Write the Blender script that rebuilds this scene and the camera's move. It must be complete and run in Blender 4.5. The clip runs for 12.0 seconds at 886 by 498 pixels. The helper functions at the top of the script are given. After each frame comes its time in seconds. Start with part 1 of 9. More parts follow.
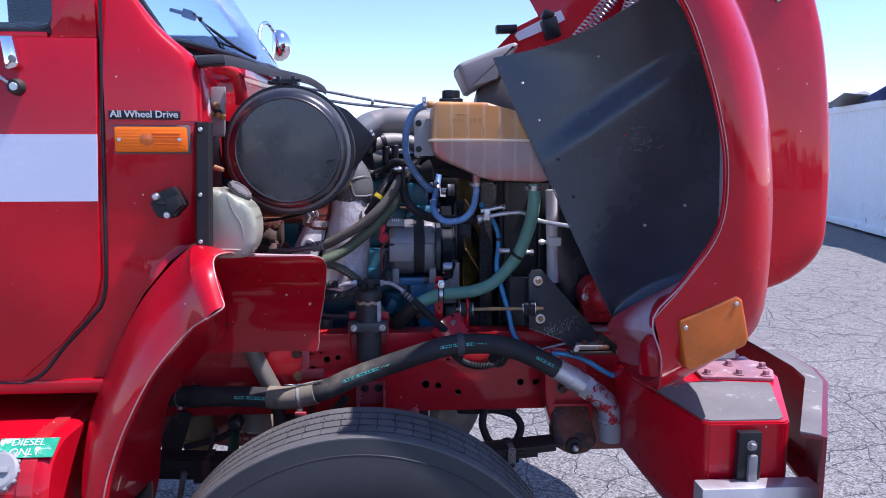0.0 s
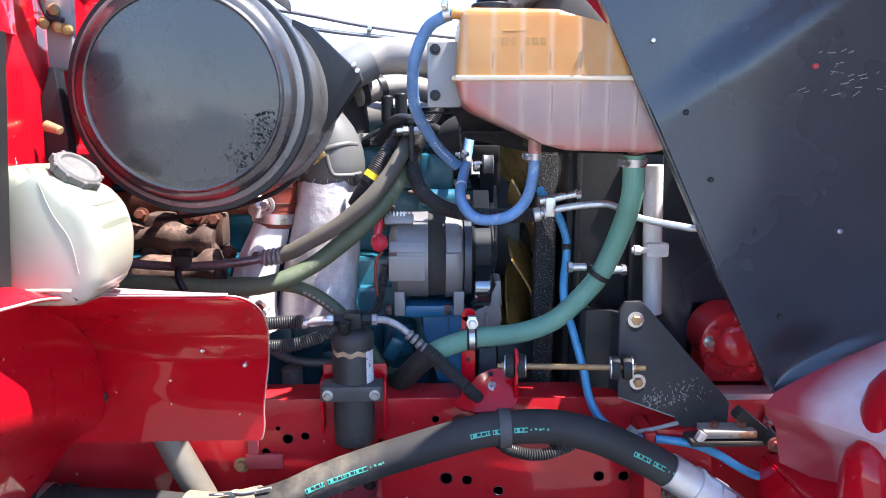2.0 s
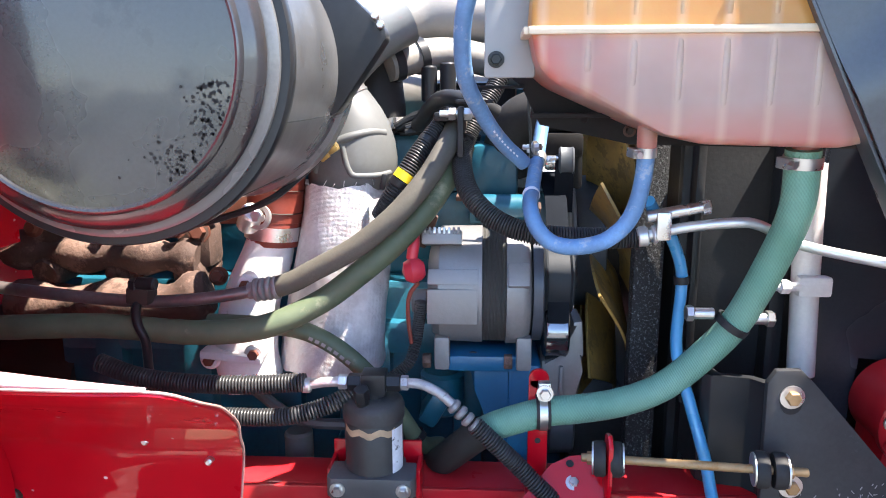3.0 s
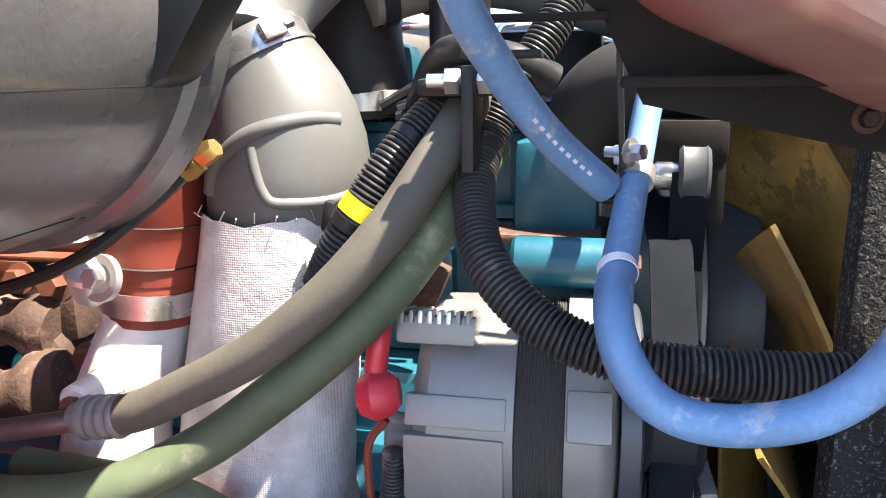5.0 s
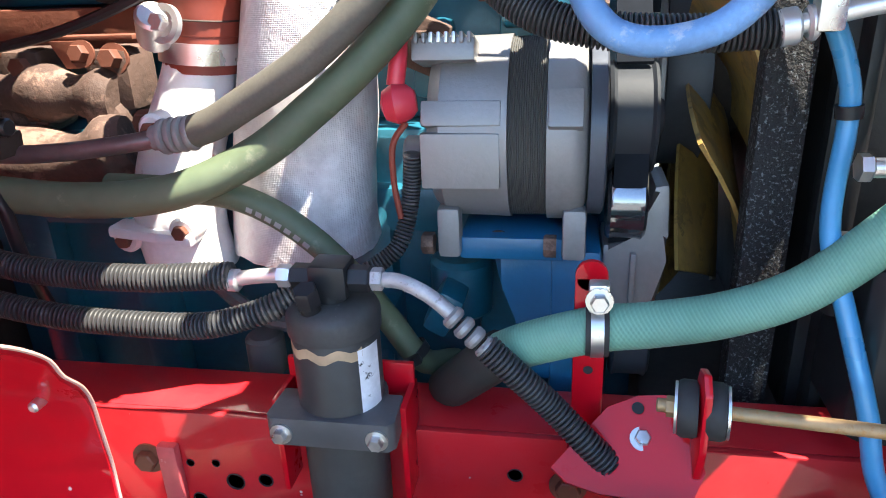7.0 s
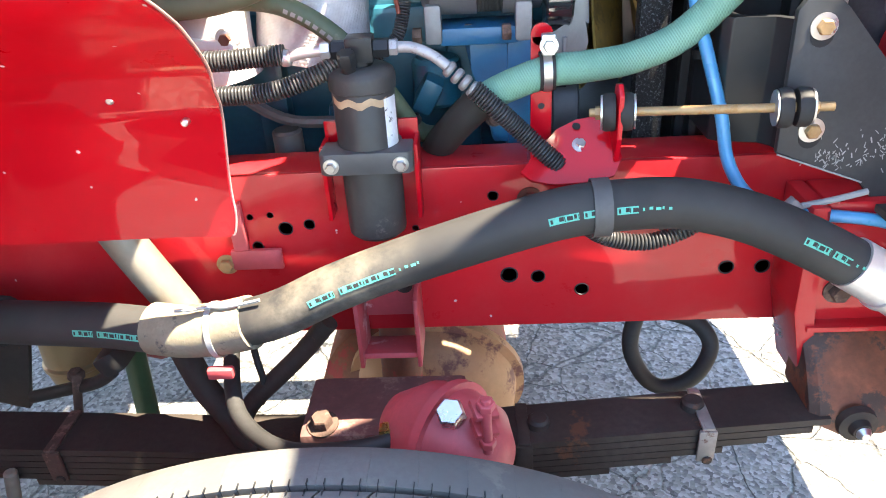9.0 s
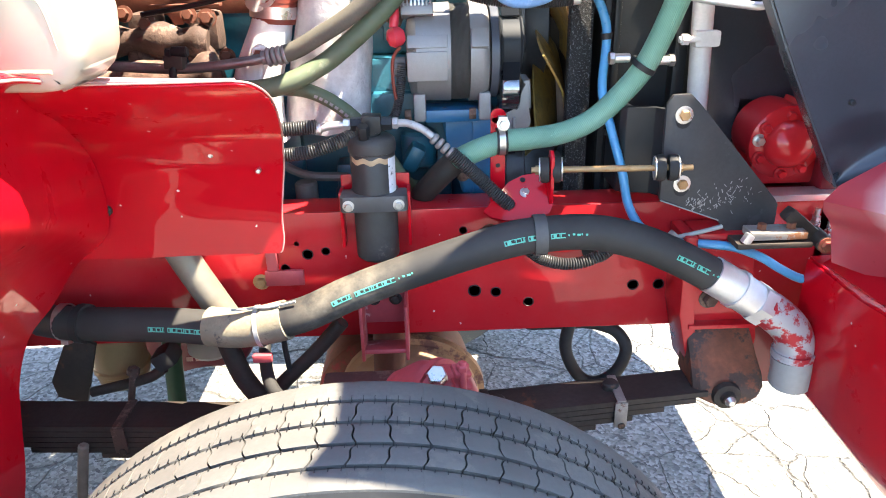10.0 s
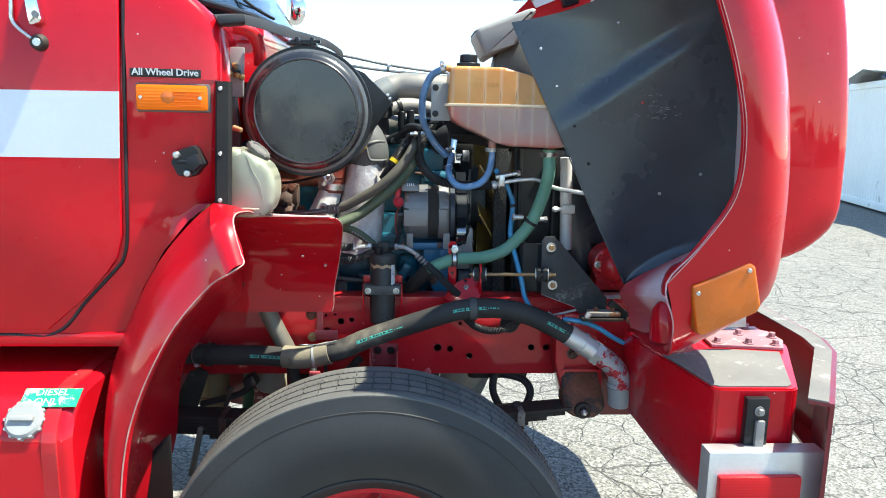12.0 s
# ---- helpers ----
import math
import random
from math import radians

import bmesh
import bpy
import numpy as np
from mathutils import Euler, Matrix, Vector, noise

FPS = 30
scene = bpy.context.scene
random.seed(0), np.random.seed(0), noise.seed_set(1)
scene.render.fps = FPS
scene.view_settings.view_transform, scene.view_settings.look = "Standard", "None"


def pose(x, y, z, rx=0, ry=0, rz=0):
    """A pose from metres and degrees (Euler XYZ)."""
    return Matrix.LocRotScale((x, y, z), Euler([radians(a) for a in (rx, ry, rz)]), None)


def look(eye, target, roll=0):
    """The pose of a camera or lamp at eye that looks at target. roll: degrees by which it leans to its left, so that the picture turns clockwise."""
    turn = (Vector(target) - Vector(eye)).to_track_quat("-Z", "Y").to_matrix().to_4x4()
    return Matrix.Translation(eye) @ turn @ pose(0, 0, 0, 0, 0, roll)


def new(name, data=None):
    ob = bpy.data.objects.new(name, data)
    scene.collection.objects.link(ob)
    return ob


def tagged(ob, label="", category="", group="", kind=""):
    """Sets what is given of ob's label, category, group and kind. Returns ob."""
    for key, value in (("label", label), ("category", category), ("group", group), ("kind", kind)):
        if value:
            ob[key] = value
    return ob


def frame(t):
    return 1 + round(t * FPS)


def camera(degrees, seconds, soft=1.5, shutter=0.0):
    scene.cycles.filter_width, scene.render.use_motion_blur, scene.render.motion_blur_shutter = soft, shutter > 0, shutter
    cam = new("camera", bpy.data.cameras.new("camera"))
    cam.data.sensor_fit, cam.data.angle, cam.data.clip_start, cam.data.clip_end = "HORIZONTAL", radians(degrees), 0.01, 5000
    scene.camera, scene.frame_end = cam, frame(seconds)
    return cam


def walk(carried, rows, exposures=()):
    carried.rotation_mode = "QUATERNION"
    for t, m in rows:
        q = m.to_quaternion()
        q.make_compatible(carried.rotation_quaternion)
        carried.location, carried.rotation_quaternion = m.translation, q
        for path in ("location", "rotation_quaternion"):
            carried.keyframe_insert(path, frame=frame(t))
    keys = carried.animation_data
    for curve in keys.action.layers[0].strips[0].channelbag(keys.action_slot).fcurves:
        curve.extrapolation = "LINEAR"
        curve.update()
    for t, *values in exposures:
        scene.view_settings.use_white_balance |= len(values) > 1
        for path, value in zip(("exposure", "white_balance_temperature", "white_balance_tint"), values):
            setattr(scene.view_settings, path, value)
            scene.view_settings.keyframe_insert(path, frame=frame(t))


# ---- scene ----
cam = camera(64.3, 12.0, 1.0)
METRES, EYE, TILT, LEAN, TURN = 3.6, 1.66, -8.0, 0.0, -3.5
ROWS = [
    (0.0, 0.0, 0.0, 0.0, 0.0, 0.0, -0.0),
    (0.5, -0.0026, 0.0599, 0.006, 0.5, -0.59, -0.16),
    (1.0, -0.0071, 0.1144, 0.0127, 1.13, -1.26, -0.24),
    (1.5, -0.0052, 0.1771, 0.0188, 1.54, -1.99, -0.24),
    (2.0, -0.0021, 0.2352, 0.0244, 2.35, -2.72, -0.27),
    (2.5, -0.0086, 0.2915, 0.0316, 4.23, -3.5, -0.46),
    (4.5, -0.0035, 0.4645, 0.0487, 13.55, -5.47, -1.29),
    (5.0, -0.0071, 0.4834, 0.0525, 14.5, -6.13, -1.25),
    (5.5, -0.008, 0.4842, 0.0504, 14.8, -7.26, -1.07),
    (6.0, -0.0067, 0.4726, 0.0428, 14.71, -9.1, -0.74),
    (6.5, -0.0034, 0.4564, 0.0308, 14.18, -11.66, -0.23),
    (7.0, -0.0005, 0.4419, 0.0181, 13.44, -14.4, 0.39),
    (9.0, -0.0113, 0.3557, -0.0073, 5.6, -21.26, 2.47),
    (9.5, -0.0202, 0.3113, -0.0054, 3.02, -20.3, 2.04),
    (10.0, -0.0175, 0.2617, 0.0031, 1.91, -15.69, 1.07),
    (10.5, -0.0106, 0.2013, 0.0056, 1.64, -11.17, 0.11),
    (11.0, -0.0106, 0.1361, 0.0028, 1.42, -7.16, -0.58),
    (11.5, -0.0099, 0.0635, 0.0029, 1.19, -4.29, -0.96),
    (12.0, -0.0048, -0.0048, -0.0063, 0.69, -2.24, -1.04),
]
walk(cam, [(t, pose(0, 0, EYE, TILT, LEAN, TURN) @ pose(METRES * x, METRES * y, METRES * z, 90 + pitch, roll, yaw)) for t, x, y, z, yaw, pitch, roll in ROWS],
     exposures=[(0.0, 1.04, 5400, 28), (0.5, 1.28, 5550, 26), (1.0, 1.60, 5650, 22), (2.0, 2.46, 5950, 15), (2.7, 2.70, 6150, 13), (4.3, 2.98, 6800, 11), (5.5, 2.74, 6750, 11), (7.0, 2.99, 6400, 7),
                (8.8, 3.57, 7100, 8), (9.5, 3.50, 7100, 8), (10.0, 3.28, 6950, 9), (10.5, 3.15, 6750, 8), (11.0, 2.78, 6350, 3), (11.5, 2.23, 6200, -1), (12.0, 1.84, 6200, -1)])

# ---- daylight ----
SUN_EL, SUN_AZ = 64.5, -7.0  # height over the ground, turn from +x towards +y
world = bpy.data.worlds.new("sky")
scene.world = world
world.use_nodes = True
sky = world.node_tree.nodes.new("ShaderNodeTexSky")
sky.sky_type, sky.sun_disc = "NISHITA", False
sky.sun_elevation, sky.sun_rotation = radians(SUN_EL), radians(90 - SUN_AZ)
sky.air_density, sky.dust_density, sky.altitude = 1.0, 0.2, 1500.0
background = world.node_tree.nodes["Background"]
world.node_tree.links.new(sky.outputs[0], background.inputs[0])
background.inputs[1].default_value = 0.115
sun_way = Vector((math.cos(radians(SUN_EL)) * math.cos(radians(SUN_AZ)), math.cos(radians(SUN_EL)) * math.sin(radians(SUN_AZ)), math.sin(radians(SUN_EL))))
sun = new("sun", bpy.data.lights.new("sun", "SUN"))
sun.data.energy, sun.data.angle, sun.data.color = 3.7, radians(0.53), (1.0, 0.91, 0.78)
sun.matrix_world = look(sun_way * 20, (0, 0, 0))


# ---- materials ----
def nodes_of(name):
    m = bpy.data.materials.new(name)
    m.use_nodes = True
    nt = m.node_tree
    return m, nt, nt.nodes["Principled BSDF"], nt.nodes.new("ShaderNodeTexCoord").outputs["Object"]


def noise_node(nt, co, scale, detail=4, rough=0.6, distort=0.0):
    n = nt.nodes.new("ShaderNodeTexNoise")
    nt.links.new(co, n.inputs["Vector"])
    n.inputs["Scale"].default_value, n.inputs["Detail"].default_value = scale, detail
    n.inputs["Roughness"].default_value, n.inputs["Distortion"].default_value = rough, distort
    return n.outputs["Fac"]


def ramp(nt, fac, lo, hi, a=0.0, b=1.0):
    r = nt.nodes.new("ShaderNodeMapRange")
    nt.links.new(fac, r.inputs["Value"])
    for key, v in (("From Min", lo), ("From Max", hi), ("To Min", a), ("To Max", b)):
        r.inputs[key].default_value = v
    return r.outputs["Result"]


def mixed(nt, fac, a, b):
    m = nt.nodes.new("ShaderNodeMix")
    m.data_type = "RGBA"
    if isinstance(fac, float):
        m.inputs["Factor"].default_value = fac
    else:
        nt.links.new(fac, m.inputs["Factor"])
    for key, v in ((6, a), (7, b)):
        if isinstance(v, tuple):
            m.inputs[key].default_value = (*v, 1)
        else:
            nt.links.new(v, m.inputs[key])
    return m.outputs[2]


def bumped(nt, bsdf, heights):
    """Chains (height socket, strength, distance) into the shader's normal."""
    last = None
    for h, strength, distance in heights:
        b = nt.nodes.new("ShaderNodeBump")
        b.inputs["Strength"].default_value, b.inputs["Distance"].default_value = strength, distance
        nt.links.new(h, b.inputs["Height"])
        if last:
            nt.links.new(last, b.inputs["Normal"])
        last = b.outputs["Normal"]
    nt.links.new(last, bsdf.inputs["Normal"])


def surface(name, col, rough=0.5, metal=0.0, var=0.2, scale=6.0, fine=120.0, bump=0.15, depth=0.001, coat=0.0, wear=None, wear_at=0.62, wear_scale=9.0, rough_var=0.12):
    """A general worn surface: broad and fine colour variation, rough patches, relief, and patches of a wear colour."""
    m, nt, p, co = nodes_of(name)
    broad, grain = noise_node(nt, co, scale), noise_node(nt, co, fine, 3)
    dark = tuple(c * (1 - var) for c in col)
    light = tuple(min(1, c * (1 + var)) for c in col)
    base = mixed(nt, ramp(nt, broad, 0.3, 0.7), dark, light)
    base = mixed(nt, ramp(nt, grain, 0.35, 0.7, 0, 0.5), base, tuple(c * (1 - var * 0.8) for c in col))
    if wear:
        spots = noise_node(nt, co, wear_scale, 8, 0.72)
        base = mixed(nt, ramp(nt, spots, wear_at, wear_at + 0.05), base, wear)
    nt.links.new(base, p.inputs["Base Color"])
    nt.links.new(ramp(nt, broad, 0.3, 0.7, max(0.02, rough - rough_var), min(1, rough + rough_var)), p.inputs["Roughness"])
    p.inputs["Metallic"].default_value, p.inputs["Coat Weight"].default_value = metal, coat
    p.inputs["Specular IOR Level"].default_value = 0.28 if max(col) < 0.07 else 0.5
    p.inputs["Coat Roughness"].default_value = 0.06
    bumped(nt, p, [(grain, bump, depth)])
    return m


def paint_red(name, col, chips=0.74, dust=0.0):
    """Glossy truck paint with stone chips, light orange peel and a film of dust."""
    m, nt, p, co = nodes_of(name)
    broad, grain = noise_node(nt, co, 3.0), noise_node(nt, co, 160.0, 2)
    base = mixed(nt, ramp(nt, broad, 0.3, 0.7), tuple(c * 0.85 for c in col), tuple(min(1, c * 1.12) for c in col))
    film = noise_node(nt, co, 11.0, 8, 0.7)
    base = mixed(nt, ramp(nt, film, 0.45, 0.85, dust * 0.25, dust), base, (0.45, 0.36, 0.30))
    cells = nt.nodes.new("ShaderNodeTexVoronoi")
    nt.links.new(co, cells.inputs["Vector"])
    cells.inputs["Scale"].default_value = 55.0
    few = noise_node(nt, co, 24.0, 2)
    near = nt.nodes.new("ShaderNodeMath")
    near.operation = "MULTIPLY"
    nt.links.new(ramp(nt, cells.outputs["Distance"], 0.10, 0.14, 1, 0), near.inputs[0])
    nt.links.new(ramp(nt, few, chips - 0.06, chips - 0.05), near.inputs[1])
    base = mixed(nt, near.outputs[0], base, (0.62, 0.52, 0.48))
    nt.links.new(base, p.inputs["Base Color"])
    nt.links.new(ramp(nt, film, 0.35, 0.8, 0.26, 0.42 + dust), p.inputs["Roughness"])
    p.inputs["Coat Weight"].default_value, p.inputs["Coat Roughness"].default_value = 0.60, 0.03 + dust * 0.3
    p.inputs["Specular IOR Level"].default_value = 0.1
    bumped(nt, p, [(grain, 0.05, 0.0006), (broad, 0.2, 0.005)])
    return m


RED = paint_red("red_paint", (0.48, 0.003, 0.012), 0.69)
RED_DUSTY = paint_red("dusty_red_paint", (0.48, 0.008, 0.016), 0.70, 0.08)
# truck red darkened; on the far fender and rail it stands for shade
RED_DARK = surface("darkened_red_paint", (0.17, 0.008, 0.016), 0.42, 0, 0.2, 4, 90, 0.1, 0.001, 0.3, (0.45, 0.30, 0.26), 0.70)
PINK = surface("faded_red_paint", (0.48, 0.075, 0.085), 0.5, 0, 0.25, 12, 120, 0.2, 0.001, 0.1, (0.62, 0.42, 0.40), 0.6)
WHITE = surface("white_vinyl", (0.72, 0.74, 0.80), 0.35, 0, 0.06, 3, 90, 0.03)
BLACK = surface("black_plastic", (0.020, 0.021, 0.023), 0.38, 0, 0.35, 5, 90, 0.12, 0.0008, 0.0, (0.10, 0.09, 0.08), 0.72)
LINER = surface("black_liner_plastic", (0.030, 0.036, 0.046), 0.25, 0, 0.35, 2.5, 220, 0.10, 0.0006, 0.12, (0.05, 0.05, 0.052), 0.70, 24)
CANISTER = surface("black_canister_paint", (0.025, 0.025, 0.027), 0.25, 0, 0.4, 4, 260, 0.14, 0.0006, 0.4, (0.018, 0.018, 0.020), 0.60, 20)
SPLATTERED = surface("splashed_black_paint", (0.115, 0.116, 0.118), 0.32, 0, 0.35, 6, 260, 0.3, 0.0008, 0.3, (0.34, 0.33, 0.31), 0.66, 70)
RUBBER = surface("black_rubber", (0.030, 0.029, 0.028), 0.62, 0, 0.3, 7, 180, 0.2, 0.0008, 0, (0.13, 0.115, 0.095), 0.64, 7)
TYRE = surface("dusty_tyre_rubber", (0.098, 0.095, 0.088), 0.78, 0, 0.22, 9, 170, 0.25, 0.001, 0, (0.125, 0.118, 0.104), 0.57, 12)
SIDEWALL = surface("tyre_sidewall", (0.032, 0.032, 0.033), 0.42, 0, 0.25, 5, 140, 0.15, 0.0008, 0, (0.045, 0.042, 0.038), 0.63, 5)
CORRUGATED = surface("black_conduit", (0.040, 0.040, 0.041), 0.42, 0, 0.3, 14, 200, 0.1, 0.0005, 0, (0.12, 0.105, 0.09), 0.6, 20)
GREY_HOSE = surface("grey_foam_hose", (0.100, 0.091, 0.073), 0.8, 0, 0.3, 14, 320, 0.25, 0.0008, 0, (0.08, 0.075, 0.065), 0.62, 18)
BLUE_HOSE = surface("blue_silicone_hose", (0.125, 0.25, 0.45), 0.45, 0, 0.3, 22, 260, 0.3, 0.0008, 0, (0.27, 0.35, 0.47), 0.58, 40)
BLUE_LINE = surface("blue_nylon_line", (0.06, 0.27, 0.50), 0.35, 0, 0.15, 12, 160, 0.1, 0.0005, 0.2)
TEAL = surface("teal_engine_paint", (0.012, 0.105, 0.155), 0.4, 0, 0.3, 7, 110, 0.3, 0.0012, 0.15, (0.05, 0.16, 0.19), 0.66, 12)
BLUE_CAST = surface("blue_engine_paint", (0.012, 0.125, 0.26), 0.42, 0, 0.25, 7, 110, 0.3, 0.0012, 0.15, (0.06, 0.17, 0.26), 0.68, 12)
ALU = surface("cast_aluminium", (0.25, 0.243, 0.24), 0.52, 0.4, 0.15, 8, 190, 0.35, 0.0010, 0, (0.36, 0.32, 0.27), 0.66, 14)
BRIGHT = surface("bright_aluminium", (0.66, 0.65, 0.64), 0.42, 0.75, 0.12, 8, 160, 0.3, 0.0008)
ALLOY = surface("pale_cast_alloy", (0.74, 0.72, 0.71), 0.5, 0.1, 0.18, 9, 170, 0.35, 0.001, 0, (0.36, 0.30, 0.26), 0.64, 16)
STEEL = surface("zinc_steel", (0.60, 0.59, 0.57), 0.32, 0.9, 0.15, 20, 150, 0.15, 0.0005)
GOLD = surface("yellow_zinc", (0.36, 0.23, 0.11), 0.5, 0.4, 0.25, 30, 190, 0.2, 0.0006, 0, (0.35, 0.19, 0.07), 0.58, 40)
BRASS = surface("brass", (0.62, 0.45, 0.16), 0.3, 0.9, 0.15, 30, 190, 0.1, 0.0004)
# paler rust patches also stand in for sun patches on the manifold
RUST = surface("rusty_cast_iron", (0.085, 0.048, 0.035), 0.85, 0, 0.45, 10, 140, 0.6, 0.002, 0, (0.19, 0.115, 0.085), 0.52, 9)
DARK_IRON = surface("oily_iron", (0.045, 0.036, 0.030), 0.6, 0.1, 0.4, 7, 100, 0.4, 0.0015, 0, (0.12, 0.055, 0.03), 0.62, 10)
ORANGE_RUST = surface("orange_rust", (0.17, 0.055, 0.030), 0.7, 0, 0.4, 9, 110, 0.4, 0.0015, 0, (0.30, 0.025, 0.03), 0.54, 7)
SILICONE = surface("red_brown_silicone", (0.20, 0.035, 0.020), 0.5, 0, 0.2, 10, 120, 0.15, 0.0006)
RED_RUBBER = surface("red_rubber", (0.55, 0.03, 0.05), 0.42, 0, 0.12, 12, 100, 0.1)
GREY_PLASTIC = surface("grey_plastic", (0.115, 0.117, 0.112), 0.5, 0, 0.18, 6, 120, 0.15, 0.0008)
GREY_DUCT = surface("matt_grey_duct", (0.30, 0.30, 0.29), 0.55, 0, 0.1, 5, 120, 0.1)
FAN = surface("yellowed_fan_plastic", (0.36, 0.23, 0.065), 0.45, 0, 0.4, 22, 70, 0.15, 0.001, 0.1, (0.20, 0.13, 0.045), 0.52, 26)
YELLOW = surface("yellow_tape", (0.78, 0.60, 0.02), 0.4, 0, 0.1)
PALE = surface("bare_edge", (0.52, 0.30, 0.26), 0.4, 0, 0.3, 30)
FOAM = surface("speckled_black_seal", (0.020, 0.020, 0.021), 0.7, 0, 0.3, 30, 300, 0.9, 0.003, 0, (0.13, 0.14, 0.145), 0.55, 260)
GRIP = surface("grey_anti_slip", (0.17, 0.166, 0.155), 0.8, 0, 0.25, 8, 400, 0.8, 0.0015, 0, (0.34, 0.33, 0.30), 0.60, 14)
CONTAINER = surface("white_container_paint", (0.80, 0.81, 0.80), 0.5, 0, 0.06, 1.2, 30, 0.1, 0.002, 0, (0.52, 0.52, 0.51), 0.60, 1.6)
TARP = surface("blue_tarpaulin", (0.02, 0.05, 0.22), 0.6, 0, 0.3, 3, 30, 0.3, 0.01)
GREEN_MARK = surface("green_ink", (0.08, 0.42, 0.32), 0.5, 0, 0.2, 200, 500, 0.0)
GREEN_LABEL = surface("green_sticker", (0.03, 0.36, 0.19), 0.4, 0, 0.25, 40, 120, 0.1, 0.001, 0, (0.45, 0.53, 0.48), 0.54, 30)
CHROME = surface("chrome", (0.85, 0.85, 0.86), 0.10, 1.0, 0.05, 10, 100, 0.0)
TRAY_BLACK = surface("matt_black_steel", (0.014, 0.013, 0.013), 0.75, 0, 0.4, 9, 150, 0.2)
CORE = surface("radiator_black", (0.022, 0.023, 0.025), 0.5, 0, 0.4, 8, 150, 0.3, 0.001)

for m_ob, gloss in ((LINER, 0.65), (CANISTER, 0.60)):
    m_ob.node_tree.nodes["Principled BSDF"].inputs["Specular IOR Level"].default_value = gloss


def green_braid():
    m, nt, p, co = nodes_of("green_braided_hose")
    wave = []
    for turn in (32, -32):
        mp = nt.nodes.new("ShaderNodeMapping")
        nt.links.new(co, mp.inputs["Vector"])
        mp.inputs["Rotation"].default_value = (0.4, radians(turn), 0.3)
        w = nt.nodes.new("ShaderNodeTexWave")
        nt.links.new(mp.outputs[0], w.inputs["Vector"])
        w.inputs["Scale"].default_value, w.inputs["Distortion"].default_value = 110, 0.6
        wave.append(w.outputs["Fac"])
    broad = noise_node(nt, co, 9)
    base = mixed(nt, ramp(nt, broad, 0.3, 0.7), (0.11, 0.27, 0.19), (0.20, 0.38, 0.28))
    base = mixed(nt, ramp(nt, wave[0], 0.6, 0.9, 0, 0.35), base, (0.10, 0.22, 0.16))
    nt.links.new(base, p.inputs["Base Color"])
    p.inputs["Roughness"].default_value = 0.55
    bumped(nt, p, [(wave[0], 0.25, 0.0008), (wave[1], 0.25, 0.0008)])
    return m


def olive_hose():
    m, nt, p, co = nodes_of("olive_rubber_hose")
    broad, grain = noise_node(nt, co, 10), noise_node(nt, co, 220, 2)
    base = mixed(nt, ramp(nt, broad, 0.3, 0.7), (0.058, 0.083, 0.047), (0.120, 0.150, 0.088))
    base = mixed(nt, ramp(nt, noise_node(nt, co, 22, 8, 0.7), 0.58, 0.72, 0, 0.6), base, (0.32, 0.31, 0.22))
    nt.links.new(base, p.inputs["Base Color"])
    p.inputs["Roughness"].default_value = 0.6
    bumped(nt, p, [(grain, 0.2, 0.0008)])
    return m


def sunlit_dusty_hose():
    """Dusty black rubber; the sandy stretch is a sunlit patch put into the colour."""
    m, nt, p, co = nodes_of("sunlit_dusty_rubber")
    sep = nt.nodes.new("ShaderNodeSeparateXYZ")
    nt.links.new(co, sep.inputs[0])
    base = mixed(nt, ramp(nt, noise_node(nt, co, 7), 0.3, 0.7), (0.026, 0.025, 0.024), (0.046, 0.044, 0.042))
    fac = ramp(nt, noise_node(nt, co, 16, 6, 0.65), 0.38, 0.60)
    for lo, hi in ((-0.245, -0.200), (-0.030, -0.110)):
        both = nt.nodes.new("ShaderNodeMath")
        both.operation = "MULTIPLY"
        nt.links.new(fac, both.inputs[0])
        nt.links.new(ramp(nt, sep.outputs["X"], lo, hi), both.inputs[1])
        fac = both.outputs[0]
    base = mixed(nt, fac, base, (0.125, 0.110, 0.086))
    base = mixed(nt, ramp(nt, noise_node(nt, co, 9, 7, 0.7), 0.62, 0.72, 0, 0.5), base, (0.10, 0.09, 0.075))
    nt.links.new(base, p.inputs["Base Color"])
    p.inputs["Roughness"].default_value, p.inputs["Specular IOR Level"].default_value = 0.62, 0.3
    bumped(nt, p, [(noise_node(nt, co, 180, 3), 0.2, 0.0008)])
    return m


def heat_wrap():
    m, nt, p, co = nodes_of("silver_heat_wrap")
    hs = []
    for turn in ((0, 0, 0), (0, radians(90), 0)):
        mp = nt.nodes.new("ShaderNodeMapping")
        nt.links.new(co, mp.inputs["Vector"])
        mp.inputs["Rotation"].default_value = turn
        w = nt.nodes.new("ShaderNodeTexWave")
        nt.links.new(mp.outputs[0], w.inputs["Vector"])
        w.inputs["Scale"].default_value, w.inputs["Distortion"].default_value = 175, 0.5
        hs.append(w.outputs["Fac"])
    crumple = noise_node(nt, co, 26, 5, 0.6)
    base = mixed(nt, ramp(nt, crumple, 0.35, 0.65), (0.50, 0.47, 0.48), (0.72, 0.70, 0.70))
    base = mixed(nt, ramp(nt, noise_node(nt, co, 14, 6, 0.7), 0.56, 0.7, 0, 0.55), base, (0.56, 0.40, 0.39))
    nt.links.new(base, p.inputs["Base Color"])
    p.inputs["Roughness"].default_value, p.inputs["Metallic"].default_value = 0.5, 0.2
    bumped(nt, p, [(hs[0], 0.22, 0.0008), (hs[1], 0.22, 0.0008), (crumple, 0.6, 0.008)])
    return m


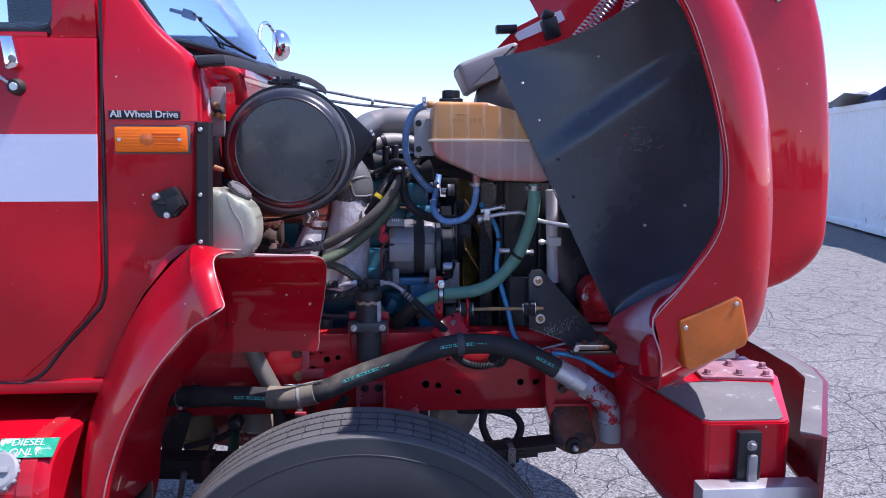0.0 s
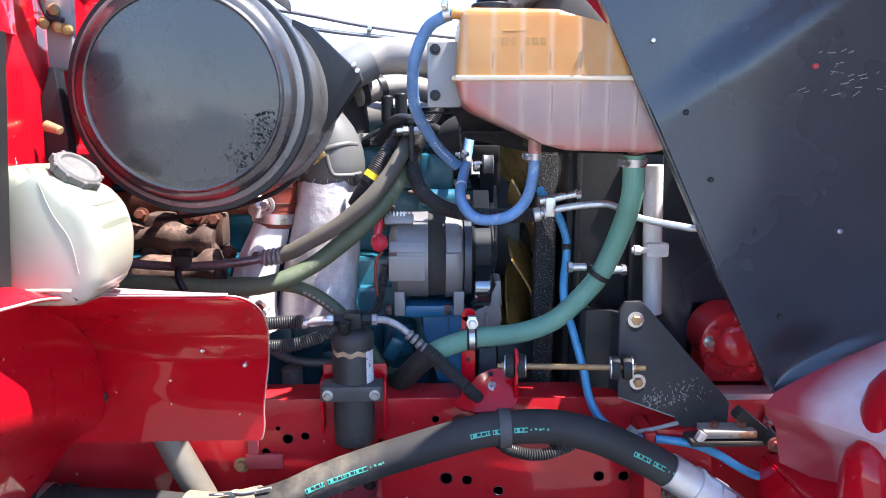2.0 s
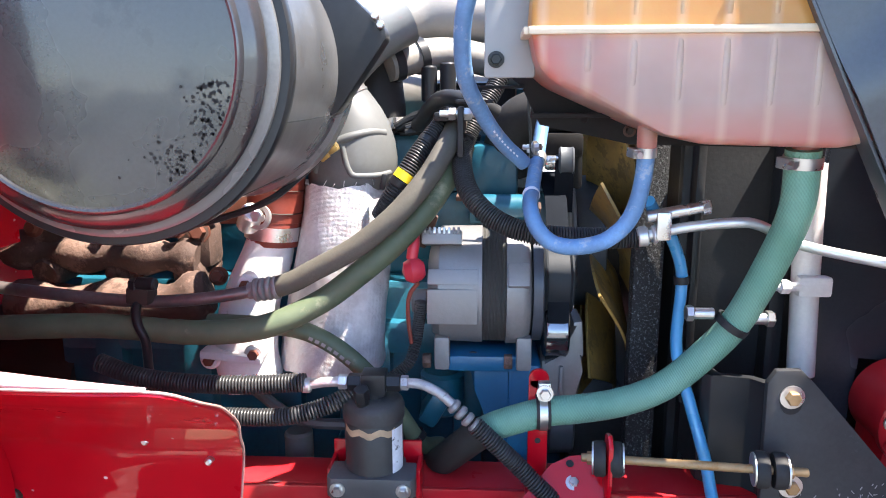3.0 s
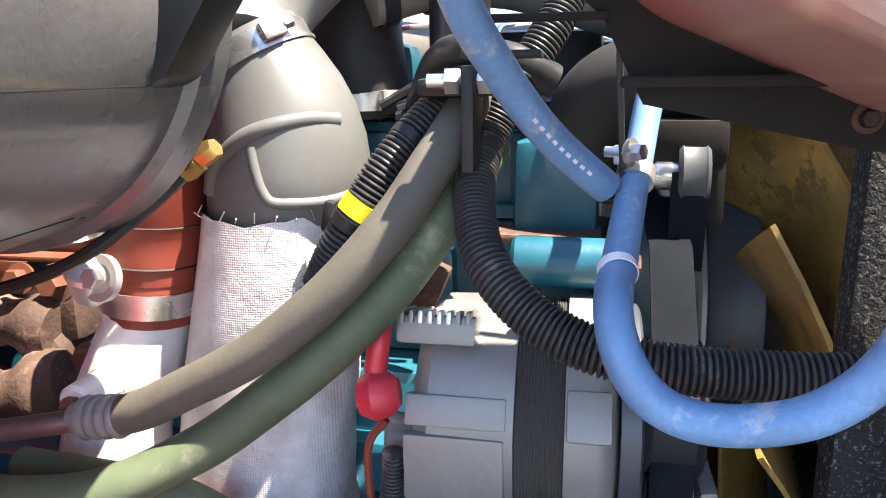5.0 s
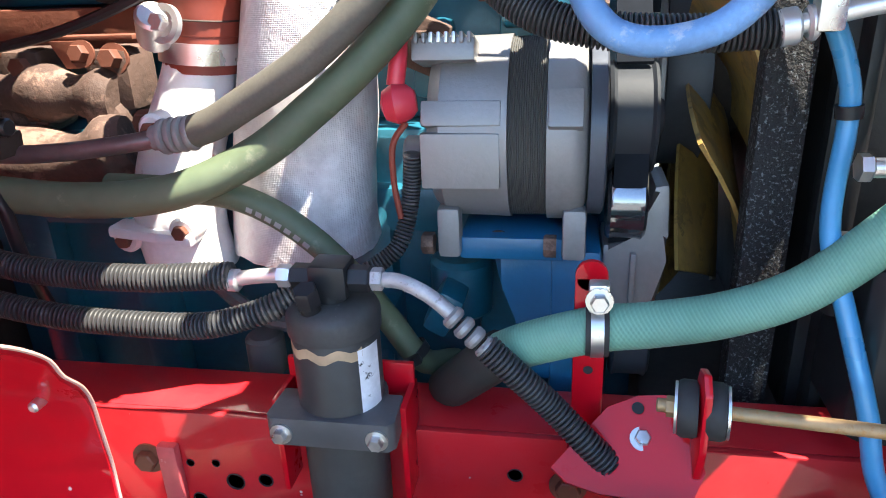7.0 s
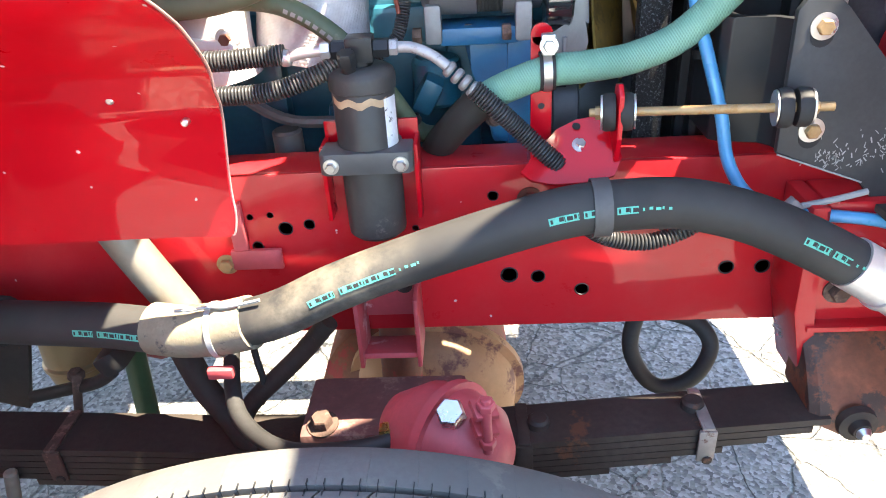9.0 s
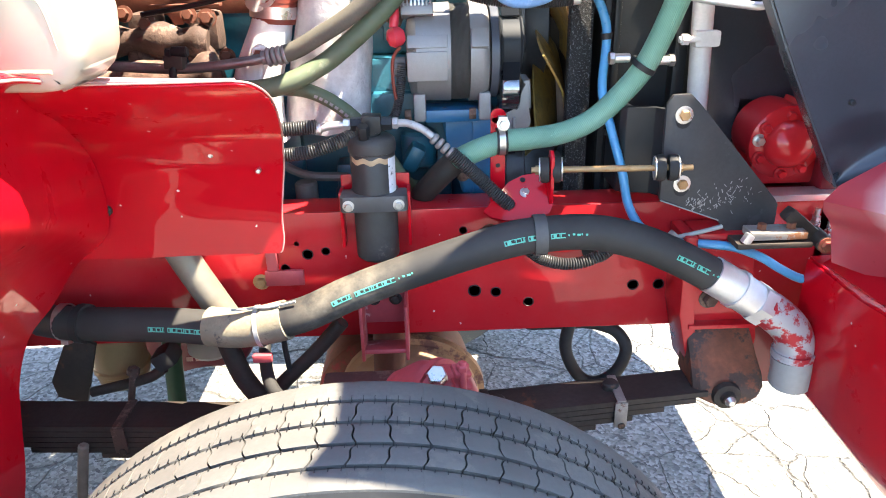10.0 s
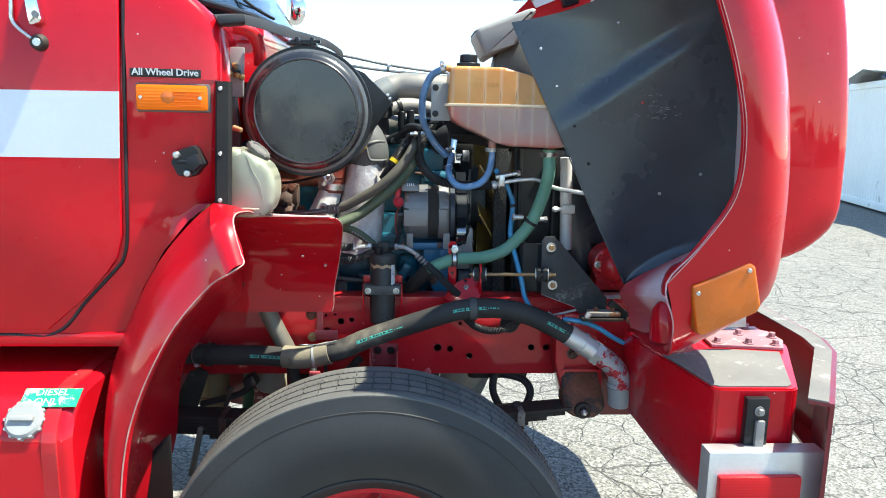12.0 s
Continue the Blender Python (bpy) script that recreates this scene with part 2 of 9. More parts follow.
def tank_plastic():
    """Milky plastic: stained amber over the filling line, pink coolant under it."""
    m, nt, p, co = nodes_of("stained_tank_plastic")
    sep = nt.nodes.new("ShaderNodeSeparateXYZ")
    nt.links.new(co, sep.inputs[0])
    wob = noise_node(nt, co, 7, 4)
    amber = mixed(nt, ramp(nt, wob, 0.3, 0.7), (0.45, 0.195, 0.04), (0.55, 0.29, 0.085))
    settle = nt.nodes.new("ShaderNodeMath")
    settle.operation, settle.use_clamp = "ADD", True
    nt.links.new(ramp(nt, sep.outputs["Z"], 0.045, 0.0, 0, 0.55), settle.inputs[0])
    nt.links.new(ramp(nt, sep.outputs["X"], -0.05, -0.16, 0, 0.75), settle.inputs[1])
    patch = nt.nodes.new("ShaderNodeMath")
    patch.operation, patch.use_clamp = "MULTIPLY", True
    nt.links.new(settle.outputs[0], patch.inputs[0])
    nt.links.new(ramp(nt, noise_node(nt, co, 11, 3), 0.36, 0.60, 0.25, 1.0), patch.inputs[1])
    pink = mixed(nt, patch.outputs[0], mixed(nt, ramp(nt, wob, 0.35, 0.65), (0.34, 0.22, 0.19), (0.40, 0.28, 0.24)), (0.50, 0.085, 0.06))
    low = ramp(nt, sep.outputs["Z"], 0.104, 0.116)
    base = mixed(nt, low, pink, amber)
    shift = nt.nodes.new("ShaderNodeMath")
    shift.operation = "ADD"
    nt.links.new(sep.outputs["X"], shift.inputs[0])
    shift.inputs[1].default_value = 0.465
    band = nt.nodes.new("ShaderNodeMath")
    band.operation = "PINGPONG"
    nt.links.new(shift.outputs[0], band.inputs[0])
    band.inputs[1].default_value = 0.0225
    base = mixed(nt, ramp(nt, band.outputs[0], 0.001, 0.007, 0.42, 0.0), base, (0.58, 0.42, 0.30))
    nt.links.new(base, p.inputs["Base Color"])
    p.inputs["Roughness"].default_value = 0.38
    p.inputs["Subsurface Weight"].default_value = 0.35
    p.inputs["Subsurface Radius"].default_value = (0.05, 0.025, 0.012)
    p.inputs["Subsurface Scale"].default_value = 0.6
    bumped(nt, p, [(noise_node(nt, co, 90, 3), 0.15, 0.001)])
    return m


def overspray():
    """Primer and faded red fading into each other softly."""
    m, nt, p, co = nodes_of("oversprayed_primer")
    pale = mixed(nt, ramp(nt, noise_node(nt, co, 40, 5), 0.3, 0.7), (0.72, 0.60, 0.61), (0.82, 0.73, 0.74))
    sep = nt.nodes.new("ShaderNodeSeparateXYZ")
    nt.links.new(co, sep.inputs[0])
    add = nt.nodes.new("ShaderNodeMath")
    add.operation, add.use_clamp = "ADD", True
    lip_side = nt.nodes.new("ShaderNodeMath")
    lip_side.operation = "MULTIPLY"
    nt.links.new(ramp(nt, sep.outputs["Y"], -0.90, -1.04), lip_side.inputs[0])
    nt.links.new(ramp(nt, noise_node(nt, co, 4.0, 3, 0.5), 0.36, 0.58, 0.3, 1.0), lip_side.inputs[1])
    nt.links.new(lip_side.outputs[0], add.inputs[0])
    near = nt.nodes.new("ShaderNodeMath")
    near.operation = "MULTIPLY"
    nt.links.new(ramp(nt, sep.outputs["Y"], -0.72, -0.645, 0, 1.0), near.inputs[0])
    nt.links.new(ramp(nt, sep.outputs["Z"], 0.26, 0.12, 0, 1.0), near.inputs[1])
    nt.links.new(near.outputs[0], add.inputs[1])
    low = nt.nodes.new("ShaderNodeMath")
    low.operation, low.use_clamp = "ADD", True
    nt.links.new(add.outputs[0], low.inputs[0])
    nt.links.new(ramp(nt, sep.outputs["Z"], 0.10, -0.01, 0, 0.7), low.inputs[1])
    base = mixed(nt, low.outputs[0], pale, (0.36, 0.035, 0.05))
    specks = noise_node(nt, co, 70, 6, 0.7)
    base = mixed(nt, ramp(nt, specks, 0.66, 0.70, 0, 0.8), base, (0.30, 0.02, 0.035))
    nt.links.new(base, p.inputs["Base Color"])
    p.inputs["Roughness"].default_value, p.inputs["Coat Weight"].default_value, p.inputs["Coat Roughness"].default_value = 0.4, 0.4, 0.12
    bumped(nt, p, [(specks, 0.15, 0.001)])
    return m


def milk_plastic():
    m, nt, p, co = nodes_of("milky_white_plastic")
    sep = nt.nodes.new("ShaderNodeSeparateXYZ")
    nt.links.new(co, sep.inputs[0])
    base = mixed(nt, ramp(nt, noise_node(nt, co, 6, 4), 0.3, 0.7), (0.29, 0.30, 0.215), (0.37, 0.37, 0.285))
    base = mixed(nt, ramp(nt, sep.outputs["Z"], 0.10, 0.02, 0, 0.35), base, (0.52, 0.36, 0.30))
    nt.links.new(base, p.inputs["Base Color"])
    p.inputs["Roughness"].default_value = 0.32
    p.inputs["Subsurface Weight"].default_value, p.inputs["Subsurface Scale"].default_value = 0.4, 0.5
    p.inputs["Subsurface Radius"].default_value = (0.05, 0.05, 0.035)
    return m


def lens(name, col, ribs=0.25):
    m, nt, p, co = nodes_of(name)
    w = nt.nodes.new("ShaderNodeTexWave")
    nt.links.new(co, w.inputs["Vector"])
    w.inputs["Scale"].default_value = 45
    w.bands_direction = "Z"
    p.inputs["Base Color"].default_value = (*col, 1)
    p.inputs["Specular IOR Level"].default_value = 0.25
    p.inputs["Roughness"].default_value, p.inputs["Coat Weight"].default_value = 0.25, 0.05
    bumped(nt, p, [(w.outputs["Fac"], ribs, 0.001)])
    return m


def clear_glass():
    m, nt, p, co = nodes_of("window_glass")
    p.inputs["Base Color"].default_value = (0.82, 0.93, 0.95, 1)
    p.inputs["Transmission Weight"].default_value, p.inputs["Roughness"].default_value = 1.0, 0.02
    return m


def asphalt():
    """Sun-bleached asphalt with a net of cracks and light stone in the binder."""
    m, nt, p, co = nodes_of("bleached_asphalt")
    warp = nt.nodes.new("ShaderNodeTexNoise")
    nt.links.new(co, warp.inputs["Vector"])
    warp.inputs["Scale"].default_value, warp.inputs["Detail"].default_value = 3.0, 5
    shift = nt.nodes.new("ShaderNodeVectorMath")
    shift.operation = "MULTIPLY_ADD"
    nt.links.new(warp.outputs["Color"], shift.inputs[0])
    shift.inputs[1].default_value = (0.22, 0.22, 0)
    nt.links.new(co, shift.inputs[2])
    lines = []
    for scale, width in ((4.6, 0.0085), (1.1, 0.0036)):
        v = nt.nodes.new("ShaderNodeTexVoronoi")
        v.feature = "DISTANCE_TO_EDGE"
        nt.links.new(shift.outputs[0], v.inputs["Vector"])
        v.inputs["Scale"].default_value = scale
        lines.append(ramp(nt, v.outputs["Distance"], width * 0.3, width * 2.2, 1, 0))
    both = nt.nodes.new("ShaderNodeMath")
    both.operation = "MAXIMUM"
    patchy = nt.nodes.new("ShaderNodeMath")
    patchy.operation = "MULTIPLY"
    nt.links.new(lines[0], patchy.inputs[0])
    nt.links.new(ramp(nt, noise_node(nt, co, 1.3, 4), 0.34, 0.50), patchy.inputs[1])
    nt.links.new(patchy.outputs[0], both.inputs[0])
    nt.links.new(lines[1], both.inputs[1])
    stones = nt.nodes.new("ShaderNodeTexVoronoi")
    nt.links.new(co, stones.inputs["Vector"])
    stones.inputs["Scale"].default_value = 95
    sep = nt.nodes.new("ShaderNodeSeparateColor")
    nt.links.new(stones.outputs["Color"], sep.inputs[0])
    base = mixed(nt, ramp(nt, noise_node(nt, co, 0.9, 6), 0.3, 0.7), (0.150, 0.143, 0.126), (0.205, 0.193, 0.168))
    base = mixed(nt, ramp(nt, sep.outputs[0], 0.3, 0.9, 0, 0.65), base, (0.34, 0.33, 0.305))
    base = mixed(nt, ramp(nt, sep.outputs[1], 0.55, 0.85, 0, 0.65), base, (0.032, 0.031, 0.030))
    base = mixed(nt, ramp(nt, both.outputs[0], 0, 1, 0, 0.62), base, (0.030, 0.029, 0.027))
    nt.links.new(base, p.inputs["Base Color"])
    p.inputs["Roughness"].default_value = 0.9
    bumped(nt, p, [(stones.outputs["Distance"], 0.6, 0.004), (ramp(nt, both.outputs[0], 0, 1, 1, 0), 0.8, 0.012)])
    return m


BRAID, OLIVE, WRAP, TANK, MILK, OVERSPRAY, SUNLIT_DUSTY_HOSE = green_braid(), olive_hose(), heat_wrap(), tank_plastic(), milk_plastic(), overspray(), sunlit_dusty_hose()
AMBER, AMBER_SMOOTH, RED_LENS, GLASS, ASPHALT = lens("amber_lens", (0.90, 0.17, 0.0)), surface("smooth_amber_lens", (0.56, 0.115, 0.001), 0.22, 0, 0.35, 7, 30, 0.05, 0.001, 0.5), lens("red_lens", (0.5, 0.01, 0.015)), clear_glass(), asphalt()


# ---- mesh helpers ----
def B():
    return bmesh.new()


def V(*a):
    return Vector(a)


def box(bm, c, s, rot=None, bevel=0.0):
    r = bmesh.ops.create_cube(bm, size=1.0)
    vs = r["verts"]
    m = Matrix.Translation(c) @ (rot.to_4x4() if rot else Matrix.Identity(4)) @ Matrix.Diagonal((*s, 1))
    bmesh.ops.transform(bm, matrix=m, verts=vs)
    if bevel:
        es = list({e for v in vs for e in v.link_edges})
        bmesh.ops.bevel(bm, geom=es, offset=bevel, segments=2, affect="EDGES", profile=0.6)
    return bm


def spin(bm, profile, origin, axis, n=32, close=False):
    """Revolves (along, radius) pairs about the axis."""
    q = Vector(axis).normalized().to_track_quat("Z", "Y")
    rings = []
    for d, r in profile:
        if r < 1e-6:
            rings.append([bm.verts.new(Vector(origin) + q @ V(0, 0, d))])
        else:
            rings.append([bm.verts.new(Vector(origin) + q @ V(r * math.cos(2 * math.pi * i / n), r * math.sin(2 * math.pi * i / n), d)) for i in range(n)])
    for a, b in zip(rings, rings[1:] + ([rings[0]] if close else [])):
        for i in range(n):
            j = (i + 1) % n
            f = [a[i % len(a)], a[j % len(a)], b[j % len(b)], b[i % len(b)]]
            f = [v for k, v in enumerate(f) if v not in f[:k]]
            if len(f) > 2:
                bm.faces.new(f)
    return bm


def cyl(bm, a, b, r, r2=None, n=20, bevel=0.0):
    a, b = Vector(a), Vector(b)
    h, r2 = (b - a).length, r if r2 is None else r2
    e = min(bevel, r * 0.4, h * 0.4)
    prof = [(0, 0), (0, r - e), (e, r), (h - e, r2), (h, r2 - e), (h, 0)] if e else [(0, 0), (0, r), (h, r2), (h, 0)]
    return spin(bm, prof, a, b - a, n)


def hexa(bm, a, axis, r, h):
    return spin(bm, [(0, 0), (0, r), (h * 0.85, r), (h, r * 0.86), (h, 0)], a, axis, 6)


def bolt(bm, a, axis, r=0.009, h=0.007):
    ax = Vector(axis).normalized()
    spin(bm, [(0, 0), (0, r * 1.5), (h * 0.25, r * 1.5), (h * 0.3, r * 0.5)], a, ax, 18)
    hexa(bm, Vector(a) + ax * h * 0.25, ax, r, h)
    return bm


def smooth_path(pts, per=8):
    """Centripetal-like Catmull-Rom through the points."""
    ps = [Vector(p) for p in pts]
    ps = [ps[0] * 2 - ps[1]] + ps + [ps[-1] * 2 - ps[-2]]
    out = []
    for i in range(1, len(ps) - 2):
        a, b, c, d = ps[i - 1:i + 3]
        for k in range(per):
            t = k / per
            out.append(0.5 * ((2 * b) + (c - a) * t + (2 * a - 5 * b + 4 * c - d) * t * t + (3 * b - a - 3 * c + d) * t ** 3))
    out.append(ps[-2])
    return out


def evenly(path, step):
    out, carry = [path[0]], 0.0
    for a, b in zip(path, path[1:]):
        length = (b - a).length
        d = step - carry
        while d <= length:
            out.append(a.lerp(b, d / length))
            d += step
        carry = (carry + length) % step
    return out


def tube(bm, pts, r, n=14, per=8, ripple=None, ends=True, radii=None):
    path = smooth_path(pts, per)
    if ripple:
        path = evenly(path, ripple[0] / 4)
    up = None
    rings = []
    for i, p in enumerate(path):
        t = (path[min(i + 1, len(path) - 1)] - path[max(i - 1, 0)]).normalized()
        if up is None:
            up = t.orthogonal().normalized()
        up = (up - t * up.dot(t)).normalized()
        side = t.cross(up)
        rr = r if not radii else radii(i / (len(path) - 1))
        if ripple:
            rr += ripple[1] * (-1.0, 0.75, 1.0, 0.75)[i % 4]
        rings.append([bm.verts.new(p + up * rr * math.cos(2 * math.pi * k / n) + side * rr * math.sin(2 * math.pi * k / n)) for k in range(n)])
    for a, b in zip(rings, rings[1:]):
        for k in range(n):
            bm.faces.new((a[k], a[(k + 1) % n], b[(k + 1) % n], b[k]))
    if ends:
        bm.faces.new(rings[0][::-1]), bm.faces.new(rings[-1])
    return bm


def ring_clamp(bm, at, axis, r, width=0.012, thick=0.0016, screw=None):
    """A worm-drive band with its screw housing on the side given."""
    ax = Vector(axis).normalized()
    spin(bm, [(-width / 2, r), (-width / 2, r + thick), (width / 2, r + thick), (width / 2, r)], at, ax, 24, True)
    if screw:
        s = Vector(screw)
        s = (s - ax * s.dot(ax)).normalized()
        across = ax.cross(s)
        rot = Matrix((across, ax, s)).transposed()
        box(bm, Vector(at) + s * (r + 0.005), (0.018, width * 0.95, 0.008), rot, 0.0012)
        hexa(bm, Vector(at) + s * (r + 0.006) + across * 0.009, across, 0.0045, 0.008)
    return bm


def prism(bm, outline, y0, y1, axis="y", bevel=0.0, seg=2):
    """Extrudes an outline: (x, z) along y, (x, y) along z or (y, z) along x."""
    put = {"y": lambda u, w, d: V(u, d, w), "z": lambda u, w, d: V(u, w, d), "x": lambda u, w, d: V(d, u, w)}[axis]
    a = [bm.verts.new(put(u, w, y0)) for u, w in outline]
    b = [bm.verts.new(put(u, w, y1)) for u, w in outline]
    n = len(outline)
    faces = [bm.faces.new(a), bm.faces.new(b[::-1])] + [bm.faces.new((a[i], b[i], b[(i + 1) % n], a[(i + 1) % n])) for i in range(n)]
    if bevel:
        es = list({e for f in faces for e in f.edges})
        bmesh.ops.bevel(bm, geom=es, offset=bevel, segments=seg, affect="EDGES", profile=0.6)
    return bm


def holed_plate(bm, outline, holes, y0, y1):
    """A flat plate in x and z with round holes through it."""
    loops = [[V(x, y0, z) for x, z in outline]] + [[V(cx + r * math.cos(a), y0, cz + r * math.sin(a)) for a in [2 * math.pi * i / 20 for i in range(20)]] for (cx, cz), r in holes]
    edges = []
    for pts in loops:
        vs = [bm.verts.new(p) for p in pts]
        edges += [bm.edges.new((a, b)) for a, b in zip(vs, vs[1:] + vs[:1])]
    made = bmesh.ops.triangle_fill(bm, use_beauty=True, use_dissolve=False, edges=edges)
    faces = [g for g in made["geom"] if isinstance(g, bmesh.types.BMFace)]
    out = bmesh.ops.extrude_face_region(bm, geom=faces)
    bmesh.ops.translate(bm, vec=V(0, y1 - y0, 0), verts=[g for g in out["geom"] if isinstance(g, bmesh.types.BMVert)])
    return bm


def sheet(bm, rows, thick=0.0):
    """A surface through a grid of points, row by row; thick gives it a back."""
    g = [[bm.verts.new(p) for p in row] for row in rows]
    fs = []
    for a, b in zip(g, g[1:]):
        for i in range(len(a) - 1):
            fs.append(bm.faces.new((a[i], a[i + 1], b[i + 1], b[i])))
    if thick:
        for f in fs:
            f.normal_update()
        bmesh.ops.solidify(bm, geom=fs, thickness=thick)
    return bm


def loft(bm, rings, caps=True):
    g = [[bm.verts.new(p) for p in ring] for ring in rings]
    n = len(g[0])
    for a, b in zip(g, g[1:]):
        for i in range(n):
            bm.faces.new((a[i], a[(i + 1) % n], b[(i + 1) % n], b[i]))
    if caps:
        bm.faces.new(g[0][::-1]), bm.faces.new(g[-1])
    return bm


def to_mesh(name, bm, material, sharp=38):
    bmesh.ops.recalc_face_normals(bm, faces=bm.faces)
    for f in bm.faces:
        f.smooth = True
    for e in bm.edges:
        e.smooth = len(e.link_faces) == 2 and e.calc_face_angle(0.0) < radians(sharp)
    me = bpy.data.meshes.new(name)
    bm.to_mesh(me)
    bm.free()
    me.materials.append(material)
    return me


def thing(name, at, label, category, group=""):
    ob = new(name)
    ob.location, ob.empty_display_size = at, 0.05
    return tagged(ob, label, category, group)


def root_of(ob):
    while ob.parent:
        ob = ob.parent
    return ob


def part(name, bm, material, parent, label="", sharp=38):
    bmesh.ops.translate(bm, vec=-root_of(parent).location, verts=bm.verts)
    ob = new(name, to_mesh(name, bm, material, sharp))
    ob.parent = parent
    return tagged(ob, label)


def single(name, bm, material, at, label, category, group="", kind="", sharp=38):
    bmesh.ops.translate(bm, vec=-Vector(at), verts=bm.verts)
    ob = new(name, to_mesh(name, bm, material, sharp))
    ob.location = at
    return tagged(ob, label, category, group, kind)


def letters(bm, text, size, depth, m, spread=1.0, bold=0.0):
    """Adds raised letters of the built-in font, standing in the pose m."""
    cu = bpy.data.curves.new("letters", "FONT")
    cu.body, cu.size, cu.extrude, cu.align_x, cu.align_y, cu.space_character, cu.offset = text, size, depth, "CENTER", "CENTER", spread, bold
    ob = bpy.data.objects.new("letters", cu)
    me = bpy.data.meshes.new_from_object(ob)
    start = len(bm.verts)
    bm.from_mesh(me)
    bm.verts.ensure_lookup_table()
    bmesh.ops.transform(bm, matrix=m, verts=bm.verts[start:])
    bpy.data.objects.remove(ob), bpy.data.curves.remove(cu), bpy.data.meshes.remove(me)
    return bm


def mark(bm, pts, r, s0, s1, turn, span):
    """A printed patch that lies on a hose, from s0 to s1 of its length."""
    path = smooth_path(pts, 10)
    n = len(path) - 1
    rows = []
    for k in range(9):
        i = min(n - 1, int((s0 + (s1 - s0) * k / 8) * n))
        f = (s0 + (s1 - s0) * k / 8) * n - i
        p = path[i].lerp(path[i + 1], f)
        t = (path[i + 1] - path[i]).normalized()
        face = V(0, -1, 0)
        face = (face - t * face.dot(t)).normalized()
        side = t.cross(face)
        if side.z < 0:
            side = -side
        rows.append([p + (face * math.cos(a) + side * math.sin(a)) * (r + 0.0007) for a in (radians(turn - span), radians(turn), radians(turn + span))])
    return sheet(bm, rows)


CY = 2.535  # the truck's middle line


def mirrored(pts):
    """Points of a near half and their images across the truck's middle."""
    return pts + [(x, 2 * CY - y) + tuple(rest) for x, y, *rest in pts[::-1]]


# ---- ground and distance ----
bm = B()
edges = [-400, -120, -40, -15] + [-8 + i for i in range(25)] + [24, 50, 130, 400]
sheet(bm, [[V(x, y, 0) for x in edges] for y in edges])
single("ground", bm, ASPHALT, (0, 0, 0), "sun-bleached grey asphalt yard with a net of cracks", "ground", kind="structure")


def container(at, turn, size, name, mat, label):
    """A shipping container: corrugated walls, corner posts, rails, feet."""
    ob = thing(name, at, label, "container")
    ob.rotation_euler = (0, 0, radians(turn))
    lx, ly, h = size
    loc = Vector(at)
    bm = B()
    for y, s in ((0.04, 1), (ly - 0.04, -1)):
        rows = [[], []]
        k = int(lx / 0.14)
        for i in range(k + 1):
            for u, d in ((0, 0), (0.35, 0), (0.5, 0.010), (0.85, 0.010)):
                x = 0.1 + (lx - 0.2) * min(1, (i + u) / k)
                rows[0].append(loc + V(x, y + d * s, 0.16)), rows[1].append(loc + V(x, y + d * s, h - 0.12))
        sheet(bm, rows)
    for x in (0.05, lx - 0.05):
        box(bm, loc + V(x, ly / 2, h / 2), (0.05, ly - 0.1, h - 0.3))
    part("wall_panel", bm, mat, ob)
    bm = B()
    box(bm, loc + V(lx / 2, ly / 2, h - 0.06), (lx - 0.1, ly - 0.1, 0.05))
    part("roof", bm, mat, ob)
    for x in (0.08, lx - 0.08):
        for y in (0.08, ly - 0.08):
            bm = B()
            box(bm, loc + V(x, y, h / 2), (0.16, 0.16, h), None, 0.01)
            part("corner_post", bm, mat, ob)
    for z in (0.12, h - 0.07):
        for y in (0.06, ly - 0.06):
            bm = B()
            box(bm, loc + V(lx / 2, y, z), (lx - 0.3, 0.1, 0.14), None, 0.01)
            part("rail", bm, mat, ob)
    return ob


container((10.93, 20.78, 0), -103, (12.2, 2.44, 2.6), "shipping_container", CONTAINER, "white painted steel shipping container with streaky stains, standing on asphalt")


def tarp(at, size, mat, label):
    rng = random.Random(int(at[0] * 10))
    bm = B()
    rows = [[Vector(at) + V(size[0] * i / 14, size[1] * j / 5, size[2] * math.sin(math.pi * j / 5) * (0.6 + 0.4 * rng.random())) for i in range(15)] for j in range(6)]
    sheet(bm, rows, -0.01)
    single("tarpaulin_bundle", bm, mat, at, label, "tarpaulin")


for k, (mx, my) in enumerate(((9.75, 15.6), (9.25, 13.3), (8.75, 11.2))):
    tarp((mx, my, 2.59), (1.2, 1.9, 0.22 + 0.05 * k), TARP if k != 1 else GREY_DUCT, "crumpled blue tarpaulin bundle lying on the container roof" if k != 1 else "crumpled grey tarpaulin bundle lying on the container roof")


# far row of bushes on the other side of the yard, mirrored in the paint
rng = random.Random(21)
bm = B()
for k in range(420):
    x = -60 + 120 * rng.random()
    crown = 1.2 + 1.3 * (0.5 + 0.5 * math.sin(x * 0.55) * math.sin(x * 0.21 + 1)) * rng.random() ** 0.5
    c = V(x, -26 - 3 * rng.random(), crown * rng.random() + 0.3)
    size = 0.35 + 0.5 * rng.random()
    for j in range(5):
        d = V(rng.uniform(-1, 1), rng.uniform(-1, 1), rng.uniform(-1, 1)) * size
        u, w = V(rng.uniform(-1, 1), rng.uniform(-1, 1), rng.uniform(-1, 1)) * 0.5, V(rng.uniform(-1, 1), rng.uniform(-1, 1), rng.uniform(-1, 1)) * 0.5
        bm.faces.new([bm.verts.new(p) for p in (c + d - u, c + d - w, c + d + u, c + d + w)])
single("bush_row", bm, surface("dark_foliage", (0.05, 0.07, 0.03), 0.7, 0, 0.4, 1.5, 20, 0.3, 0.02), (0, -26, 0), "dark green row of bushes along the yard edge", "bushes", kind="stuff")


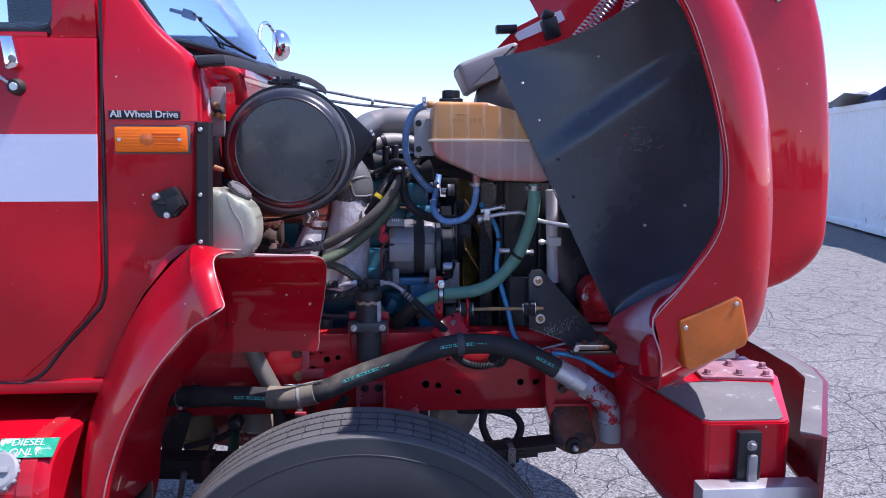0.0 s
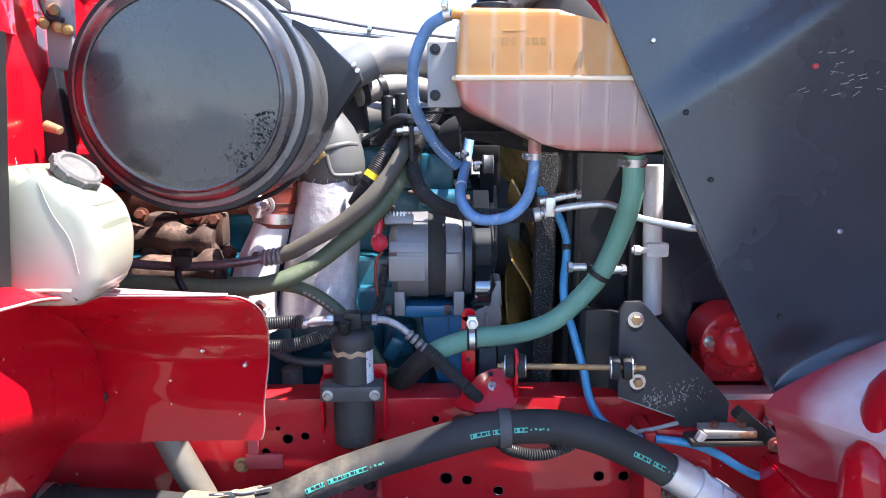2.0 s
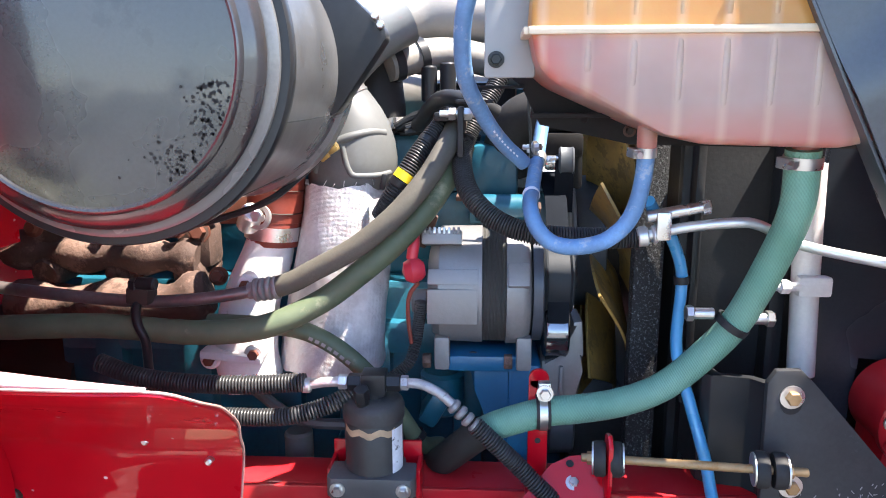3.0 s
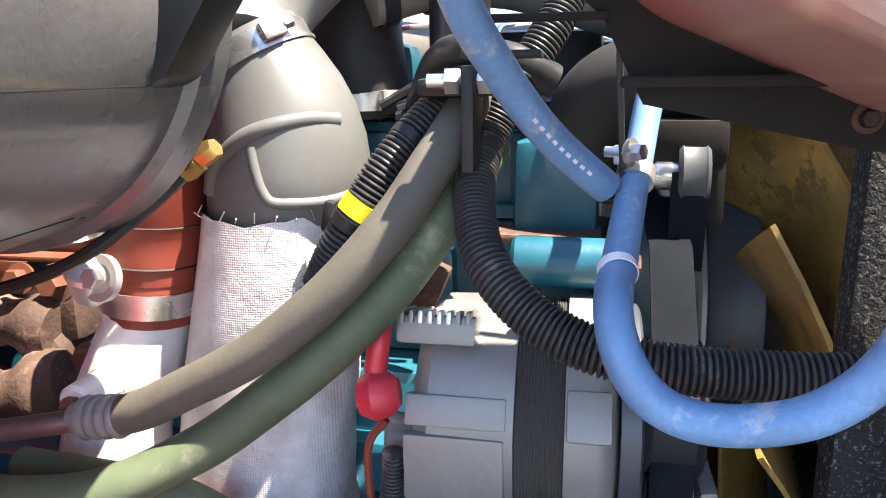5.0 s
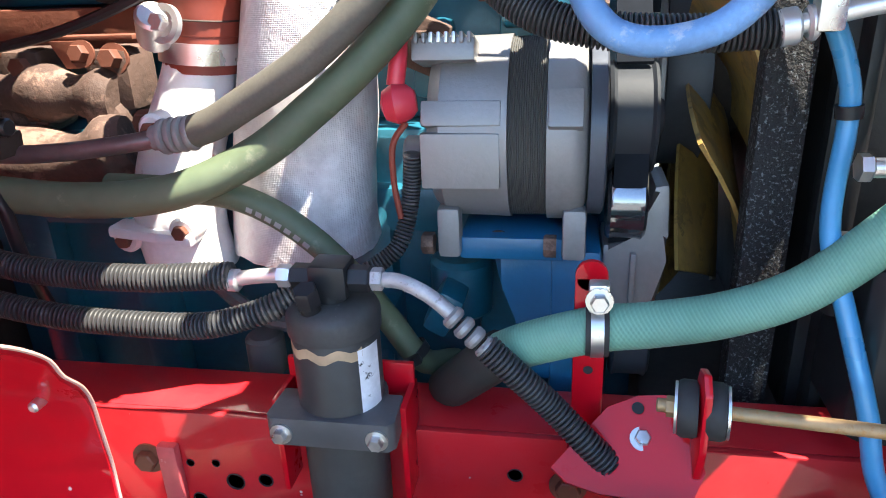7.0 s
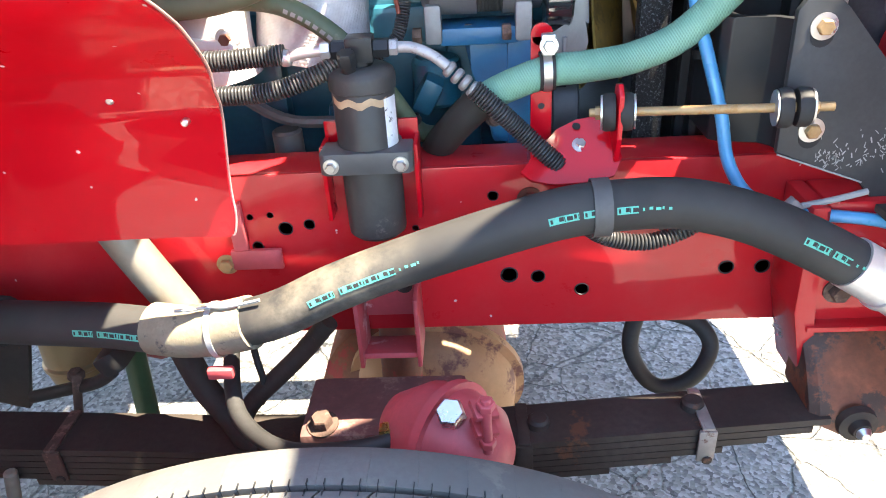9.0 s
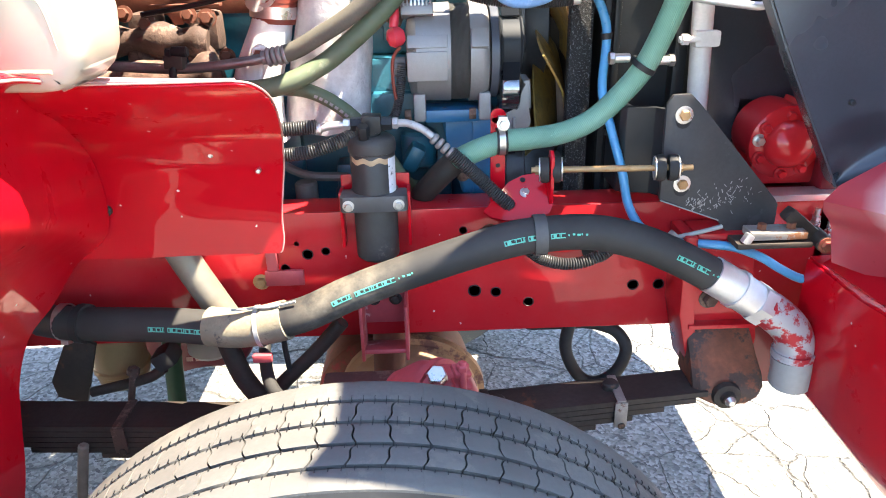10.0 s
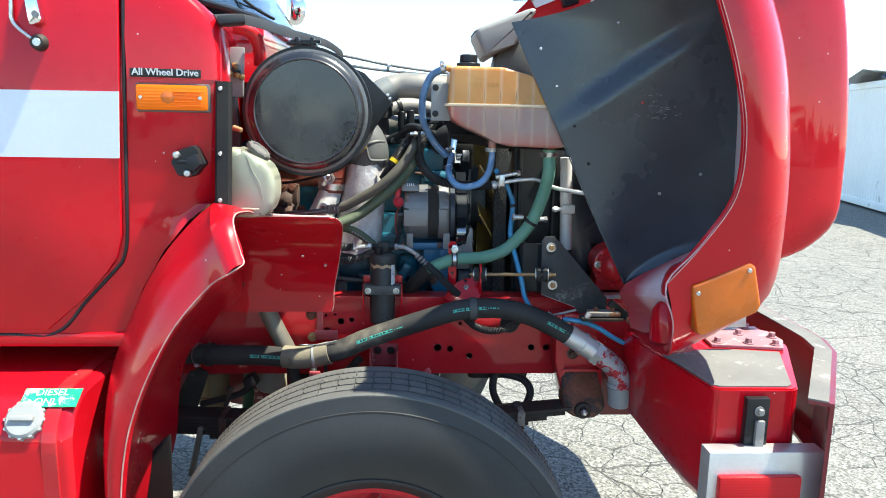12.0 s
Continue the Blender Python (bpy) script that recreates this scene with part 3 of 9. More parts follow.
# ---- the cab ----
cab = thing("truck_cab", (-0.9, CY, 1.10), "glossy red truck cab with a white stripe along its door", "truck cab")


def cab_ring(z, ys, xf, xm):
    near = [(-2.3, ys), (-1.4, ys), (min(-0.68, xf - 0.12), ys), (min(-0.56, xf - 0.07), ys + (0.018 if xf > -0.5 else 0.003)), (xf - 0.03, ys + (0.034 if xf > -0.5 else 0.006)), (xf, ys + (0.05 if xf > -0.5 else 0.012)), (xf - 0.045, 1.885), (xf - 0.045, 2.02), (xm, 2.06), (xm, 2.3)]
    return [V(x, y, z) for x, y in mirrored(near)]


bm = B()
loft(bm, [cab_ring(1.10, 1.645, -0.705, -0.92), cab_ring(1.125, 1.622, -0.692, -0.92), cab_ring(1.235, 1.622, -0.648, -0.92), cab_ring(1.33, 1.622, -0.592, -0.92), cab_ring(1.405, 1.622, -0.53, -0.92), cab_ring(1.44, 1.622, -0.49, -0.92), cab_ring(1.46, 1.620, -0.45, -0.92), cab_ring(1.71, 1.620, -0.45, -0.92), cab_ring(1.74, 1.621, -0.45, -0.46), cab_ring(1.79, 1.623, -0.45, -0.45),
          cab_ring(1.84, 1.629, -0.455, -0.44), cab_ring(1.87, 1.638, -0.468, -0.43), cab_ring(1.895, 1.655, -0.50, -0.43), cab_ring(1.912, 1.69, -0.54, -0.44)])
part("body", bm, RED, cab)
# door skin, set a little proud, with its dark gap
bm = B()
gap = [(-0.641, 1.99), (-0.652, 1.75), (-0.662, 1.50), (-0.668, 1.37), (-0.680, 1.315), (-0.70, 1.288), (-0.77, 1.214), (-0.85, 1.134), (-1.0, 1.131), (-1.75, 1.131)]
tube(bm, [(x, 1.6215, z) for x, z in gap], 0.0042, 8, 6)
part("door_gap", bm, BLACK, cab, "black rubber door seal")
bm = B()
prism(bm, [(-0.652, 1.90), (-0.668, 1.60), (-0.678, 1.37), (-0.692, 1.315), (-0.72, 1.28), (-0.78, 1.215), (-0.86, 1.145), (-1.74, 1.145), (-1.74, 1.90)], 1.612, 1.625, bevel=0.003)
door = part("door", bm, RED, cab, "red door with a white stripe")
bm = B()
prism(bm, [(-0.662, 1.694), (-0.670, 1.547), (-1.73, 1.547), (-1.73, 1.694)], 1.6095, 1.6115)
part("stripe", bm, WHITE, door, "wide white stripe")
# window frame over the door
bm = B()
prism(bm, [(-0.652, 1.90), (-0.755, 1.90), (-0.742, 1.922), (-0.736, 1.945), (-0.735, 2.02), (-0.755, 2.10), (-0.975, 2.52), (-0.93, 2.52), (-0.70, 2.15), (-0.652, 2.05)], 1.618, 1.66, bevel=0.006)
prism(bm, [(-0.755, 1.90), (-1.74, 1.90), (-1.74, 1.914), (-0.757, 1.914)], 1.618, 1.66, bevel=0.003)
prism(bm, [(-1.62, 1.925), (-1.74, 1.925), (-1.74, 2.52), (-1.62, 2.52)], 1.618, 1.66, bevel=0.004)
part("window_frame", bm, RED, cab)
bm = B()
prism(bm, [(-0.742, 1.93), (-0.734, 2.02), (-0.75, 2.10), (-0.97, 2.52), (-1.64, 2.52), (-1.64, 1.91), (-0.755, 1.91)], 1.632, 1.638)
part("side_window", bm, GLASS, cab)
bm = B()
tube(bm, [(-0.737, 1.626, 2.06), (-0.736, 1.626, 1.985), (-0.738, 1.626, 1.950), (-0.750, 1.626, 1.926), (-0.775, 1.626, 1.916), (-0.82, 1.626, 1.914), (-1.62, 1.626, 1.914)], 0.008, 8, 6)
part("window_seal", bm, BLACK, cab, "black rubber window seal")


def shield_arc(z, x0, xm, ys, k=9):
    out = []
    for i in range(k):
        u = -1 + 2 * i / (k - 1)
        out.append(V(xm + (x0 - xm) * abs(u) ** 2.6, CY + u * (CY - ys), z))
    return out


bm = B()
sheet(bm, [shield_arc(1.915, -0.54, -0.41, 1.72), shield_arc(2.25, -0.76, -0.63, 1.75), shield_arc(2.50, -0.93, -0.82, 1.79)], 0.006)
part("windshield", bm, GLASS, cab)
bm = B()
tube(bm, shield_arc(1.915, -0.54, -0.41, 1.715), 0.009, 8, 4)
for y in (1.735, 2 * CY - 1.735):
    tube(bm, [(-0.54, y, 1.915), (-0.64, y, 2.07), (-0.755, y, 2.25), (-0.925, y, 2.50)], 0.009, 8, 5)
part("windshield_seal", bm, BLACK, cab, "black rubber windshield seal")
for s in (0, 1):
    bm = B()
    rings = []
    for z, xg, xf, y in ((1.725, -0.646, -0.447, 1.618), (1.79, -0.646, -0.447, 1.619), (1.835, -0.646, -0.452, 1.620), (1.868, -0.646, -0.468, 1.622), (1.890, -0.646, -0.490, 1.624), (1.912, -0.646, -0.516, 1.627), (1.94, -0.646, -0.543, 1.630),
                         (1.97, -0.646, -0.565, 1.634), (2.0, -0.646, -0.585, 1.638), (2.04, -0.648, -0.608, 1.643), (2.08, -0.662, -0.63, 1.648), (2.25, -0.76, -0.735, 1.672), (2.52, -0.93, -0.90, 1.715)):
        k = max(0.3, (xf - xg) / 0.19)
        ring_xy = [(xg + (xf - xg) * f, y + d * k) for f, d in ((0, 0), (0.3, 0.008), (0.5, 0.015), (0.75, 0.026), (0.88, 0.035), (0.96, 0.046), (1.0, 0.065), (1.0, 0.11), (0.85, 0.15), (0, 0.13))]
        rings.append([V(x, yy if not s else 2 * CY - yy, z) for x, yy in ring_xy])
    loft(bm, rings)
    part("pillar", bm, RED, cab)
bm = B()
loft(bm, [[V(x, y, z) for x, y in mirrored([(-2.28, ys), (-1.2, ys), (xf, ys + 0.06), (xf + 0.1, 2.1)])] for z, ys, xf in ((2.50, 1.64, -0.90), (2.56, 1.66, -0.92), (2.63, 1.80, -1.05))])
part("roof", bm, RED, cab)
bm = B()
box(bm, (-2.26, CY, 2.22), (0.05, 1.75, 0.62), None, 0.01)
box(bm, (-2.0, 1.64, 2.22), (0.54, 0.04, 0.62), None, 0.01)
for y in (1.68, 3.39):
    box(bm, (-1.3, y, 2.46), (1.0, 0.03, 0.12))
part("rear_wall", bm, RED, cab)
bm = B()
box(bm, (-0.86, CY, 1.90), (0.40, 1.55, 0.12), None, 0.03)
part("dashboard", bm, BLACK, cab)
bm = B()
box(bm, (-1.72, CY, 1.78), (0.16, 1.5, 0.75), Euler((0, -0.12, 0)).to_matrix(), 0.05)
box(bm, (-1.45, CY, 1.42), (0.55, 1.5, 0.16), None, 0.05)
part("bench_seat", bm, surface("dark_grey_cloth", (0.035, 0.036, 0.04), 0.9, 0, 0.2, 8, 200, 0.4), cab)
bm = B()
box(bm, (-1.2, 2 * CY - 1.665, 2.03), (1.1, 0.03, 0.30), None, 0.01)
box(bm, (-1.53, 2 * CY - 1.665, 2.34), (0.44, 0.03, 0.34), None, 0.01)
box(bm, (-1.55, CY, 2.49), (1.3, 1.6, 0.02), None, 0.004)
part("far_door_panel", bm, BLACK, cab)
bm = B()
box(bm, (-1.0, 1.632, 1.118), (0.66, 0.03, 0.035), None, 0.01)
part("sill", bm, RED, cab)
# door handle and lock, badge, black cap
bm = B()
prism(bm, [(-0.842, 1.90), (-0.816, 1.90), (-0.807, 1.842), (-0.812, 1.835), (-0.830, 1.829), (-0.835, 1.834)], 1.590, 1.612, bevel=0.004)
handle = part("door_handle", bm, CHROME, door, "chrome door handle")
bm = B()
cyl(bm, (-0.818, 1.590, 1.852), (-0.818, 1.5865, 1.852), 0.008, None, 16, 0.001)
part("lock_button", bm, ALU, handle)
bm = B()
tube(bm, [(-0.872, 1.602, 1.90), (-0.873, 1.600, 1.868), (-0.874, 1.600, 1.842), (-0.862, 1.600, 1.824), (-0.845, 1.600, 1.810), (-0.832, 1.602, 1.800)], 0.0042, 10, 6)
part("pull_wire", bm, STEEL, handle, "bent steel wire")
bm = B()
cyl(bm, (-0.824, 1.596, 1.795), (-0.824, 1.616, 1.795), 0.016, 0.019, 20, 0.003)
lock = part("door_lock", bm, DARK_IRON, door, "dull worn lock")
part("lock_face", cyl(B(), (-0.824, 1.5965, 1.795), (-0.824, 1.5945, 1.795), 0.009, None, 16, 0.0008), STEEL, lock)
bm = B()
letters(bm, "All Wheel Drive", 0.0212, 0.002, Matrix.Translation((-0.564, 1.6265, 1.738)) @ Euler((radians(90), 0, radians(9.5))).to_matrix().to_4x4(), 1.0, 0.00025)
part("badge_letters", bm, BRIGHT, cab, "chrome badge letters")
bm = B()
box(bm, (-0.564, 1.6300, 1.7365), (0.150, 0.003, 0.019), Euler((0, 0, radians(9.5))).to_matrix(), 0.001)
part("badge_plate", bm, BLACK, cab)
bm = B()
BRK = [(-0.543, 1.566), (-0.510, 1.578), (-0.500, 1.570), (-0.483, 1.537), (-0.505, 1.510), (-0.524, 1.504), (-0.546, 1.510), (-0.560, 1.539)]
loft(bm, [[V(-0.522 + (x + 0.522) * k, y + 0.10 * (x + 0.522), 1.541 + (z - 1.541) * k) for x, z in BRK] for y, k in ((1.645, 1.0), (1.624, 1.0), (1.618, 0.94))])
prism(bm, [(-0.520, 1.551), (-0.497, 1.560), (-0.487, 1.537), (-0.505, 1.519), (-0.520, 1.527)], 1.600, 1.624, bevel=0.003)
tube(bm, [(-0.556, 1.619, 1.540), (-0.530, 1.614, 1.541), (-0.512, 1.603, 1.540)], 0.004, 8, 4)
cap = part("mirror_bracket", bm, BLACK, cab, "black bracket with two bolts")
for x, y, z in ((-0.545, 1.617, 1.556), (-0.521, 1.615, 1.515)):
    bm = B()
    spin(bm, [(0, 0), (0, 0.0095), (0.004, 0.0095), (0.008, 0.0065), (0.009, 0)], (x, y, z), (0, -1, 0), 14)
    part("bolt", bm, STEEL, cap)

# side marker lamp
lamp = thing("side_marker_lamp", (-0.553, 1.64, 1.68), "amber side marker lamp screwed to the red cowl", "marker lamp")
turn7 = Euler((0, 0, radians(9.5))).to_matrix()
bm = B()
box(bm, (-0.553, 1.644, 1.683), (0.160, 0.018, 0.064), turn7, 0.005)
part("base", bm, GREY_PLASTIC, lamp)
bm = B()
box(bm, (-0.553, 1.632, 1.683), (0.152, 0.022, 0.056), turn7, 0.007)
lens_part = part("lens", bm, AMBER, lamp)
bm = B()
spin(bm, [(0, 0.016), (0.004, 0.014), (0.006, 0.008), (0.0065, 0)], (-0.560, 1.6225, 1.684), (0.16, -1, 0), 18)
part("bulb_dome", bm, AMBER_SMOOTH, lens_part)
for k in range(5):
    bm = B()
    box(bm, (-0.518, 1.6255, 1.666 + 0.0075 * k), (0.060, 0.004, 0.003), turn7, 0.001)
    part("rib", bm, AMBER, lens_part)
for dx in (-0.062, 0.062):
    bm = B()
    cyl(bm, (-0.553 + dx, 1.625 + dx * 0.16, 1.683), (-0.553 + dx, 1.617 + dx * 0.16, 1.683), 0.004, None, 10)
    part("screw", bm, STEEL, lamp)

# black seal strip and the cowl edge
strip = thing("cowl_seal_strip", (-0.44, 1.66, 1.43), "black rubber seal strip along the red cowl edge", "seal strip")
bm = B()
loft(bm, [[V(x, y + dy, z) for x, y in ((-0.461, 0.0), (-0.456, -0.004), (-0.432, -0.002), (-0.427, 0.003), (-0.430, 0.03), (-0.457, 0.045))] for z, dy in ((1.430, 1.606), (1.50, 1.616), (1.60, 1.632), (1.70, 1.648), (1.722, 1.652))])
part("strip", bm, TRAY_BLACK, strip)
for z, y in ((1.706, 1.646), (1.560, 1.622), (1.455, 1.606)):
    bm = B()
    cyl(bm, (-0.449, y + 0.006, z), (-0.449, y - 0.003, z), 0.005, None, 10, 0.001)
    part("rivet", bm, STEEL, strip)
SEAL_GREY = surface("weathered_seal", (0.042, 0.043, 0.046), 0.6, 0, 0.3, 9, 160, 0.2)
cowl = thing("cowl_seal", (-0.45, CY, 1.86), "weathered grey rubber hood seal on the cowl top", "seal")
bm = B()
ridge = smooth_path([(-0.465, 1.69, 1.862), (-0.42, 1.76, 1.874), (-0.395, 1.85, 1.877), (-0.363, 2.0, 1.876), (-0.30, 2.22, 1.878), (-0.27, 2.30, 1.872), (-0.238, 2.36, 1.852)], 5)
sheet(bm, [[p + V(-0.016, 0.006, 0.004) for p in ridge], [p + V(-0.004, 0, 0.008) for p in ridge], ridge, [p + V(0, 0, -0.014) for p in ridge]], 0.003)
part("seal", bm, SEAL_GREY, cowl)
bm = B()
tube(bm, [(-0.43, 2.10, 1.90), (-0.42, 2.4, 1.93), (-0.42, 2.8, 1.93), (-0.43, 3.1, 1.915), (-0.46, 3.3, 1.86)], 0.008, 8, 6)
part("far_seal", bm, SEAL_GREY, cowl)
bm = B()
box(bm, (-0.432, 1.700, 1.862), (0.062, 0.07, 0.020), Euler((0, -0.12, 0.25)).to_matrix(), 0.006)
part("end_pad", bm, SEAL_GREY, cowl)
wiper = thing("windshield_wiper", (-0.48, 1.95, 1.95), "thin black windshield wiper with its hose", "wiper")
bm = B()
tube(bm, [(-0.40, 2.06, 1.915), (-0.44, 2.02, 1.935), (-0.49, 1.99, 1.972), (-0.535, 1.965, 2.005)], 0.0045, 8, 5)
part("arm", bm, BLACK, wiper)
bm = B()
tube(bm, [(-0.598, 1.95, 2.021), (-0.555, 1.952, 2.010), (-0.515, 1.955, 2.0)], 0.005, 8, 4)
box(bm, (-0.548, 1.948, 2.008), (0.036, 0.014, 0.022), Euler((0, 0.3, 0)).to_matrix(), 0.003)
part("blade", bm, BLACK, wiper)
bm = B()
tube(bm, [(-0.43, 2.03, 1.935), (-0.462, 2.01, 1.940), (-0.495, 1.985, 1.958), (-0.53, 1.962, 2.0)], 0.0026, 6, 6)
part("hose", bm, BLACK, wiper)
mirror = thing("side_mirror", (-0.58, 3.62, 2.0), "rounded chrome convex mirror on a bent arm", "mirror")
bm = B()
spin(bm, [(0, 0), (0.0, 0.062), (0.006, 0.070), (0.02, 0.075), (0.04, 0.074), (0.06, 0.064), (0.075, 0.045), (0.084, 0.022), (0.086, 0)], (-0.615, 3.62, 2.17), (1, 0.3, 0), 40)
part("shell", bm, CHROME, mirror)
bm = B()
tube(bm, [(-0.62, 3.35, 2.0), (-0.66, 3.5, 2.2), (-0.64, 3.58, 2.27), (-0.60, 3.62, 2.22)], 0.009, 8, 6)
part("arm", bm, CHROME, mirror)

# ---- rear half of the wheel arch, fixed to the cab ----
fender = thing("fender", (-0.55, 1.6, 1.0), "glossy red cab fender with worn pale edges over the front wheel", "fender")
outer = [(-0.467, 1.611, 1.448), (-0.515, 1.606, 1.405), (-0.583, 1.612, 1.328), (-0.640, 1.612, 1.235), (-0.690, 1.600, 1.12), (-0.705, 1.56, 1.04), (-0.712, 1.54, 0.93), (-0.715, 1.54, 0.60)]
lip = [(-0.391, 1.409, 1.324), (-0.435, 1.432, 1.292), (-0.507, 1.430, 1.208), (-0.562, 1.428, 1.11), (-0.600, 1.426, 1.02), (-0.625, 1.426, 0.93), (-0.642, 1.426, 0.80), (-0.648, 1.426, 0.60)]
rows = []
for o, l in zip([Vector(p) for p in outer], [Vector(p) for p in lip]):
    row = []
    for k in range(7):
        u = k / 6
        p = o.lerp(l, u)
        p.y -= 0.045 * math.sin(math.pi * u)
        row.append(p)
    row.append(l + V(0.003, 0.02, -0.004))
    rows.append(row)
first = smooth_path([(-0.467, 1.611, 1.448), (-0.435, 1.469, 1.41), (-0.391, 1.409, 1.324)], 3)
rows[0] = first + [first[-1] + V(0.003, 0.02, -0.004)]
smooth_rows = [smooth_path([r[i] for r in rows], 5) for i in range(len(rows[0]))]
bm = B()
sheet(bm, smooth_rows, 0.004)
part("flare", bm, RED, fender)
bm = B()
tube(bm, lip, 0.0016, 6, 5)
part("lip_edge", bm, PALE, fender, "worn bare fender edge")
crease = smooth_path([(-0.47, 1.72, 1.41), (-0.467, 1.611, 1.448), (-0.435, 1.469, 1.41), (-0.391, 1.409, 1.324)], 5)
rim_line = smooth_path([(-0.385, 1.70, 1.410), (-0.387, 1.592, 1.432), (-0.391, 1.484, 1.428), (-0.358, 1.424, 1.345)], 5)
bm = B()
sheet(bm, [[c.lerp(r, u) + V(0, -0.008, 0.006) * math.sin(math.pi * u) for c, r in zip(crease, rim_line)] for u in (0, 0.25, 0.5, 0.75, 1)], 0.003)
part("front_flange", bm, RED, fender)
bm = B()
tube(bm, rim_line + [V(-0.375, 1.414, 1.333), V(-0.391, 1.409, 1.323)], 0.0017, 6, 3)
part("front_edge", bm, PALE, fender, "worn bare fender edge")
# wall behind the lip, one smooth pressing from the front corner round to the bottom
deep = [V(-0.462, 1.745, 1.396), V(-0.470, 1.82, 1.35), V(-0.480, 1.92, 1.26)]
inner = [V(-0.49, 1.94, 1.15), V(-0.555, 1.95, 1.09), V(-0.598, 1.93, 1.03), V(-0.63, 1.90, 0.99), V(-0.645, 1.87, 0.93), V(-0.649, 1.85, 0.86), V(-0.652, 1.82, 0.77), V(-0.70, 1.80, 0.60)]
rim_points = [V(-0.385, 1.70, 1.410), V(-0.387, 1.592, 1.432), V(-0.391, 1.484, 1.428), V(-0.360, 1.428, 1.345)]
a = smooth_path(rim_points + [Vector(p) + V(0.002, 0.004, -0.002) for p in lip[1:]], 6)
b = smooth_path(deep + inner, 6)
b = [b[min(len(b) - 1, int(k * (len(b) - 1) / (len(a) - 1)))].lerp(b[min(len(b) - 1, int(k * (len(b) - 1) / (len(a) - 1)) + 1)], k * (len(b) - 1) / (len(a) - 1) % 1) for k in range(len(a))]
bm = B()
rows = []
for u in [i / 12 for i in range(13)]:
    rows.append([p.lerp(q, u) + V(-0.026, 0.014, 0.0) * math.sin(math.pi * u) for p, q in zip(a, b)])
sheet(bm, rows, 0.003)
part("splash_wall", bm, RED, fender, "red inner wall")
bm = B()
prism(bm, [(-0.622, 0.842), (-0.632, 0.838), (-0.701, 0.763), (-0.753, 0.698), (-0.760, 0.66), (-0.760, 0.36), (-0.632, 0.36)], 1.697, 1.703, bevel=0.001)
part("mud_flap", bm, TRAY_BLACK, fender, "black rubber mud flap")

# mirror image of the near fender, hides lit ground beyond; shade in its colour
far_fender = thing("fender", (-0.55, 2 * CY - 1.6, 1.0), "red fender wall behind the far front wheel, shade put into its colour", "fender")
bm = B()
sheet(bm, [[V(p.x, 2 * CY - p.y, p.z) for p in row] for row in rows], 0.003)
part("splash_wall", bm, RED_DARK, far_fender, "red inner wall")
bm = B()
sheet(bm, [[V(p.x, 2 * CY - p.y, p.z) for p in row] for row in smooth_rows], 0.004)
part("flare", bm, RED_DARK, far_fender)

flap = thing("splash_panel", (-0.35, 1.8, 1.1), "bright red splash panel with chipped pale edges beside the engine", "splash panel")
PANEL_Z, PANEL_Y = (1.09, 1.16, 1.235, 1.26, 1.305, 1.345, 1.38, 1.40), (1.952, 1.955, 1.933, 1.925, 1.885, 1.83, 1.765, 1.738)
rows = []
for u in (0, 0.006, 0.02, 0.045, 0.08, 0.12, 0.17, 0.23, 0.29, 0.35, 0.41, 0.47, 0.53, 0.60, 0.68, 0.76, 0.84, 0.92, 0.985, 1.0):
    row = []
    for k in range(29):
        s = k / 28
        xt, xb = -0.475 + 0.292 * s, -0.55 + 0.318 * s
        z = 1.400 - 0.302 * u
        y = float(np.interp(z, PANEL_Z, PANEL_Y)) + 0.0015 * math.sin(7 * s + 3 * u)
        x = xt + (xb - xt) * min(1, u * 1.25)
        drop = 0.302 * u
        if drop < 0.034:  # rounded upper corner
            x -= (0.034 - math.sqrt(max(0.0, 0.034 ** 2 - (0.034 - drop) ** 2))) * s ** 3
        if u > 0.97:
            x -= 0.008 * s ** 8 * (u - 0.97) / 0.03
        fade = min(1.0, max(0.0, (s - 0.30) / 0.35))
        fade = fade * fade * (3 - 2 * fade)
        y -= fade * (0.006 * math.exp(-((u - 0.40) / 0.03) ** 2) + 0.004 * math.exp(-((u - 0.47) / 0.02) ** 2))
        row.append(V(x, y, z))
    rows.append(row)
bm = B()
top_row = [p + V(0, 0.004 * (1 - k / 28), 0.003 * (1 - k / 28) + 0.0004) for k, p in enumerate(rows[0])]
back_row = [p + V(0, 0.002 + 0.045 * (1 - k / 28), 0.002 * (1 - k / 28) + 0.0008) for k, p in enumerate(rows[0])]
sheet(bm, rows, 0.003)
part("panel", bm, RED, flap)
# near-white pink paints in the sun glare on top of the worn flange
bm = B()
sheet(bm, [back_row, [p.lerp(q, 0.5) + V(0, 0, 0.001) for p, q in zip(back_row, top_row)], top_row], 0.002)
part("top_flange", bm, surface("sun_glare_pink", (0.62, 0.40, 0.40), 0.42, 0, 0.2, 16, 140, 0.2, 0.001, 0.2, (0.45, 0.05, 0.06), 0.66, 12), flap, "worn top flange with sun glare put into its pale colour")
bm = B()
tube(bm, [p + V(0, -0.001, 0.0015) for p in rows[0][:-1:3]] + [r[-1] + V(0.001, 0, 0.0005) for r in rows], 0.0013, 6, 3)
part("edge", bm, PALE, flap, "chipped bare edge")
for x, z in ((-0.49, 1.18), (-0.31, 1.27), (-0.25, 1.24)):
    bm = B()
    cyl(bm, (x, float(np.interp(z, PANEL_Z, PANEL_Y)) + 0.01, z), (x, float(np.interp(z, PANEL_Z, PANEL_Y)) - 0.012, z), 0.010 if x < -0.4 else 0.004, None, 12, 0.002)
    part("bolt", bm, DARK_IRON if x < -0.4 else STEEL, flap)

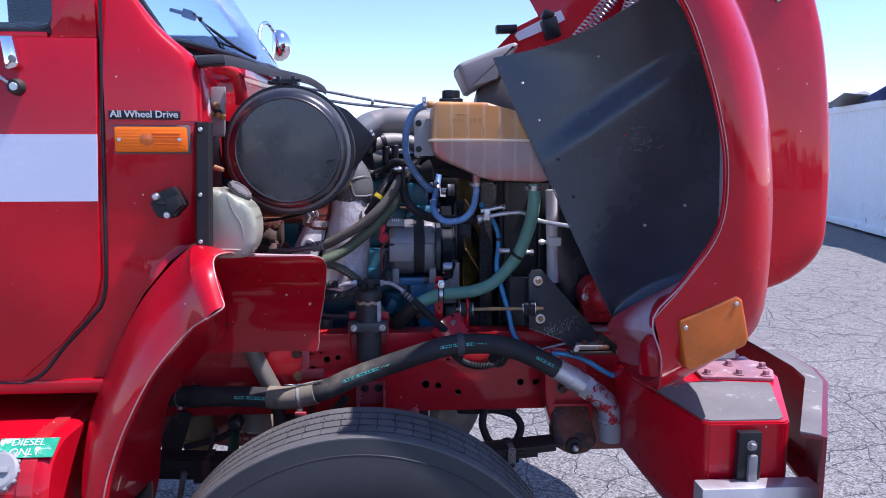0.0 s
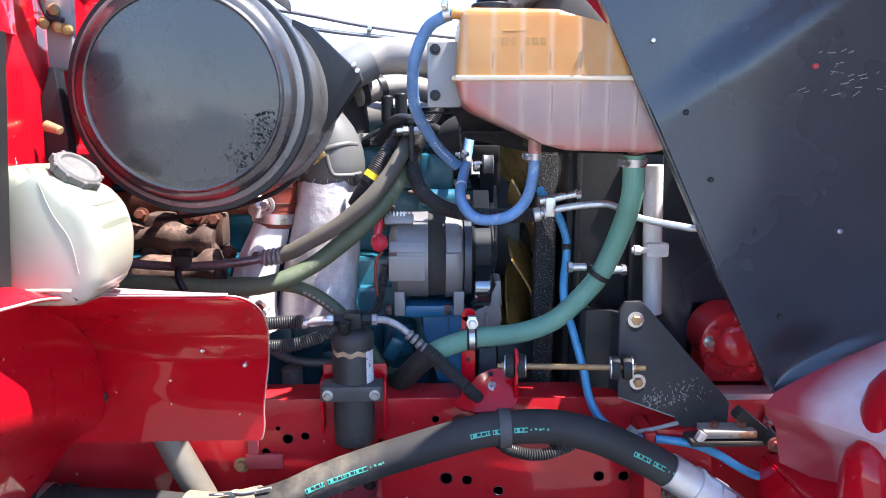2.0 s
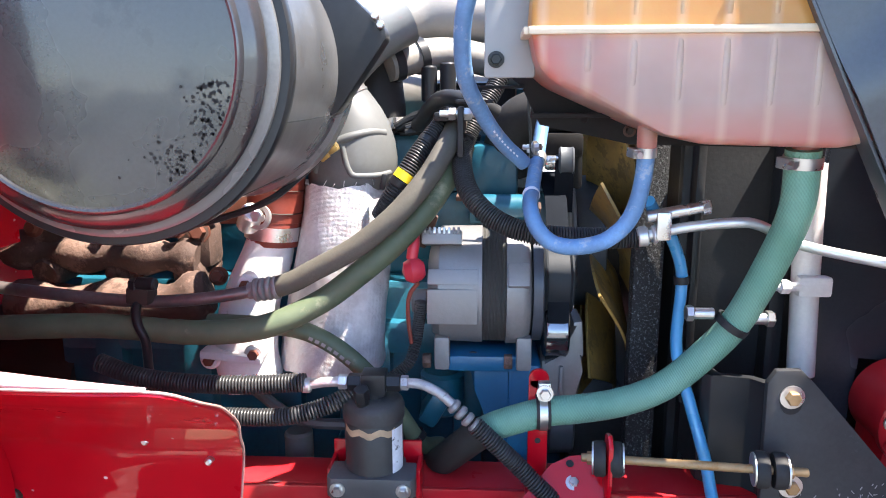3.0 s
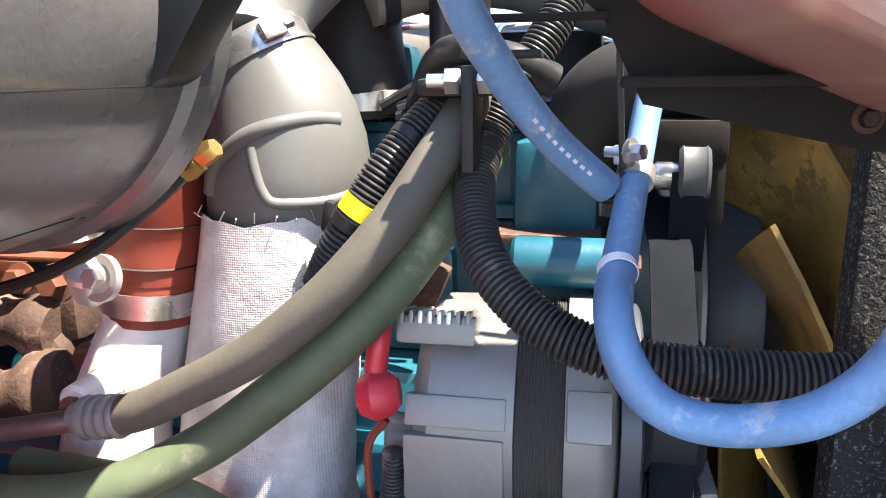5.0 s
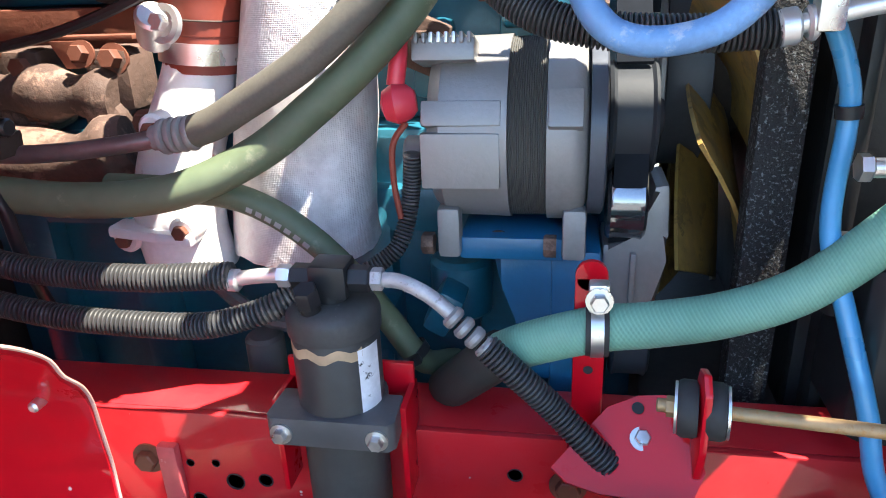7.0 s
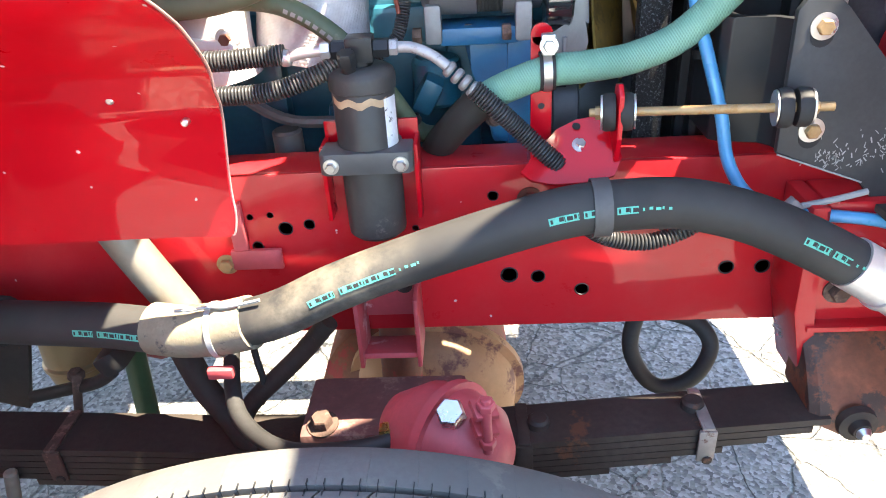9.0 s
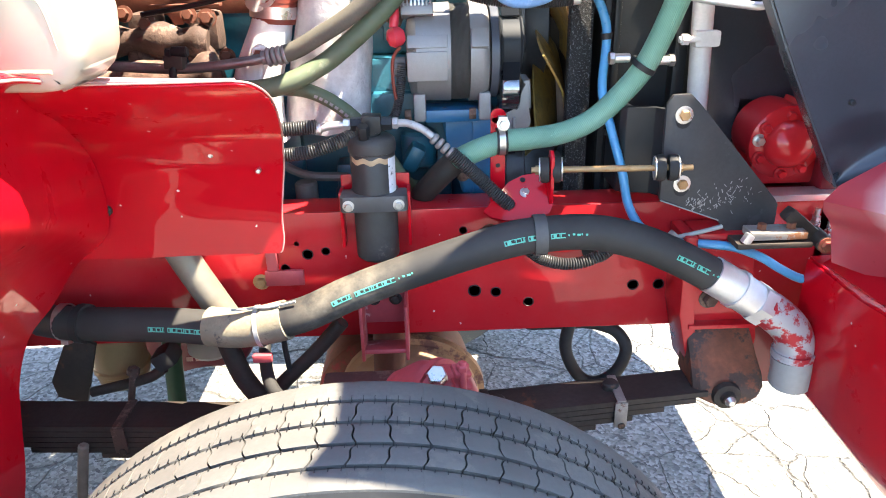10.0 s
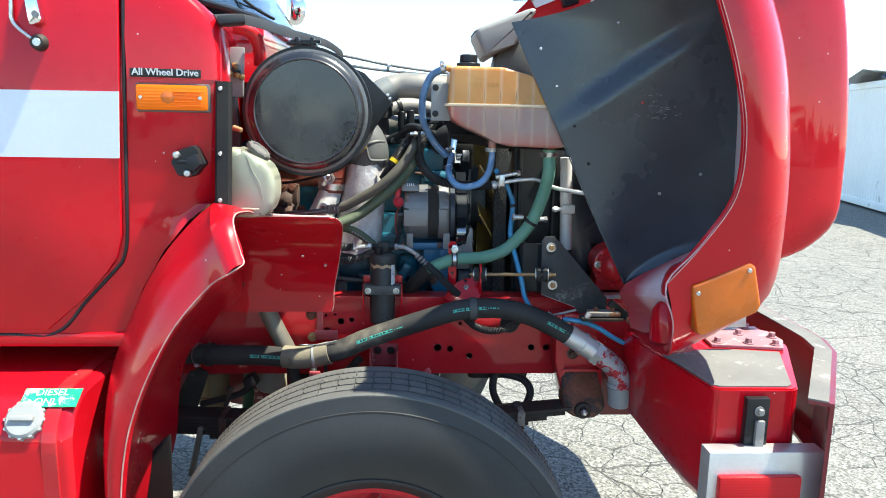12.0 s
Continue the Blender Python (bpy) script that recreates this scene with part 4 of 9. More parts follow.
# ---- fuel tank under the cab ----
fuel = thing("fuel_tank", (-1.2, 1.65, 0.55), "red fuel tank with a grey filler cap and green sticker", "fuel tank")
def rounded(cy, cz, hy, hz, r, n=9):
    """Outline of a rounded rectangle as (y, z) pairs."""
    out = []
    for k, (sy, sz) in enumerate(((1, 1), (-1, 1), (-1, -1), (1, -1))):
        for i in range(n):
            a = math.pi / 2 * (k + i / (n - 1))
            out.append((cy + sy * (hy - r) + r * math.cos(a), cz + sz * (hz - r) + r * math.sin(a)))
    return out


bm = B()
loft(bm, [[V(x, y, z) for y, z in rounded(1.68, 0.79, 0.25 - d, 0.25 - d, 0.115 - d)] for x, d in ((-1.74, 0.012), (-1.73, 0.003), (-1.72, 0), (-0.76, 0), (-0.75, 0.003), (-0.742, 0.012))])
part("body", bm, RED, fuel)
for x in (-0.785, -1.55):
    bm = B()
    prism(bm, rounded(1.68, 0.79, 0.2545, 0.2545, 0.1195), x - 0.016, x + 0.016, "x", 0.0015)
    part("strap", bm, RED_DUSTY, fuel)
bm = B()
CAP_AX = V(0, -0.80, 0.60).normalized()
spin(bm, [(0, 0.032), (0, 0.039), (0.004, 0.041), (0.026, 0.040), (0.031, 0.035), (0.032, 0)], (-0.842, 1.468, 0.980), CAP_AX, 28)
cap = part("cap", bm, GREY_DUCT, fuel, "grey ribbed filler cap")
for k in range(12):
    a = radians(30 * k)
    up = V(0, 0.60, 0.80)
    c = V(-0.842, 1.468, 0.980) + CAP_AX * 0.015 + (V(1, 0, 0) * math.cos(a) + up * math.sin(a)) * 0.0400
    part("grip", cyl(B(), c - CAP_AX * 0.010, c + CAP_AX * 0.011, 0.0045, None, 8, 0.001), GREY_DUCT, cap)
bm = B()
box(bm, V(-0.842, 1.468, 0.980) + CAP_AX * 0.035, (0.050, 0.012, 0.012), Euler((radians(53), 0, 0)).to_matrix(), 0.003)
part("handle", bm, GREY_DUCT, cap)
bm = B()
box(bm, (-0.800, 1.484, 1.0295), (0.122, 0.048, 0.002), Euler((radians(33), 0, 0)).to_matrix())
label = part("sticker", bm, GREEN_LABEL, fuel, "green sticker with white lettering")
bm = B()
letters(bm, "DIESEL\nONLY", 0.024, 0.0004, Matrix.Translation((-0.800, 1.4830, 1.0312)) @ Euler((radians(33), 0, 0)).to_matrix().to_4x4())
part("lettering", bm, WHITE, label)

# ---- frame ----
rail = thing("frame_rail", (-0.5, 2.12, 0.855), "red painted steel frame rail with punched holes", "frame rail", "frame rails")


def channel(thing_ob, y, d, x0, x1, mat):
    """A C-section rail: web and two flanges."""
    bm = B()
    box(bm, ((x0 + x1) / 2, y + 0.004 * d, 0.98), (x1 - x0, 0.008, 0.25), None, 0.002)
    part("web", bm, mat, thing_ob)
    for z in (0.859, 1.101):
        bm = B()
        box(bm, ((x0 + x1) / 2, y + 0.044 * d, z), (x1 - x0, 0.072, 0.008), None, 0.003)
        part("flange", bm, mat, thing_ob)


channel(rail, 2.105, 1, -2.6, 0.72, RED_DUSTY)
for x, z, r in ((0.075, 0.941, 0.011), (0.115, 0.937, 0.009), (0.176, 0.914, 0.009), (0.371, 0.942, 0.0095), (0.419, 0.942, 0.0095), (0.055, 1.063, 0.0065), (-0.226, 1.026, 0.009),
                (-0.193, 1.031, 0.007), (-0.244, 1.047, 0.004), (-0.272, 1.045, 0.004), (-0.269, 1.0, 0.007), (-0.05, 1.02, 0.004), (0.145, 1.02, 0.005)):
    bm = B()
    spin(bm, [(-0.0008, r * 1.15), (-0.0012, r), (0.0, r * 0.92), (0.0, 0)], (x, 2.105, z), (0, 1, 0), 16)
    part("bolt_hole", bm, CORE, rail, "dark bolt hole")
bm = B()
spin(bm, [(-0.001, 0.030), (-0.001, 0.0)], (0.30, 2.104, 1.02), (0, 1, 0), 24)
part("access_hole", bm, CORE, rail, "dark bolt hole")
for x, z in ((-0.317, 1.047), (0.103, 1.056)):
    bm = B()
    bolt(bm, (x, 2.105, z), (0, -1, 0), 0.0115, 0.009)
    part("bolt", bm, ORANGE_RUST, rail, "rusty bolt head")
bm = B()
box(bm, (-0.290, 2.099, 1.02), (0.020, 0.010, 0.10), None, 0.002)
box(bm, (-0.27, 2.096, 0.985), (0.07, 0.008, 0.03), None, 0.002)
brk = part("bracket", bm, PINK, rail)
bm = B()
bolt(bm, (-0.313, 2.095, 0.979), (0, -1, 0), 0.010, 0.009)
part("bolt", bm, GOLD, brk)
bm = B()
for s in (-1, 1):
    box(bm, (-0.092 + 0.040 * s, 2.07, 0.895), (0.006, 0.075, 0.11), None, 0.002)
box(bm, (-0.092, 2.075, 0.845), (0.084, 0.075, 0.008), Euler((-0.3, 0, 0)).to_matrix(), 0.002)
box(bm, (-0.092, 2.10, 0.92), (0.084, 0.006, 0.07), None, 0.001)
stop = part("bump_stop", bm, PINK, rail, "chalky pink-red bump stop bracket")
for dx in (-0.02, 0.02):
    bm = B()
    bolt(bm, (-0.092 + dx, 2.096, 0.935), (0, -1, 0), 0.008, 0.007)
    part("bolt", bm, DARK_IRON, stop)
# same red as the near rail, darkened to put far-side shade into the colour
far_rail = thing("frame_rail", (-0.5, 2.95, 0.855), "red painted steel frame rail on the far side, darkened for shade", "frame rail", "frame rails")
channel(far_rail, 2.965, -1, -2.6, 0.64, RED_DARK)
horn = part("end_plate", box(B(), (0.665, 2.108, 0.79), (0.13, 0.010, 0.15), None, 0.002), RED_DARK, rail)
cross = thing("cross_member", (0.55, CY, 0.9), "red steel cross member between the frame rails", "cross member")
bm = B()
box(bm, (0.60, CY, 0.95), (0.05, 0.80, 0.16), None, 0.006)
box(bm, (-0.75, CY, 0.93), (0.08, 0.80, 0.12), None, 0.006)
part("beam", bm, RED_DUSTY, cross)

# spring hanger and leaf spring
HANGER_RUST = surface("streaked_rust", (0.185, 0.062, 0.030), 0.65, 0, 0.5, 22, 120, 0.4, 0.0015, 0, (0.060, 0.036, 0.027), 0.50, 14)
hanger = thing("spring_hanger", (0.52, 2.04, 0.76), "rusty red cast spring hanger bolted to the rail", "spring hanger")
bm = B()
prism(bm, [(0.452, 1.07), (0.552, 1.07), (0.562, 0.985), (0.584, 0.86), (0.584, 0.81), (0.565, 0.778), (0.53, 0.766), (0.490, 0.778), (0.465, 0.81), (0.458, 0.90), (0.450, 0.985)], 2.035, 2.105, bevel=0.006)
prism(bm, [(0.428, 1.07), (0.45, 1.07), (0.452, 0.93), (0.48, 0.80), (0.46, 0.80), (0.432, 0.92)], 2.02, 2.105, bevel=0.005)
part("casting", bm, RED_DUSTY, hanger)
bm = B()
loft(bm, [[V(x0, 2.05, z), V(x1, 2.05, z), V(x1, y + 0.010, z), V(x1 - 0.010, y, z), V(x0 + 0.010, y, z), V(x0, y + 0.010, z)]
          for z, y, x0, x1 in ((0.893, 2.030, 0.452, 0.564), (0.885, 2.020, 0.452, 0.566), (0.85, 1.992, 0.453, 0.571), (0.82, 1.970, 0.453, 0.577), (0.80, 1.960, 0.453, 0.578), (0.785, 1.957, 0.460, 0.572), (0.770, 1.961, 0.482, 0.556), (0.760, 1.975, 0.500, 0.540))])
part("rusty_face", bm, HANGER_RUST, hanger, "rust-streaked sloping lower face")
bm = B()
box(bm, (0.513, 2.026, 0.897), (0.125, 0.022, 0.008), None, 0.002)
part("ledge", bm, RED_DUSTY, hanger)
for x, z in ((0.487, 0.955), (0.545, 0.955)):
    bm = B()
    bolt(bm, (x, 2.036, z - 0.01), (0, -1, 0), 0.012, 0.013)
    part("bolt", bm, RUST, hanger)
bm = B()
spin(bm, [(0, 0.026), (0.010, 0.024), (0.012, 0.014), (0.022, 0.012), (0.024, 0)], (0.508, 1.960, 0.793), (0, -1, 0), 20)
pin = part("spring_pin", bm, DARK_IRON, hanger)
part("grease_nipple", cyl(B(), (0.508, 1.938, 0.793), (0.508, 1.930, 0.793), 0.010, 0.006, 12, 0.001), STEEL, pin)

spring = thing("leaf_spring", (0, 1.98, 0.75), "dark oily leaf spring pack with steel clips", "leaf spring")


def leaf_z(x):
    return 0.752 + 0.085 * max(0, x) + 0.05 * max(0, -0.3 - x)


for k, (x0, x1) in enumerate(((-0.95, 0.475), (-0.95, 0.455), (-0.90, 0.40), (-0.83, 0.345), (-0.72, 0.28), (-0.6, 0.20))):
    bm = B()
    xs = [x0 + (x1 - x0) * i / 12 for i in range(13)]
    up = [(x, leaf_z(x) + 0.010 - k * 0.0115) for x in xs]
    prism(bm, up + [(x, z - 0.0100) for x, z in up[::-1]], 1.955, 2.03)
    part("leaf", bm, DARK_IRON, spring)
for x, y in ((0.314, 2.0), (0.107, 1.99)):
    bm = B()
    spin(bm, [(0, 0), (0, 0.016), (0.009, 0.015), (0.013, 0.011), (0.014, 0)], (x, y, leaf_z(x) + 0.009), (0, 0, 1), 16)
    part("rivet_head", bm, DARK_IRON, spring)
for x, mat in ((0.322, surface("worn_clip_steel", (0.26, 0.23, 0.20), 0.6, 0.2, 0.3, 30, 160, 0.3, 0.001, 0, (0.12, 0.06, 0.04), 0.58, 30)), (0.085, DARK_IRON), (-0.56, RUST)):
    bm = B()
    z = leaf_z(x)
    box(bm, (x, 1.951, z - 0.016), (0.023, 0.005, 0.052), None, 0.002)
    box(bm, (x, 1.99, z + 0.0125), (0.016, 0.080, 0.004), None, 0.001)
    clip = part("clip", bm, mat, spring)
    bm = B()
    cyl(bm, (x + 0.002, 1.949, z - 0.038), (x + 0.002, 1.945, z - 0.038), 0.007, None, 12, 0.002)
    part("bolt", bm, DARK_IRON, clip)

# axle, knuckle and what hangs by it
axle = thing("front_axle", (-0.1, CY, 0.5), "dusty brown drive axle with its differential", "axle")
bm = B()
cyl(bm, (-0.1, 1.75, 0.515), (-0.1, 3.3, 0.515), 0.065, None, 24)
spin(bm, [(-0.20, 0), (-0.19, 0.09), (-0.08, 0.185), (0.08, 0.185), (0.19, 0.09), (0.20, 0)], (-0.10, 2.42, 0.53), (0, 1, 0), 28)
part("housing", bm, ORANGE_RUST, axle)
bm = B()
spin(bm, [(-0.05, 0), (-0.048, 0.05), (-0.04, 0.095), (-0.022, 0.128), (0.0, 0.145), (0.03, 0.15), (0.034, 0.165), (0.05, 0.165), (0.05, 0)], (-0.055, 2.27, 0.575), (0, 1, 0.2), 40)
part("drum", bm, surface("tan_primer", (0.42, 0.24, 0.13), 0.6, 0, 0.2, 6, 100, 0.2, 0.001, 0, (0.16, 0.07, 0.06), 0.55, 5), axle, "tan dusty axle cover")
bm = B()
cyl(bm, (-0.10, 2.14, 0.55), (-0.09, 2.14, 0.86), 0.032, None, 18)
part("post", bm, ORANGE_RUST, axle)
bm = B()
box(bm, (-0.10, 2.0, 0.79), (0.22, 0.12, 0.03), None, 0.008)
box(bm, (-0.10, 1.99, 0.65), (0.16, 0.14, 0.16), None, 0.015)
part("spring_seat", bm, surface("dusty_red_brown", (0.16, 0.075, 0.065), 0.75, 0, 0.4, 14, 140, 0.4, 0.0015, 0, (0.27, 0.17, 0.13), 0.55, 14), axle)
for x in (-0.18, -0.08):
    bm = B()
    bolt(bm, (x, 1.96, 0.805), (0, -0.2, 1), 0.014, 0.016)
    part("bolt", bm, RUST, axle)
knuckle = thing("brake_chamber", (0.0, 1.9, 0.8), "faded pink-red brake chamber with a clamp bolt", "brake chamber")
bm = B()
spin(bm, [(-0.08, 0), (-0.075, 0.035), (-0.03, 0.062), (0.0, 0.064), (0.0, 0.072), (0.012, 0.072), (0.012, 0.064), (0.05, 0.056), (0.075, 0.03), (0.08, 0)], (-0.010, 1.865, 0.868), (0.75, -0.55, 0.1), 30)
part("shell", bm, PINK, knuckle)
bm = B()
for z in (0.958, 0.934):
    box(bm, (0.034, 1.815, z), (0.026, 0.024, 0.008), Euler((0.3, 0.2, 0.4)).to_matrix(), 0.002)
cyl(bm, (0.036, 1.808, 0.978), (0.037, 1.800, 0.912), 0.0055, None, 12, 0.001)
hexa(bm, (0.036, 1.809, 0.965), (0, -0.1, 1), 0.010, 0.009)
hexa(bm, (0.037, 1.803, 0.920), (0, -0.1, 1), 0.009, 0.009)
part("clamp_bolt", bm, PINK, knuckle)
bm = B()
hexa(bm, (0.000, 1.835, 0.932), (-0.1, -0.5, 0.8), 0.016, 0.018)
part("plug", bm, STEEL, knuckle)
bm = B()
tube(bm, [(-0.05, 1.86, 0.882), (-0.11, 1.84, 0.88), (-0.2, 1.86, 0.862), (-0.27, 1.92, 0.86), (-0.30, 2.0, 0.88), (-0.30, 2.05, 0.92)], 0.011, 10, 6)
part("air_hose", bm, RUBBER, knuckle)
bm = B()
hexa(bm, (-0.055, 1.86, 0.882), (-1, 0, 0), 0.015, 0.03)
part("fitting", bm, BRASS, knuckle)

# ---- wheel ----
WX, WZ, WR = -0.10, 0.515, 0.515
wheel = thing("front_wheel", (WX, 1.56, 0), "dusty black truck tyre on a red steel wheel", "wheel")
bm = B()
spin(bm, [(1.545, 0.262), (1.515, 0.275), (1.490, 0.32), (1.480, 0.38), (1.481, 0.42), (1.488, 0.455), (1.498, 0.487), (1.503, WR - 0.008), (1.512, WR - 0.016), (1.692, WR - 0.016), (1.701, WR - 0.008), (1.712, 0.482), (1.735, 0.44), (1.745, 0.40), (1.735, 0.34), (1.70, 0.262)],
     (WX, 0, WZ), (0, 1, 0), 128)
part("sidewall", bm, SIDEWALL, wheel)
for d, r in ((1.4955, 0.472), (1.4965, 0.305)):
    bm = B()
    spin(bm, [(d + 0.002, r - 0.006), (d - 0.003, r - 0.003), (d - 0.003, r + 0.003), (d + 0.003, r + 0.006)], (WX, 0, WZ), (0, 1, 0), 128)
    part("sidewall_ridge", bm, SIDEWALL, wheel)


def tread():
    """Five ribs of blocks with gently curved cuts between them."""
    bm = B()
    ribs = ((1.503, 1.5315, 80, 0.0), (1.5375, 1.568, 76, 0.0040), (1.574, 1.607, 76, -0.0040), (1.613, 1.648, 76, 0.0040), (1.6545, 1.7005, 80, 0.0))
    for y0, y1, n, bow in ribs:
        step = 2 * math.pi / n
        gap_a = 0.0024 / WR if bow else 0.0003
        cross_n = 7
        for i in range(n):
            a0, a1 = i * step + gap_a / 2, (i + 1) * step - gap_a / 2
            top, low = [], []
            for j in range(cross_n):
                u = j / (cross_n - 1)
                sway = bow * (math.sin(2 * math.pi * u) * 0.6 + (u - 0.5) * 2.2) / WR
                y = y0 + (y1 - y0) * u
                row = [(a + sway, y) for a in (a0, (a0 + a1) / 2, a1)]
                edge_r = WR - (0.0012 if j in (0, cross_n - 1) else 0) - (0.0055 * (u ** 3) if y0 > 1.65 else 0.0035 * ((1 - u) ** 3) if y0 < 1.51 else 0)
                top.append([bm.verts.new((WX + edge_r * math.sin(a), y, WZ + edge_r * math.cos(a))) for a, y in row])
                low.append([bm.verts.new((WX + (WR - 0.015) * math.sin(a), y, WZ + (WR - 0.015) * math.cos(a))) for a, y in row])
            for j in range(cross_n - 1):
                for k in range(2):
                    bm.faces.new((top[j][k], top[j][k + 1], top[j + 1][k + 1], top[j + 1][k]))
                bm.faces.new((top[j][0], top[j + 1][0], low[j + 1][0], low[j][0]))
                bm.faces.new((top[j][2], low[j][2], low[j + 1][2], top[j + 1][2]))
            for k in range(2):
                bm.faces.new((top[0][k], low[0][k], low[0][k + 1], top[0][k + 1]))
                bm.faces.new((top[-1][k], top[-1][k + 1], low[-1][k + 1], low[-1][k]))
    return bm


def sipes():
    """Short cuts along the edges of the grooves."""
    bm = B()
    for y, d in ((1.5315, -1), (1.568, -1), (1.607, -1), (1.648, -1), (1.6545, 1), (1.613, 1)):
        n = 228
        for i in range(n):
            a = 2 * math.pi * (i + 0.5) / n
            if abs(math.sin(a / 2)) > 0.62:
                continue
            q = Matrix.Rotation(a, 3, "Y")
            c = q @ V(0, 0, WR - 0.0032)
            box(bm, (WX + c.x, y + 0.0024 * d, WZ + c.z), (0.0009, 0.0054, 0.0078), q)
    return bm


ob = part("tread", tread(), TYRE, wheel, "worn tread blocks", 60)
tagged(ob, kind="stuff")
ob = part("sipe", sipes(), CORE, wheel, "short dark cuts in the tread")
tagged(ob, kind="stuff")
bm = B()
spin(bm, [(1.55, 0.270), (1.532, 0.268), (1.530, 0.256), (1.55, 0.249), (1.60, 0.244), (1.66, 0.225), (1.66, 0.11), (1.60, 0.10), (1.52, 0.095), (1.515, 0)], (WX, 0, WZ), (0, 1, 0), 64)
rim = part("rim", bm, RED, wheel, "red steel rim")
for i in range(10):
    a = i * math.pi / 5
    bm = B()
    hexa(bm, (WX + 0.165 * math.sin(a), 1.66, WZ + 0.165 * math.cos(a)), (0, -1, 0), 0.019, 0.03)
    part("wheel_nut", bm, STEEL, rim)
far_wheel = thing("front_wheel", (WX, 3.51, 0), "dusty black truck tyre on the far side", "wheel")
bm = B()
spin(bm, [(3.38, 0.285), (3.355, 0.31), (3.335, 0.40), (3.365, 0.487), (3.375, WR), (3.63, WR), (3.64, 0.487), (3.665, 0.40), (3.63, 0.285)], (WX, 0, WZ), (0, 1, 0), 64, True)
part("tyre", bm, TYRE, far_wheel)
bm = B()
spin(bm, [(3.40, 0.29), (3.45, 0.26), (3.42, 0.10), (3.40, 0)], (WX, 0, WZ), (0, 1, 0), 48)
part("rim", bm, RED, far_wheel)

# ---- large black hydraulic hose ----
HOSE = [(-0.70, 2.06, 0.935), (-0.62, 2.02, 0.947), (-0.453, 1.995, 0.952), (-0.335, 1.975, 0.953), (-0.225, 1.965, 0.977), (-0.140, 1.975, 1.010), (-0.064, 1.985, 1.034), (0.030, 1.985, 1.065), (0.120, 1.98, 1.094), (0.178, 1.985, 1.100), (0.256, 1.99, 1.099), (0.328, 1.985, 1.084), (0.390, 1.975, 1.060), (0.468, 1.97, 1.018)]
hose = thing("hydraulic_hose", (0.0, 1.99, 0.95), "thick black rubber hose with green print, dusty patches and a painted-in sunlit stretch", "hose")
bm = B()
tube(bm, HOSE, 0.0295, 20, 10)
jacket = part("rubber", bm, SUNLIT_DUSTY_HOSE, hose)
run = smooth_path(HOSE, 10)


def along(x):
    """How far along the hose, of its whole, the place x lies."""
    return float(np.interp(x, [p.x for p in run], [k / (len(run) - 1) for k in range(len(run))]))


for x0, x1, boxed in ((-0.474, -0.445, True), (-0.439, -0.372, True), (-0.369, -0.338, False), (-0.167, -0.136, True), (-0.130, -0.062, True), (-0.058, -0.028, False), (0.114, 0.143, True), (0.147, 0.160, True), (0.184, 0.207, True), (0.210, 0.246, False), (0.388, 0.415, True), (0.419, 0.439, True), (0.443, 0.464, False)):
    s0, s1 = along(x0), along(x1)
    count = max(2, round((x1 - x0) / 0.0075))
    if boxed:
        patch = part("printed_mark", mark(B(), HOSE, 0.0295, s0, s1, 14, 8), GREEN_MARK, jacket, "faded green print")
    bm = B()
    for k in range(count):
        a, w = s0 + (s1 - s0) * (k + 0.2) / count, (s1 - s0) / count
        mark(bm, HOSE, 0.0299, a, a + w * (0.30 + 0.25 * (k % 3)), 14 + (k % 2) * 1.5, 4.5 if boxed else 3)
        if boxed and k % 2:
            mark(bm, HOSE, 0.0299, a + w * 0.6, a + w * 0.75, 14, 5)
    if boxed:
        part("dark_print", bm, RUBBER, patch, "dark bars of print")
    else:
        part("printed_mark", bm, GREEN_MARK, jacket, "thin green bars of print")
bm = B()
tube(bm, [(-0.38, 1.985, 0.952), (-0.335, 1.975, 0.953), (-0.29, 1.970, 0.959), (-0.245, 1.965, 0.971)], 0.0335, 20, 6)
part("sleeve", bm, surface("sandy_rubber_sleeve", (0.22, 0.19, 0.13), 0.8, 0, 0.3, 10, 200, 0.4, 0.001, 0, (0.06, 0.055, 0.05), 0.55, 12), hose, "dusty split rubber sleeve")
bm = B()
ring_clamp(bm, (-0.645, 2.032, 0.945), (1, -0.1, 0.02), 0.0305, 0.014, 0.002, (0, -0.3, -1))
part("clamp", bm, STEEL, hose)
bm = B()
tube(bm, [(-0.613, 2.019, 0.948), (-0.599, 2.016, 0.948)], 0.0345, 20, 3)
part("end_band", bm, RUBBER, hose)
tie = thing("cable_tie", (-0.292, 1.965, 0.96), "weathered white cable tie round the thick hose", "cable tie")
bm = B()
ring_clamp(bm, (-0.292, 1.970, 0.958), (1, 0, 0.12), 0.0340, 0.007, 0.0015)
part("band", bm, GREY_DUCT, tie)
bm = B()
tube(bm, [(-0.292, 1.965, 0.995), (-0.27, 1.955, 1.0), (-0.225, 1.95, 1.012)], 0.0022, 6, 4)
tube(bm, [(-0.292, 1.965, 0.995), (-0.31, 1.955, 0.998), (-0.33, 1.95, 1.0)], 0.0022, 6, 4)
part("tails", bm, GREY_DUCT, tie)
bm = B()
box(bm, (-0.286, 1.935, 0.918), (0.032, 0.012, 0.014), None, 0.003)
part("stud", bm, PINK, tie)
strap = thing("hose_strap", (0.172, 1.985, 1.10), "grey-black rubber strap holding the thick hose", "strap")
bm = B()
ring_clamp(bm, (0.172, 1.984, 1.100), (1, 0, 0.03), 0.0305, 0.020, 0.003)
part("band", bm, surface("grey_strap_rubber", (0.075, 0.073, 0.07), 0.6, 0, 0.3, 20, 160, 0.2), strap)
